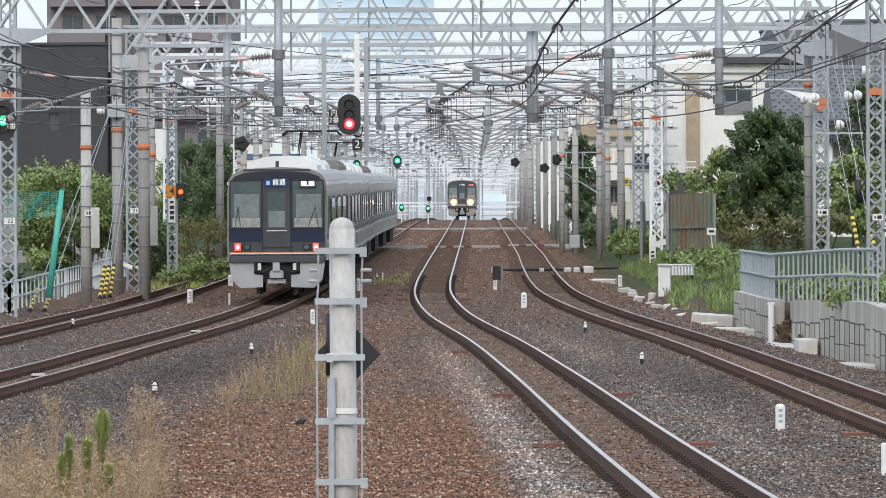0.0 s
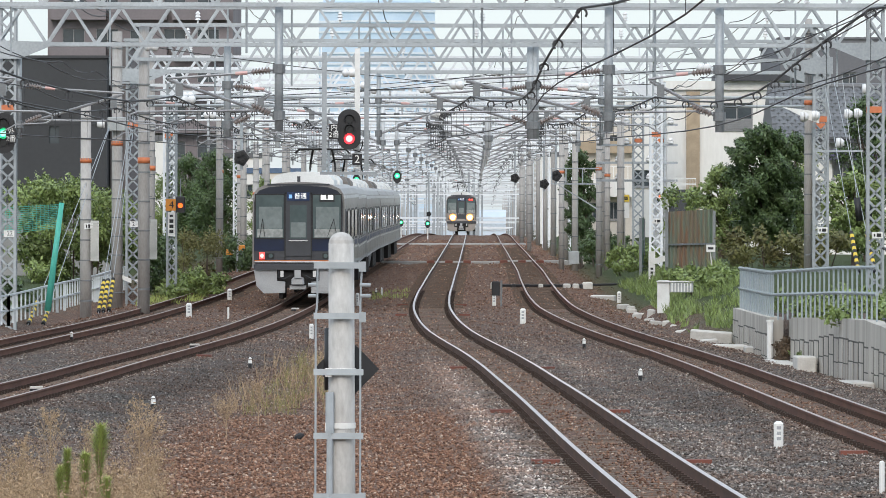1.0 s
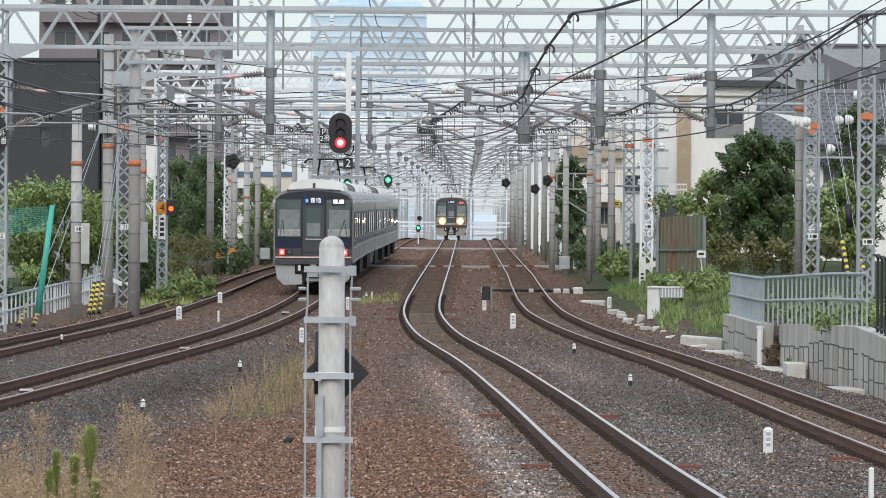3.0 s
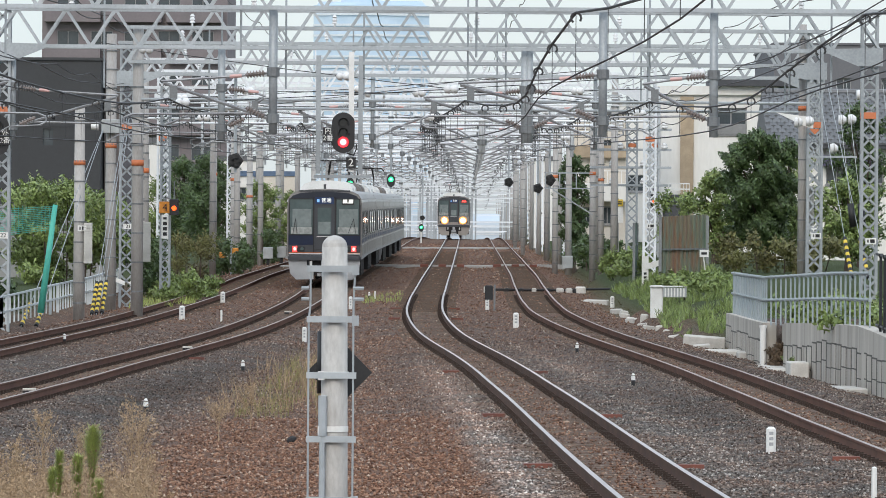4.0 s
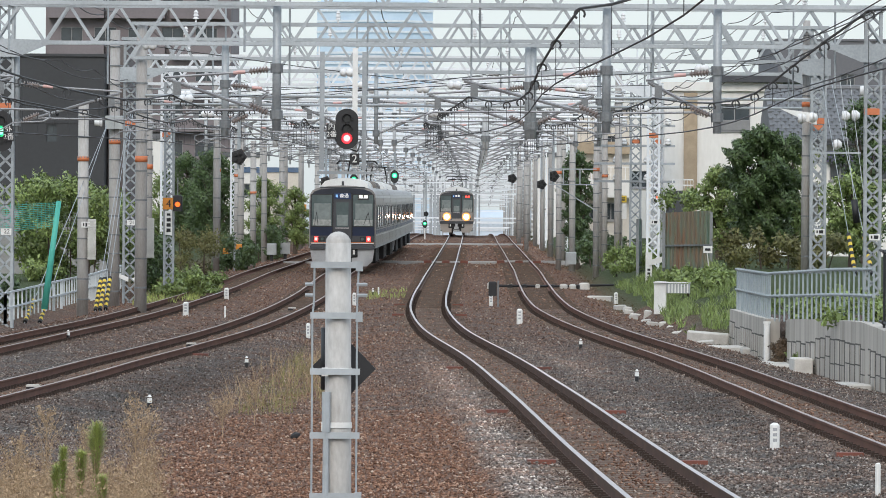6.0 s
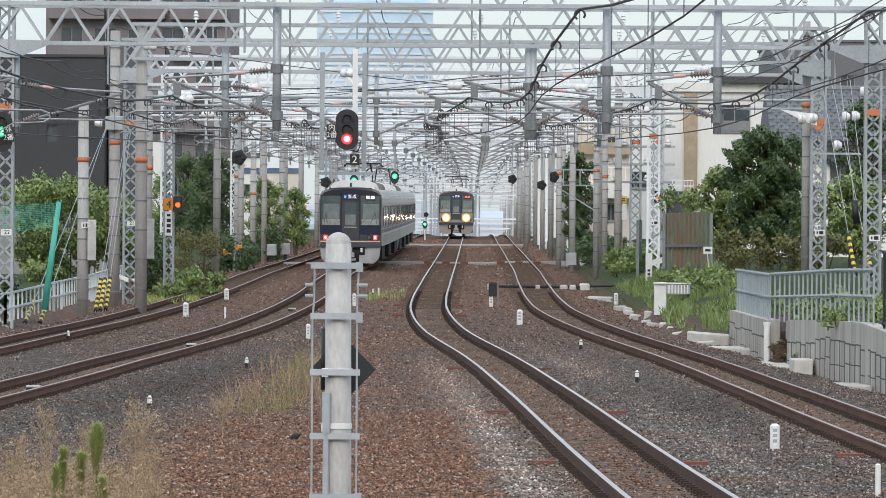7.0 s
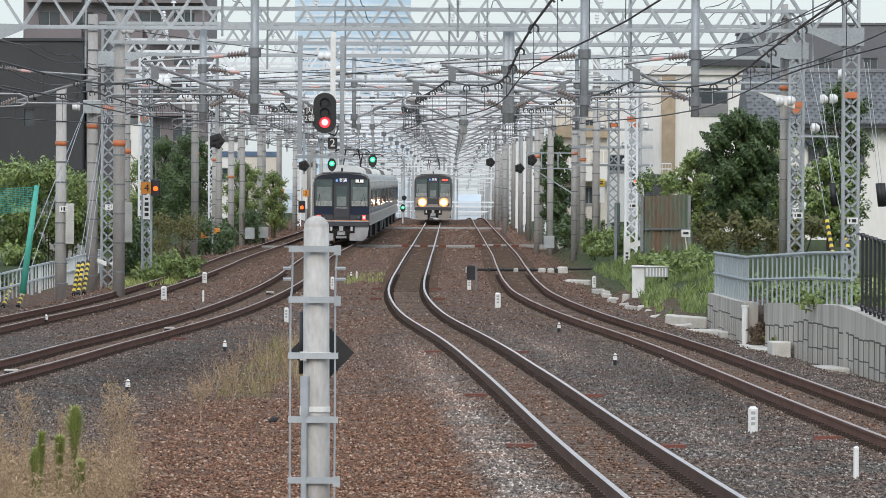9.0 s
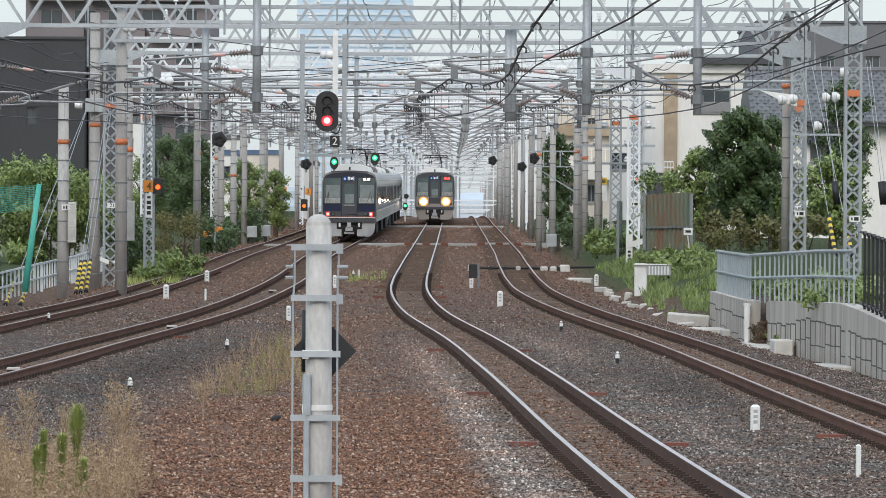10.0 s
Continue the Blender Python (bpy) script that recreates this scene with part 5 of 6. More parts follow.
    part("board_lettering", Shape().box(-0.06, 0.06, -0.268, -0.263, -0.42, -0.34).box(-0.07, 0.07, -0.268, -0.263, -0.62, -0.5).box(-0.07, 0.07, -0.268, -0.263, -0.8, -0.68).box(-0.07, 0.07, -0.268, -0.263, -0.98, -0.86), BLACK, b)
    part("support", lattice_post(0, -3.0, 4.2, 0.3, 0.34), STEEL, t)
    for x, y, z, text in ((-9.65, 440, 4.9, "3"), (-8.45, 470, 4.95, "2")):
        t = thing("track_sign", (x, y, z), "small orange number sign on a post", "sign", "signs")
        part("panel", Shape().box(-0.22, 0.22, -0.03, 0.0, -0.24, 0.24), SIGN_ORANGE, t)
        words(text, 0.4, (0, -0.036, -0.01), BLACK, t)
        part("name_board", Shape().box(-0.12, 0.12, -0.03, 0.0, -1.2, -0.3), WHITE, t)
        part("post", Shape().tube((0, 0.06, ground_z(x, y) - z), (0, 0.06, 0.3), 0.05, 8), STEEL, t)
    for x, y, z in ((-9.02, 214, 3.95), (-5.4, 290, 3.5), (9.2, 262, 4.6)):
        t = thing("warning_lamp", (x, y, z), "amber warning lamp in a dark hood", "lamp", "warning lamps")
        part("housing", Shape().soft(-0.16, 0.16, 0.0, 0.25, -0.28, 0.28, 0.04), BLACK, t)
        part("lens", Shape().disc(0.0, -0.04, 0.085, -0.04, 0.0, 14), AMBER_LIT, t, "lit amber lens")
        part("bracket", Shape().tube((0, 0.1, 0.2), (-0.3, 0.2, 0.35), 0.02).tube((0, 0.1, 0.25), (0, 0.1, 0.9), 0.02), STEEL_DARK, t)
    for x, y in ((-8.9, 330, ), (-8.3, 335), (6.35, 300)):
        t = thing("relay_box", (x, y, ground_z(x, y)), "small grey steel relay box on a stand", "relay box", "relay boxes")
        part("cabinet", Shape().soft(-0.26, 0.26, -0.2, 0.2, 0.35, 0.95, 0.03), GREY_BOX, t)
        part("stand", Shape().box(-0.08, 0.08, -0.08, 0.08, -0.1, 0.35), BLACK, t)
    # cable ducts laid across the line
    for y, x0, x1, m in ((325, -3.2, 3.0, CONCRETE), (330, 3.4, 7.6, CONCRETE), (446, -3.4, 6.0, CONCRETE), (318, -8.2, -4.6, CONCRETE)):
        s = Shape().soft(x0, x1, y - 0.25, y + 0.25, rise(y) - 0.35, rise(y) - 0.07, 0.03)
        solid("cable_duct", s, m, "pale concrete cable duct crossing between the rails", "cable duct", "cable ducts")
    for y, k in ((325, "C"), (327, "D")):
        for d in (-0.95, 0.0, 0.95):
            x = line[k](y) + d
            solid("crossing_plate", Shape().soft(x - 0.2, x + 0.2, y - 0.5, y - 0.3, rise(y) - 0.28, rise(y) - 0.04, 0.02), RED_WOOD, "rust-red plate beside the rail", "plate", "plates by the duct")
    t = thing("point_machine", (line["D"](240), 240, rise(240)), "dark point rodding with pale covers across a track", "point machine")
    part("rodding", Shape().tube((-1.4, 0, -0.1), (1.7, 0, -0.1), 0.05).tube((-1.2, 0.3, -0.1), (1.5, 0.3, -0.1), 0.04), BLACK, t)
    part("long_rod", Shape().tube((1.5, 0.1, -0.08), (4.6, 0.4, -0.02), 0.045), BLACK, t)
    for x, w in ((-1.62, 0.34), (1.15, 0.3), (1.5, 0.26), (1.95, 0.4)):
        part("machine_case", Shape().soft(x - w / 2, x + w / 2, -0.25, 0.25, -0.22, -0.02 + 0.06 * (w > 0.3), 0.05), DIRTY_WHITE, t)
    for x in (-0.9, -0.35, 0.15, 0.7, 1.75):
        part("rod_bracket", Shape().soft(x - 0.09, x + 0.09, -0.22, 0.12, -0.24, -0.03, 0.03), BLACK if x != 0.15 else DIRTY_WHITE, t)
    t = thing("lineside_post", (1.95, 205, ground_z(1.95, 205)), "dark post with black equipment box", "equipment post")
    part("post", Shape().box(-0.03, 0.03, -0.03, 0.03, -0.1, 0.85), STEEL_DARK, t)
    part("box", Shape().soft(-0.32, -0.05, -0.1, 0.15, 0.35, 0.82, 0.03), BLACK, t)
    for y in (114.6, 154, 196):
        p, way, across = gauge_frame("B", y)
        t = thing("rail_bracket", p - Vector((0, 0, 0.09)), "pale steel bracket fixed between brown rails", "bracket", "brackets between the rails")
        part("top_plate", Shape().soft(-0.12, 0.12, -0.07, 0.07, -0.03, 0.01, 0.01), DIRTY_WHITE, t)
        part("block", Shape().box(-0.12, 0.03, -0.05, 0.05, -0.12, -0.03), BLACK, t)
    s = Shape().lathe((-2.18, 91.8, ground_z(-2.1, 91.8) + 0.03), (-2.04, 91.8, ground_z(-2.1, 91.8) + 0.09), [(0, 0.01), (0.2, 0.045), (0.6, 0.055), (1, 0.015)], 7)
    solid("black_lump", s, BLACK, "black lump lying on the ballast", "lump")
    # red ends of a few longer sleepers
    for k, y in (("C", 78.6), ("C", 101.5), ("D", 82.0), ("C", 190), ("C", 205), ("C", 135), ("B", 146)):
        p, way, across = gauge_frame(k, y)
        for side in (-1, 1):
            s = Shape().beam(p + across * side * 0.78 + Vector((0, 0, -0.165)), p + across * side * 1.14 + Vector((0, 0, -0.165)), 0.22, 0.07)
            solid("sleeper_end", s, RED_WOOD, "rust-red end of a wooden sleeper in ballast", "sleeper", "long sleepers")


# ---- the bank behind the fence, and the retaining wall ----
FENCE_GREY = material("grey_painted_fence", (0.37, 0.405, 0.415), 0.5, 0.1, (0.27, 0.32, 0.34), 2, 30)
FENCE_PALE = material("pale_fence_paint", (0.60, 0.63, 0.64), 0.5, 0.1, (0.48, 0.51, 0.52), 2, 30)
WALL_JOINT_SHADE = material("dark_wall_joint_shade", (0.10, 0.095, 0.085), 0.95)
WALL = material("stained_concrete_wall", (0.58, 0.545, 0.49), 0.9, 0, (0.25, 0.225, 0.195), 1.1, 5, mix=0.75, bump=0.3, streak=14)
CORRUGATED = material("rusting_green_sheet", (0.15, 0.215, 0.16), 0.7, 0.0, (0.21, 0.12, 0.075), 1.1, 7, mix=0.35, streak=5)
CORRUGATED_GREEN = material("green_sheet", (0.09, 0.15, 0.12), 0.65, 0.1, (0.075, 0.115, 0.095), 1.6, 9, streak=5)


def railing(points, h, step, mat, label, picket=0.022, rails=(0.5, 1.0), lift=0.0, group="lineside fences"):
    """Posts, rails and pickets along a line of (x, y, z)."""
    o = Vector(points[0])
    t = thing("fence", o, label, "fence", group)
    for a, b in zip(points, points[1:]):
        a, b = Vector(a) - o, Vector(b) - o
        for f in rails:
            u = Vector((0, 0, h * f))
            part("rail", Shape().beam(a + u, b + u, 0.05, 0.05), mat, t)
        n = max(1, int((b - a).length / step))
        for i in range(n + 1):
            p = a.lerp(b, i / n)
            big = i % 12 == 0
            w = picket * (1.9 if big else 1)
            part("post" if big else "picket", Shape().box(p.x - w, p.x + w, p.y - w, p.y + w, p.z + (0 if big else 0.06), p.z + h * (1.0 if big else 0.99)), mat, t)


def build_right_side():
    wall = thing("retaining_wall", (0, 0, 0), "stained panelled concrete retaining wall below a fence", "retaining wall", kind="structure")

    def stretch(y0, y1, step):
        n = max(1, round((y1 - y0) / step))
        return [y0 + (y1 - y0) * i / n for i in range(n + 1)]

    def slab(y0, y1, z0, z1, proud, thick, mat, name, tops=None):
        """A piece of the wall from y0 to y1, standing proud of its face towards the track."""
        (xa, ta), (xb, tb) = wall_at(y0), wall_at(y1)
        za, zb = tops or (z1, z1)
        v = [(xa - proud, y0, z0), (xb - proud, y1, z0), (xb - proud, y1, zb), (xa - proud, y0, za), (xa - proud + thick, y0, z0), (xb - proud + thick, y1, z0), (xb - proud + thick, y1, zb), (xa - proud + thick, y0, za)]
        return part(name, Shape().add(v, [(1, 0, 3, 2), (4, 5, 6, 7), (2, 3, 7, 6), (0, 1, 5, 4), (0, 4, 7, 3), (1, 2, 6, 5)]), mat, wall)

    rng = random.Random(5)
    for y0, y1 in ((84, 148), (152.4, 171)):
        for a, b in zip(stretch(y0, y1, 4), stretch(y0, y1, 4)[1:]):
            ta, tb = wall_at(a)[1], wall_at(b)[1]
            slab(a, b, -0.9, 0, 0, 0.34, WALL, "wall_body", (ta, tb))
        pitch = 1.02 if y0 > 150 else 1.06
        course = 0.0
        for i, y in enumerate(stretch(y0, y1 - pitch, pitch)):
            if i % 3 == 0:
                course = rng.choice((-0.05, 0.0, 0.05))
            top = wall_at(y + 0.5)[1] - 0.40 + course + rng.uniform(-0.012, 0.012)
            if y0 < 150:
                top -= 0.05 + 0.05 * (i // 4 % 3)
            mid = top - (0.42 if i // 3 % 2 else 0.52)
            # dark joints; the strip above each panel paints its shadow line
            slab(y, y + pitch, -0.8, top + 0.035, 0.006, 0.05, WALL_JOINT_SHADE, "joint_shade_backing")
            deep = 0.012 + 0.006 * rng.random()
            slab(y + 0.13, y + pitch - 0.13, mid + 0.015, top, deep, 0.06, WALL, "wall_panel")
            slab(y + 0.13, y + pitch - 0.13, -0.85, mid - 0.015, deep + 0.003, 0.06, WALL, "wall_panel")
    part("recess", Shape().box(8.5, 8.75, 148, 152.4, -0.6, 0.85), WALL, wall)
    part("wall_marker_post", Shape().tube((8.03, 152.2, -0.4), (8.03, 152.2, 0.80), 0.075, 12).tube((8.03, 152.2, 0.76), (8.03, 152.2, 0.82), 0.095, 12), WHITE, wall, "white upright marker post")

    def pipe_fence(ys, h, mat, label, bar, rails, thick):
        """Round posts and rails along the wall's top, with a clamp where they cross."""
        x, z = wall_at(ys[0])
        o = Vector((x + 0.16, ys[0], z))
        t = thing("fence", o, label, "fence", "lineside fences")
        for a, b in zip(ys, ys[1:]):
            (xa, za), (xb, zb) = wall_at(a), wall_at(b)
            p, q = Vector((xa + 0.16, a, za)) - o, Vector((xb + 0.16, b, zb)) - o
            for f in rails:
                part("rail", Shape().tube(p + Vector((0, 0, h * f)), q + Vector((0, 0, h * f)), thick, 8), mat, t)
            part("post", Shape().tube(p - Vector((0, 0, 0.06)), p + Vector((0, 0, h * max(rails))), bar, 8), mat, t)
            for f in rails:
                c = p + Vector((0, 0, h * f))
                part("clamp", Shape().box(c.x - bar * 1.5, c.x + bar * 1.5, c.y - 0.05, c.y + 0.05, c.z - thick * 1.35, c.z + thick * 1.35), mat, t)

    pipe_fence(stretch(131, 153, 0.98), 1.12, FENCE_GREY, "blue-grey steel fence on the retaining wall", 0.022, (0.5, 1.0), 0.032)
    pipe_fence(stretch(153, 171, 0.9), 1.10, FENCE_GREY, "blue-grey steel fence along the wall's far stretch", 0.022, (0.5, 1.0), 0.032)
    pipe_fence(stretch(92, 129.6, 0.85), 1.62, BLACK, "black steel picket fence stepping down the wall", 0.03, (0.06, 0.97), 0.03)
    shrub(8.12, 8.5, 148.4, 151.4, 0.6, 0.16, 14, 2600, LEAF_BROWN, "withered brown creeper in a gap of the wall", 33, 0.0, 0.04)
    shrub(8.35, 8.65, 144.5, 153, 0.12, 0.13, 14, 1800, LEAF_MID, "green weeds spilling over the wall's top", 29, 0.0, 0.045)
    # cable trough lids and broken pieces along the foot of the bank
    for x, y, w, d, h in ((7.35, 170, 1.15, 0.5, 0.36), (7.55, 164, 1.3, 3.0, 0.10), (7.98, 160, 0.4, 1.2, 0.22), (8.05, 148, 0.75, 5.0, 0.07), (8.28, 142, 0.44, 1.6, 0.40), (8.65, 130, 0.5, 3.0, 0.10), (6.75, 180, 0.3, 0.3, 0.14), (6.2, 196, 0.34, 0.2, 0.14), (6.3, 189, 0.3, 0.3, 0.12),
                          (6.35, 185, 0.35, 0.2, 0.14), (6.1, 200, 0.3, 0.2, 0.18), (5.75, 222, 0.9, 0.3, 0.16), (6.0, 206, 0.4, 0.25, 0.2), (6.85, 176, 0.5, 0.25, 0.10), (6.6, 183, 0.22, 0.3, 0.2), (7.15, 167, 0.5, 0.3, 0.12), (6.15, 203, 0.25, 0.25, 0.22), (6.05, 193, 0.28, 0.2, 0.16), (6.45, 192, 0.22, 0.2, 0.2)):
        z = ground_z(x, y)
        s = Shape().soft(-w / 2, w / 2, -d / 2, d / 2, -0.12, h * 0.85, 0.03)
        ob = solid("trough_block", s, DIRTY_WHITE, "pale concrete cable trough block, tilted in the ballast", "concrete block", "trough blocks")
        tilt = 1.0 if d < 1 else 0.12
        ob.matrix_basis = pose(x, y, z, random.uniform(-4, 4) * tilt, random.uniform(-8, 8) * tilt, random.uniform(-20, 20) * tilt)
    t = thing("equipment_stand", (6.95, 190, ground_z(6.95, 190)), "white slab with grey slatted box on a bank", "equipment stand")
    part("slab", Shape().soft(-0.38, 0.0, -0.1, 0.1, -0.1, 0.9, 0.02), WHITE, t)
    b = part("slatted_box", Shape().box(0.0, 0.72, -0.15, 0.15, 0.54, 0.84), GREY_BOX, t)
    for i in range(7):
        part("slat", Shape().box(0.05 + i * 0.095, 0.09 + i * 0.095, -0.17, -0.15, 0.56, 0.82), WHITE, b)
    part("lid", Shape().box(-0.4, 0.74, -0.18, 0.18, 0.85, 0.89), WHITE, t)
    t = thing("finger_post", (7.62, 226, ground_z(7.62, 226)), "white wooden finger post with a slanting arm", "sign post", "signs")
    part("post", Shape().box(-0.12, 0.12, -0.04, 0.04, -0.1, 1.05), WHITE, t)
    part("arm", Shape().beam((0, -0.05, 0.66), (0.62, -0.05, 0.84), 0.05, 0.2), WHITE, t)
    part("board_lettering", Shape().box(-0.05, 0.05, -0.05, -0.045, 0.1, 0.18).box(-0.05, 0.05, -0.05, -0.045, 0.24, 0.32).box(-0.05, 0.05, -0.05, -0.045, 0.38, 0.46), BLACK, t)
    # corrugated screens
    for x0, y0, x1, y1, z0, z1, m, label in ((7.65, 212, 9.35, 214, 1.05, 3.72, CORRUGATED, "rusting green corrugated steel screen"), (7.65, 240, 8.0, 247, 1.2, 3.55, CORRUGATED_GREEN, "faded green corrugated steel screen")):
        t = thing("corrugated_screen", (x0, y0, z0), label, "screen", "corrugated screens")
        n = 44
        v, f = [], []
        for i in range(n + 1):
            p = Vector((x1 - x0, y1 - y0, 0)) * (i / n)
            off = 0.035 * (1 if i % 4 in (1, 2) else -1)
            for dy in (0, 0.012):
                for z in (-0.3, z1 - z0 + 0.1 * (i / n)):
                    v.append((p.x, p.y + off + dy, z))
        for i in range(n):
            k = 4 * i
            f += [(k, k + 4, k + 5, k + 1), (k + 2, k + 3, k + 7, k + 6), (k + 1, k + 5, k + 7, k + 3)]
        part("sheet", Shape().add(v, f), m, t)
        for h in (0.5, 1.55):
            part("girt", Shape().beam((0, -0.07, h), (x1 - x0, y1 - y0 - 0.07, h + 0.03), 0.05, 0.06), STEEL_DARK, t)
        for p in (0, 1):
            part("post", Shape().box(p * (x1 - x0) - 0.05, p * (x1 - x0) + 0.05, p * (y1 - y0) - 0.12, p * (y1 - y0) - 0.03, -0.3, z1 - z0 + 0.05), STEEL_DARK, t)
    t = thing("plot_marker", (9.05, 208, ground_z(9.05, 208)), "small white plate on a leaning stake", "marker plate", "signs")
    part("stake", Shape().beam((0, 0, -0.1), (-0.1, 0, 0.75), 0.04), CREAM, t)
    part("plate", Shape().box(-0.22, 0.08, -0.05, -0.03, 0.62, 0.86), WHITE, t)
    part("plate_lettering", Shape().box(-0.16, 0.02, -0.056, -0.051, 0.7, 0.78), BLACK, t)
    # steel frame with cross arms and insulators beside the poles
    t = thing("cable_tower", (0, 262, 0), "galvanised lattice towers joined by cross arms with white insulators", "equipment frame")
    for x in (8.25, 9.15):
        part("lattice_post", lattice_post(x, 1.6, 9.4, 0.42, 0.42), STEEL, t)
        part("orange_band", Shape().box(x - 0.23, x + 0.23, -0.23, 0.23, 6.85, 7.02), ORANGE, t)
    for z in (5.25, 6.0, 6.75, 7.6):
        part("cross_arm", Shape().beam((6.5, -0.25, z), (9.9, -0.25, z), 0.1, 0.09), STEEL, t)
        part("cross_arm", Shape().beam((6.5, 0.25, z), (9.9, 0.25, z), 0.1, 0.09), STEEL, t)
        for i, x in enumerate((6.6, 7.4, 7.75, 8.7, 9.6)):
            if (i + int(z * 2)) % 2:
                part("insulator", Shape().tube((x, -0.3, z + 0.05), (x, -0.3, z + 0.14), 0.12, 10, 0.14).tube((x, -0.3, z + 0.16), (x, -0.3, z + 0.3), 0.14, 10, 0.06), PORCELAIN, t, "", True)
    for z in (5.1, 5.75):
        part("walkway_rail", Shape().beam((4.6, -0.3, z), (6.6, -0.3, z), 0.05, 0.05), STEEL, t)
    for x in (4.6, 5.2, 5.9):
        part("walkway_post", Shape().box(x - 0.025, x + 0.025, -0.33, -0.28, 5.1, 5.75), STEEL, t)
    part("brace", Shape().beam((4.9, -0.3, 5.05), (6.6, -0.3, 4.0), 0.05), STEEL, t)
    t = thing("warning_sign", (7.9, 270, 4.55), "yellow warning sign over a white notice", "sign", "signs")
    p = part("panel", Shape().box(-0.18, 0.22, -0.02, 0.02, -0.14, 0.16), YELLOW, t)
    part("panel_lettering", Shape().box(-0.12, 0.16, -0.026, -0.021, 0.03, 0.08).box(-0.12, 0.16, -0.026, -0.021, -0.06, 0.0), BLACK, p)
    part("notice", Shape().box(-0.18, 0.22, -0.02, 0.02, -0.85, -0.18), WHITE, t)
    part("post", Shape().box(-0.05, 0.05, 0.03, 0.1, -3.2, 0.2), CONCRETE, t)
    t = thing("pole_hardware", (12.0, 190.6, 0), "grey cross arms and drum-shaped white insulators on lattice posts", "line hardware")
    for x, z in ((-0.9, 6.55), (-0.55, 6.58), (0.75, 6.65), (0.45, 6.63), (0.2, 5.75), (1.0, 7.4)):
        part("insulator", Shape().tube((x - 0.13, 0, z), (x - 0.02, 0, z), 0.15, 12, 0.17).tube((x + 0.0, 0, z), (x + 0.12, 0, z), 0.17, 12, 0.08), PORCELAIN, t, "", True)
    part("cross_arm", Shape().beam((-0.6, 0, 5.5), (0.9, 0, 5.5), 0.06), STEEL, t)
    part("shade_plate", Shape().plate([(-1.6, 6.85), (-0.45, 6.7), (-0.45, 6.35), (-0.75, 6.45)], -0.05, 0.0), WHITE, t)
    for x in (0.55, 0.85, 1.95, 2.05):
        t = thing("strain_weight", (12.0 + x, 187, 3.7), "dark ribbed cylinder weight hanging on a guy wire", "weight", "strain weights")
        part("cylinder", Shape().tube((0, 0, -0.35), (-0.08, 0, 0.35), 0.1, 12), BLACK, t, "", True)
        part("wire", Shape().tube((-0.08, 0, 0.35), (-0.5, 0.5, 4.0), 0.012, 4), STEEL, t)


def build_left_side():
    railing([(-13.4, 160, 0.25), (-12.0, 172, 0.35), (-11.3, 186, 0.62), (-11.05, 199, 0.75), (-10.9, 214, 0.95)], 0.85, 0.95, FENCE_PALE, "pale grey steel railing along the cutting edge", 0.022)
    t = thing("netting_frame", (-11.25, 178, 0.7), "leaning turquoise pole holding a green net", "net")
    part("pole", Shape().tube((-0.05, 0, 0), (0.35, 0, 3.1), 0.1, 10, 0.07), NET, t, "", True)
    s = Shape()
    for i in range(14):
        s.tube((0.3, 0, 3.05 - i * 0.05), (-1.6, 2.0, 2.95 - i * 0.06), 0.008, 4)
    for i in range(16):
        s.tube((0.3 - i * 0.12, i * 0.125, 3.05), (0.3 - i * 0.12, i * 0.125, 2.3), 0.006, 4)
    tagged(part("net", s, NET, t), kind="stuff")
    block = material("grey_block_wall", (0.30, 0.30, 0.29), 0.9, 0, (0.22, 0.22, 0.21), 1, 12)
    t = thing("block_wall", (-14.2, 232, 0), "low grey block wall above the shrubs", "wall", kind="structure")
    for r in range(2):
        for i in range(9):
            part("block", Shape().soft(-3.6 + i * 0.62 + 0.3 * r, -3.0 + i * 0.62 + 0.3 * r, -0.1, 0.1, 3.4 + r * 0.36, 3.74 + r * 0.36, 0.01), block, t)
    part("footing", Shape().box(-3.6, 2.2, -0.08, 0.12, 0.6, 3.4), block, t)
    t = thing("white_arrow_sign", (-10.1, 205, ground_z(-10.1, 205)), "white arrow-shaped boards on a stake", "sign", "signs")
    part("board", Shape().plate([(-0.55, 1.05), (-0.15, 0.9), (-0.15, 0.75), (-0.5, 0.9)], -0.03, 0).plate([(-0.05, 0.85), (0.2, 0.95), (0.2, 0.7)], -0.03, 0), WHITE, t)
    part("stake", Shape().box(0.05, 0.12, -0.02, 0.02, -0.1, 1.1), WHITE, t)
    t = thing("crossing_barrier", (-9.6, 290, ground_z(-9.6, 290)), "orange lineside barrier lamps on a grey stand", "barrier")
    part("lamp_box", Shape().soft(-0.5, -0.2, -0.1, 0.1, 0.8, 1.05, 0.03), SIGN_ORANGE, t)
    part("lamp_box", Shape().soft(0.1, 0.4, -0.1, 0.1, 1.0, 1.25, 0.03), SIGN_ORANGE, t)
    part("stand", Shape().box(0.0, 0.08, -0.05, 0.05, -0.1, 1.7).box(0.2, 0.3, -0.05, 0.05, -0.1, 1.0), STEEL, t)


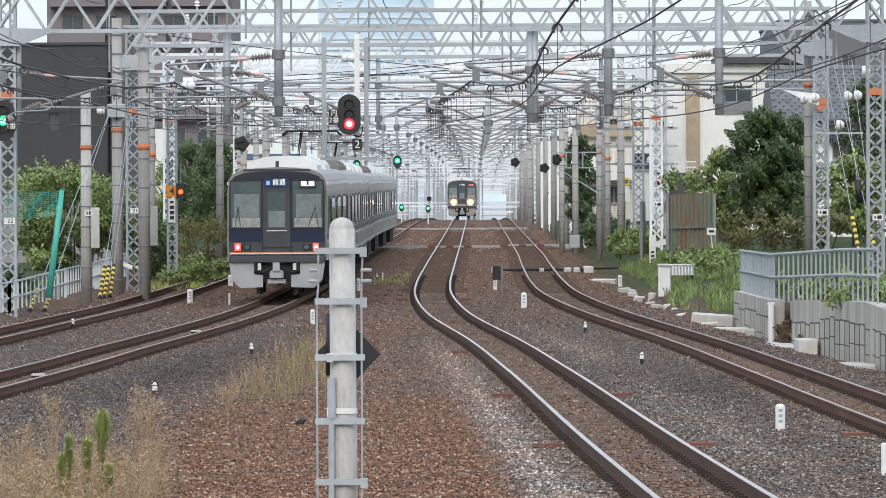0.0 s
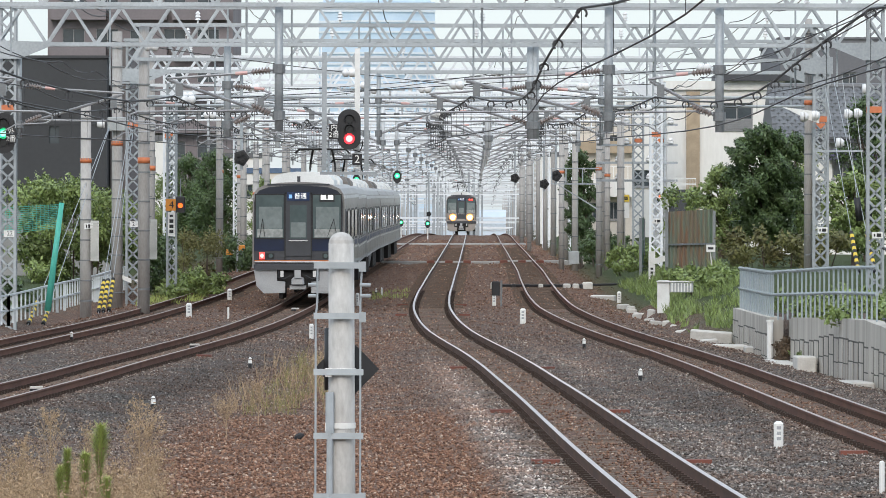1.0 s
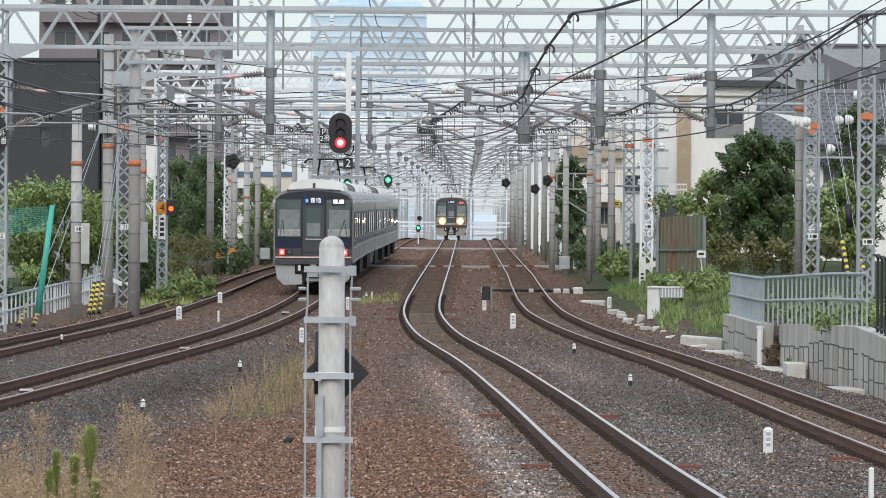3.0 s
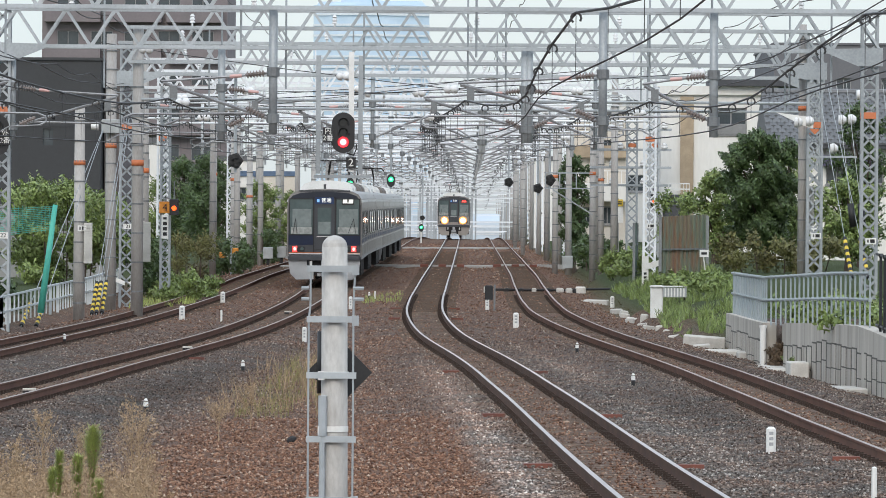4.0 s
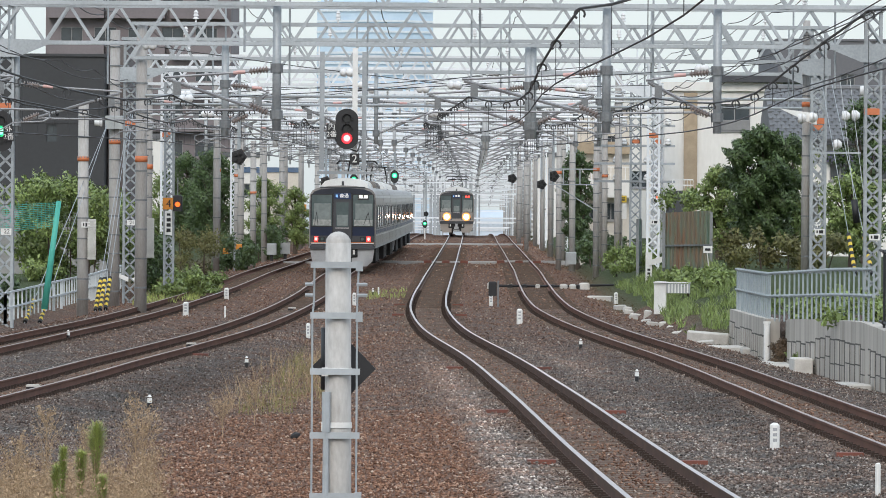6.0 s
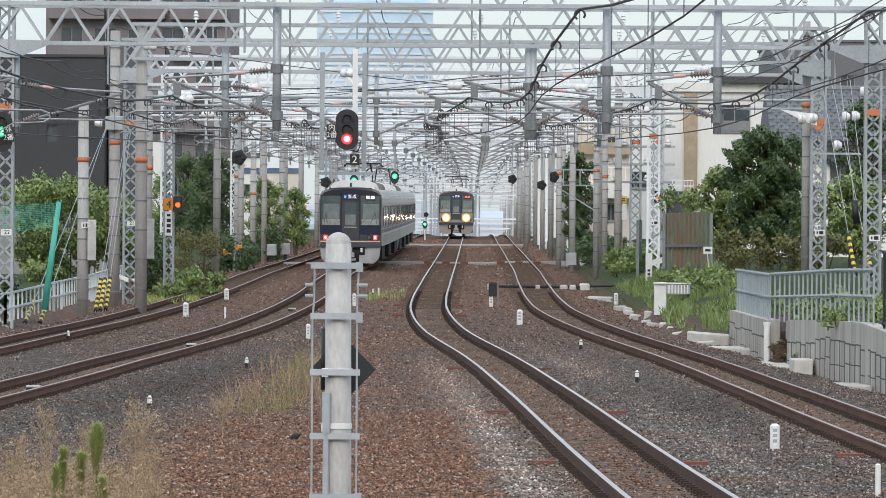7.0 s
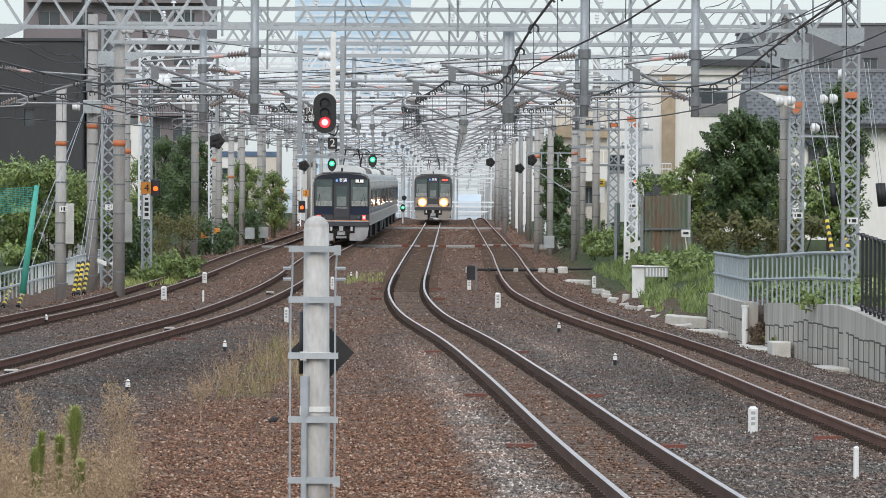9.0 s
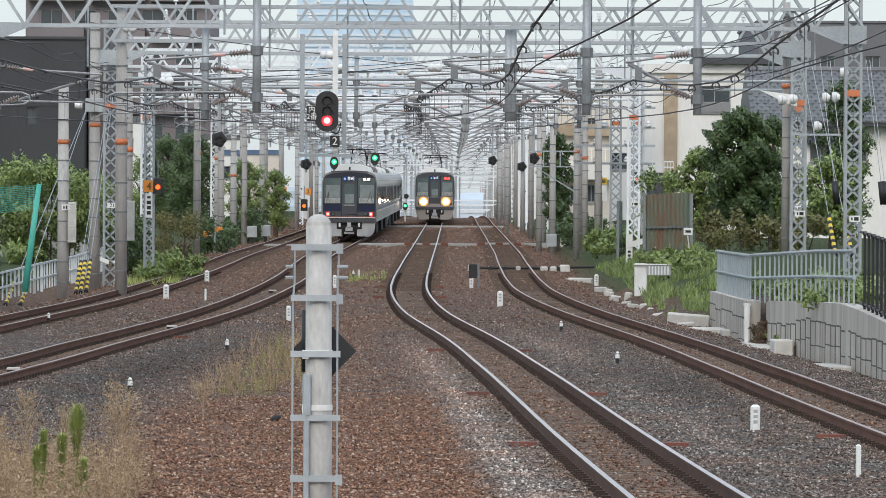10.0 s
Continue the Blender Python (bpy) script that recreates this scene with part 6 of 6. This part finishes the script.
def build_greenery():
    tree(11.35, 218, 1.7, 5.3, 1.55, LEAF_DARK, "dense dark green broadleaf tree behind the fence", 24000, 3)
    tree(10.0, 223, 1.7, 3.9, 0.95, LEAF_MID, "smaller green tree with drooping twigs", 4500, 4)
    tree(13.6, 205, 1.7, 3.4, 1.3, LEAF_MID, "leafy green tree behind lattice posts", 4500, 6)
    tree(12.6, 222, 1.7, 5.0, 1.0, LEAF_MID, "slim green tree behind a pole", 3500, 7)
    tree(14.7, 215, 1.7, 6.4, 1.2, LEAF_DARK, "tall dark tree behind lattice posts", 4500, 8)
    tree(6.75, 306, 1.5, 6.0, 1.05, LEAF_DARK, "narrow dark green tree between concrete poles", 7000, 9)
    tree(-11.5, 318, 1.2, 6.4, 1.7, LEAF_DARK, "dark green tree behind concrete poles", 7000, 10)
    tree(-9.7, 345, 1.4, 5.0, 1.3, LEAF_MID, "light green tree beside far poles", 4500, 11)
    tree(-8.6, 370, 1.6, 4.4, 1.1, LEAF_MID, "light green tree beside the track", 3500, 13)
    tree(-15.9, 362, 1.2, 5.4, 1.7, LEAF_MID, "green tree in front of an apartment block", 6000, 14)
    tree(-14.2, 350, 1.2, 6.6, 1.6, LEAF_DARK, "dark green tree in front of houses", 7000, 15)
    tree(-12.7, 338, 1.2, 5.2, 1.4, LEAF_DARK, "dark green tree among poles", 6000, 16)
    shrub(-14.6, -11.3, 214, 221, 3.3, 0.8, 46, 30000, LEAF_MID, "tall creeper-covered green hedge above the cutting", 20)
    shrub(-11.6, -10.0, 222, 228, 2.2, 0.6, 20, 8000, LEAF_DARK, "dense green shrub beneath the poles", 21)
    shrub(-10.0, -7.9, 212, 226, 0.75, 0.4, 26, 8000, LEAF_MID, "low green shrubs on the bank by the track", 22)
    shrub(-10.6, -9.2, 250, 258, 2.1, 0.55, 18, 6000, LEAF_DRY, "feathery yellow-green shrub beside poles", 23, 0, 0.05)
    shrub(6.6, 8.8, 284, 304, 1.2, 0.5, 22, 8000, LEAF_DARK, "dark green shrubs before a pale house", 34)
    shrub(-10.4, -8.6, 286, 300, 1.3, 0.55, 22, 9000, LEAF_DARK, "green shrubs beneath far poles", 31)
    shrub(-10.2, -8.8, 330, 350, 1.7, 0.6, 22, 8000, LEAF_DARK, "light green shrubs along the far track", 32)
    shrub(-14.5, -12.0, 176, 186, 0.7, 0.4, 16, 4000, LEAF_DARK, "dark green undergrowth behind the railing", 24)
    shrub(7.2, 9.3, 190, 205, 0.5, 0.35, 30, 8000, LEAF_MID, "green undergrowth on the slope", 25)
    shrub(6.9, 8.6, 246, 262, 0.9, 0.45, 22, 6000, LEAF_MID, "green undergrowth beneath the steel frame", 26)
    shrub(9.3, 12.8, 194, 204, 1.0, 0.5, 22, 6500, LEAF_DRY, "brownish green undergrowth behind the fence", 27)
    shrub(8.3, 9.3, 224, 230, 2.6, 0.5, 10, 2500, LEAF_MID, "green climber above the rusting screen", 28)
    shrub(8.6, 12.4, 135, 172, 0.45, 0.4, 44, 9000, LEAF_MID, "green weeds behind the picket fence", 30)
    blades("dry_grass", -3.95, -1.95, 106, 150, 0.12, 0.75, 1500, STRAW, "dry yellow grass growing through ballast", 40, 0.35, 0.0035)
    blades("green_grass", -3.4, -1.85, 104, 148, 0.08, 0.6, 2200, OLIVE, "thin olive grass growing through ballast", 41, 0.3, 0.0035)
    dry_brush(-5.2, -3.0, 60.5, 69, 0.8, 1500, 42)
    blades("green_grass", -2.6, -1.2, 215, 232, 0.08, 0.25, 700, GRASS, "thin green grass beside a marker", 43)
    blades("green_grass", 6.7, 9.4, 172, 236, 0.08, 0.36, 26000, LEAF_MID, "rough green grass on the slope", 44, 0.4, 0.012)
    blades("green_grass", -10.2, -8.2, 205, 240, 0.1, 0.35, 2500, GRASS, "rough green grass beside the track", 45, 0.3, 0.012)
    for i, (x, y, h, leafy) in enumerate(((-3.48, 63.0, 1.06, 1.0), (-3.78, 62.4, 0.84, 0.15), (-3.36, 62.0, 0.56, 0.15), (-3.62, 62.8, 0.78, 0.5), (-3.9, 63.4, 0.62, 0.4), (-3.3, 69, 1.0, 0), (-3.42, 70, 1.1, 0), (-4.3, 68, 1.0, 0), (-3.9, 69, 0.8, 0),
                                          (-4.5, 66, 0.75, 0), (-3.1, 66, 0.6, 0), (-2.9, 98, 0.6, 0), (-2.3, 112, 0.8, 0), (-3.2, 92, 0.5, 0), (-2.05, 128, 0.8, 0), (-2.2, 135, 0.8, 0))):
        tall_weed(x, y, h, 50 + i, GRASS if leafy else STRAW, leafy)


# ---- buildings ----
CHARCOAL = material("charcoal_cladding", (0.045, 0.047, 0.05), 0.7, 0, (0.036, 0.037, 0.04), 0.4, 6, spread=0.06)
TAUPE = material("taupe_render", (0.15, 0.13, 0.125), 0.85, 0, (0.12, 0.105, 0.1), 0.5, 6)
OFFWHITE = material("off_white_render", (0.80, 0.78, 0.74), 0.85, 0, (0.70, 0.68, 0.64), 0.5, 8, streak=4)
BEIGE = material("beige_render", (0.68, 0.62, 0.54), 0.85, 0, (0.58, 0.53, 0.46), 0.5, 8)
TAN = material("tan_pilaster", (0.46, 0.36, 0.25), 0.85)
TILE_DARK = material("grey_roof_tile", (0.12, 0.123, 0.128), 0.55, 0, (0.08, 0.082, 0.086), 2, 12, spread=0.25)
PANE = material("window_glass", (0.07, 0.085, 0.095), 0.08)
FRAME_GREY = material("grey_window_frame", (0.3, 0.3, 0.3), 0.5)
BLUE_TIN = material("blue_tin_roof", (0.10, 0.16, 0.26), 0.5)
APART = material("apartment_tiles", (0.22, 0.19, 0.195), 0.8, 0, (0.175, 0.155, 0.16), 0.3, 5)
GREY_RENDER = material("grey_render", (0.13, 0.13, 0.14), 0.85, 0, (0.16, 0.16, 0.17), 0.5, 6)
# these four colours have distance haze painted in
PALE = material("hazed_distant_wall", (0.62, 0.69, 0.76), 0.9, 0, (0.54, 0.62, 0.70), 0.08, 1)
FAR_PANE = material("hazed_far_panes", (0.52, 0.59, 0.66), 0.4)
TOWER_GLASS = material("hazed_blue_tower_glass", (0.60, 0.72, 0.82), 0.35, 0.0, (0.48, 0.63, 0.77), 0.03, 0.4)
TOWER_SLAB = material("hazed_tower_floor_edge", (0.80, 0.86, 0.91), 0.7)


def house(name, x0, x1, y0, y1, z0, z1, mat, label, windows=(), roof=None, category="building", slab=0.12):
    """A box of storeys with window openings on its front (front face at y0). windows: x, z, width, height."""
    t = thing(name, ((x0 + x1) / 2, y0, z0), label, category, "buildings beside the line")
    cx = (x0 + x1) / 2
    xs = sorted({x0 - cx, x1 - cx, *[w[0] - cx - w[2] / 2 for w in windows], *[w[0] - cx + w[2] / 2 for w in windows]})
    zs = sorted({0, z1 - z0, *[w[1] - z0 - w[3] / 2 for w in windows], *[w[1] - z0 + w[3] / 2 for w in windows]})
    nx, nz = len(xs), len(zs)
    full = [[not any(abs((a + b) / 2 + cx - w[0]) < w[2] / 2 and abs((c + d) / 2 + z0 - w[1]) < w[3] / 2 for w in windows) for c, d in zip(zs, zs[1:])] for a, b in zip(xs, xs[1:])]
    v = [(x, y, z) for y in (0, 0.25) for x in xs for z in zs]
    at = lambda i, j, k: k * nx * nz + i * nz + j
    f = []
    for i in range(nx - 1):
        for j in range(nz - 1):
            if not full[i][j]:
                continue
            f += [(at(i, j, 0), at(i + 1, j, 0), at(i + 1, j + 1, 0), at(i, j + 1, 0)), (at(i, j + 1, 1), at(i + 1, j + 1, 1), at(i + 1, j, 1), at(i, j, 1))]
            for di, dj, a, b in ((-1, 0, (0, 1), (0, 0)), (1, 0, (1, 0), (1, 1)), (0, -1, (0, 0), (1, 0)), (0, 1, (1, 1), (0, 1))):
                if not (0 <= i + di < nx - 1 and 0 <= j + dj < nz - 1 and full[i + di][j + dj]):
                    f.append((at(i + a[0], j + a[1], 0), at(i + a[0], j + a[1], 1), at(i + b[0], j + b[1], 1), at(i + b[0], j + b[1], 0)))
    s = Shape().add(v, f)
    part("front_wall", s, mat, t)
    part("side_wall", Shape().box(x0 - cx, x0 - cx + 0.2, 0.25, y1 - y0, 0, z1 - z0), mat, t)
    part("side_wall", Shape().box(x1 - cx - 0.2, x1 - cx, 0.25, y1 - y0, 0, z1 - z0), mat, t)
    part("back_wall", Shape().box(x0 - cx + 0.2, x1 - cx - 0.2, y1 - y0 - 0.2, y1 - y0, 0, z1 - z0), mat, t)
    part("roof", Shape().box(x0 - cx - 0.08, x1 - cx + 0.08, -0.08, y1 - y0 + 0.08, z1 - z0, z1 - z0 + slab), roof or mat, t)
    for wx, wz, w, h in windows:
        x, z = wx - cx, wz - z0
        win = part("window", Shape().box(x - w / 2, x + w / 2, 0.16, 0.19, z - h / 2, z + h / 2), PANE, t)
        if w < 0.5:
            continue
        f = Shape()
        for a, b, c, d in ((-w / 2, w / 2, -h / 2, -h / 2 + 0.06), (-w / 2, w / 2, h / 2 - 0.06, h / 2), (-w / 2, -w / 2 + 0.05, -h / 2 + 0.06, h / 2 - 0.06), (w / 2 - 0.05, w / 2, -h / 2 + 0.06, h / 2 - 0.06), (-0.025, 0.025, -h / 2 + 0.06, h / 2 - 0.06)):
            f.box(x + a, x + b, 0.1, 0.155, z + c, z + d)
        part("window_frame", f, FRAME_GREY, win)
        part("window_sill", Shape().box(x - w / 2 - 0.05, x + w / 2 + 0.05, -0.08, 0.1, z - h / 2 - 0.06, z - h / 2 - 0.002), FRAME_GREY, win)
    return t


def build_buildings():
    b = house("dark_building", -24.0, -14.05, 260, 275, 0.5, 10.3, CHARCOAL, "charcoal clad building with few small windows", [(-16.25, 7.1, 0.42, 0.72), (-19.5, 7.1, 0.38, 0.72)])
    for i in range(3):
        part("panel_joint", Shape().box(-4.97, 4.97, -0.012, -0.002, 1.8 + i * 2.6, 1.83 + i * 2.6), BLACK, b)
    for x, z in ((-3.2, 4.8), (-1.0, 4.8), (1.5, 7.4), (1.5, 4.0), (-3.2, 7.2)):
        part("vent_cap", Shape().ball((x + 1.5, -0.03, z), 0.07, 8, 4), BLACK, b)
    house("annex", -14.0, -13.2, 262, 275, 0.5, 10.9, TAUPE, "taupe rendered annex of a dark building")
    apt = house("apartment_block", -30.5, -16.2, 480, 500, 2.0, 24.0, APART, "brown tiled apartment block with balconies far behind",
                [(-28.5 + 2.6 * i, 9.5 + 2.9 * j, 1.7, 1.5) for i in range(5) for j in range(5)])
    for j in range(5):
        for i in range(3):
            part("balcony", Shape().box(-6.9 + i * 4.7, -2.6 + i * 4.7, -1.2, 0, 6.0 + 2.9 * j, 7.0 + 2.9 * j), APART, apt)
    for x0, x1, y, z1, m, roof, wins in ((-14.6, -12.0, 420, 8.2, OFFWHITE, TILE_DARK, [(-13.3, 6.9, 0.9, 0.9)]), (-12.4, -9.9, 440, 7.4, BEIGE, BLUE_TIN, [(-11.2, 5.9, 0.8, 0.9)]), (-10.4, -8.6, 520, 7.4, OFFWHITE, TILE_DARK, []),
                                         (-17.0, -14.2, 400, 7.4, APART, TILE_DARK, [(-15.2, 6.4, 0.9, 0.9)]), (-19.0, -16.4, 372, 8.6, OFFWHITE, TILE_DARK, [(-17.6, 7.2, 0.9, 0.9)]), (-13.2, -11.6, 395, 6.9, OFFWHITE, BLUE_TIN, [(-12.4, 5.8, 0.7, 0.8)]), (7.4, 9.6, 470, 9.0, OFFWHITE, TILE_DARK, []), (8.4, 11.5, 560, 10.0, BEIGE, TILE_DARK, [])):
        house("house", x0, x1, y, y + 9, 1.5, z1, m, "small rendered house beyond the trees", wins, roof, "house", 0.35)
    w = house("white_building", 9.6, 14.5, 266, 282, 1.2, 9.15, OFFWHITE, "off-white rendered building with tan pilaster and window", [(12.6, 8.05, 1.35, 1.15)])
    part("pilaster", Shape().box(-1.62, -1.05, -0.14, -0.004, 0, 7.9), TAN, w, "tan pilaster")
    part("parapet", Shape().box(-2.6, 2.6, -0.2, 0.15, 7.98, 8.35), OFFWHITE, w)
    v = part("shutter", Shape().box(-0.1, 1.2, 0.05, 0.09, 6.3, 6.75), FRAME_GREY, w, "grey slatted shutter")
    for i in range(5):
        part("slat", Shape().box(-0.1, 1.2, 0.02, 0.05, 6.33 + i * 0.085, 6.38 + i * 0.085), FRAME_GREY, v)
    dk = house("side_building", 9.55, 10.4, 255, 262, 1.0, 4.7, FACE_GREY, "low dark grey building with roof railing", [])
    railing([(9.55, 255.1, 4.82), (10.4, 255.1, 4.82)], 0.45, 0.12, WHITE, "thin white roof railing", 0.008)
    bg = house("beige_house", 6.9, 9.5, 312, 325, 1.5, 9.3, BEIGE, "beige house with white balcony and windows", [(7.55, 4.2, 0.75, 0.8), (8.6, 4.2, 0.8, 0.9), (8.6, 7.6, 0.8, 0.8)], TILE_DARK)
    part("balcony", Shape().box(-1.2, 1.3, -1.0, 0, 3.4, 4.3), OFFWHITE, bg, "white balcony parapet")
    for i in range(10):
        part("balcony_bar", Shape().box(-1.1 + i * 0.24, -1.06 + i * 0.24, -1.02, -0.99, 4.3, 4.9), WHITE, bg)
    part("balcony_rail", Shape().box(-1.2, 1.3, -1.03, -0.98, 4.9, 4.95), WHITE, bg)
    part("eave", Shape().plate([(-1.5, 5.6), (1.5, 5.6), (1.2, 6.2), (-1.2, 6.2)], -0.5, 0.0), TAN, bg, "terracotta eave")
    house("cream_building", 9.7, 11.6, 330, 345, 1.5, 10.2, OFFWHITE, "cream building wall behind steel frame", [(10.6, 6.0, 0.9, 0.9)])
    # tiled house
    h = house("tiled_house", 12.9, 18.2, 236, 250, 1.2, 6.55, OFFWHITE, "white house under a dark tiled roof", [(15.2, 5.6, 0.8, 1.0), (16.6, 5.6, 0.8, 1.0)], None, "house")
    part("eave_board", Shape().box(-2.95, 2.95, -0.7, 0.0, 5.25, 5.4), FACE_GREY, h)
    part("fascia", Shape().box(-0.9, 1.0, -0.5, -0.02, 4.6, 5.0), material("purple_grey_awning", (0.10, 0.09, 0.16), 0.6), h, "purple grey awning")
    a = math.atan2(2.0, 5.0)
    tile = Shape().add([(-0.135, 0, 0), (0.135, 0, 0), (0.13, 0.3, 0.12), (-0.13, 0.3, 0.12), (-0.135, 0, 0.05), (0, 0, 0.085), (0.135, 0, 0.05), (-0.13, 0.3, 0.17), (0, 0.3, 0.205), (0.13, 0.3, 0.17)],
                       [(0, 1, 6, 5, 4), (4, 5, 8, 7), (5, 6, 9, 8), (0, 4, 7, 3), (1, 2, 9, 6)]).mesh("roof_tile", TILE_DARK)
    deck = part("tiled_slope", Shape().add([(-3.0, -0.75, 5.4), (3.0, -0.75, 5.4), (3.0, 4.4, 7.45), (-3.0, 4.4, 7.45), (-3.0, 9.5, 5.4), (3.0, 9.5, 5.4)], [(0, 1, 2, 3), (3, 2, 5, 4), (0, 3, 4), (1, 5, 2)]), TILE_DARK, h)
    for r in range(15):
        for i in range(20):
            ob = new("roof_tile", tile)
            ob.parent = deck
            ob.matrix_basis = Matrix.Translation((-2.86 + i * 0.3 + (0.15 if r % 2 else 0), -0.74 + r * 0.34, 5.4 + r * 0.1355))
    part("ridge", Shape().tube((-3.0, 4.4, 7.5), (3.0, 4.4, 7.5), 0.14, 8), TILE_DARK, h)
    house("grey_apartments", 17.9, 27.0, 330, 350, 1.5, 13.4, GREY_RENDER, "grey apartment block behind the houses", [(19.2 + 2.4 * i, 11.2, 0.8, 0.9) for i in range(3)])
    part("flat_roof", Shape().box(-0.2, 3.6, -0.6, 8, 8.36, 8.75), FACE_GREY, w, "dark grey flat roof")
    # glass tower, the haze of distance mixed into its pale blue colours
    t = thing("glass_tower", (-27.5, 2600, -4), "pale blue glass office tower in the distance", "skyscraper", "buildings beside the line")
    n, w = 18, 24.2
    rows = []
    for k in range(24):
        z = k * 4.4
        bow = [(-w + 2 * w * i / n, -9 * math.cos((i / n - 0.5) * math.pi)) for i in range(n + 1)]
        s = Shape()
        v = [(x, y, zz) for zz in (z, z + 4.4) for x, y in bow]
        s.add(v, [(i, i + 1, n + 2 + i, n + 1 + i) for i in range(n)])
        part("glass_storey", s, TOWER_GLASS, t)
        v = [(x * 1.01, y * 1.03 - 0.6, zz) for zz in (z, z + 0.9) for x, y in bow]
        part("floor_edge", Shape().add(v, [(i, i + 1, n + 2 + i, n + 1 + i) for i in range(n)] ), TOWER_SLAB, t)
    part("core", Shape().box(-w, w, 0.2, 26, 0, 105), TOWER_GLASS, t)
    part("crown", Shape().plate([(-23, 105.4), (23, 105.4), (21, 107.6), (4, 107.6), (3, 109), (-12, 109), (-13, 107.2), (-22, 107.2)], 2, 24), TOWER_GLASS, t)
    # far city beyond the crest, walls and panes paled for haze
    rng = random.Random(11)
    for i in range(26):
        y = rng.uniform(1050, 1900)
        x = rng.uniform(-0.05, 0.055) * y
        wd, z1 = rng.uniform(10, 26), rng.uniform(4.5, 9.5) + (y - 1050) * 0.006
        t = thing("far_building", (x, y, -6), "pale distant city building with rows of windows", "building", "far city")
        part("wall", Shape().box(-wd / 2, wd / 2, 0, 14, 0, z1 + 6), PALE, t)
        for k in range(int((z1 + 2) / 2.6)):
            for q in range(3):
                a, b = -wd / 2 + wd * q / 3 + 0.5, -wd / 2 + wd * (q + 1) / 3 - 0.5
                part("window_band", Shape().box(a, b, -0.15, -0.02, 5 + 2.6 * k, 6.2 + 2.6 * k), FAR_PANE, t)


# ---- build ----
build_ground()
for key_, head_ in (("A", RAIL_WORN), ("B", RAIL_WORN), ("C", RAIL_TOP), ("D", RAIL_WORN)):
    build_track(key_, head_)
build_spans()
build_far_portals()
build_brackets()
build_wires()
build_trains()
build_lineside()
build_right_side()
build_left_side()
build_greenery()
build_buildings()
build_stones()


def motions():
    for car, rows in MOVING:
        walk(car, rows)


motions()
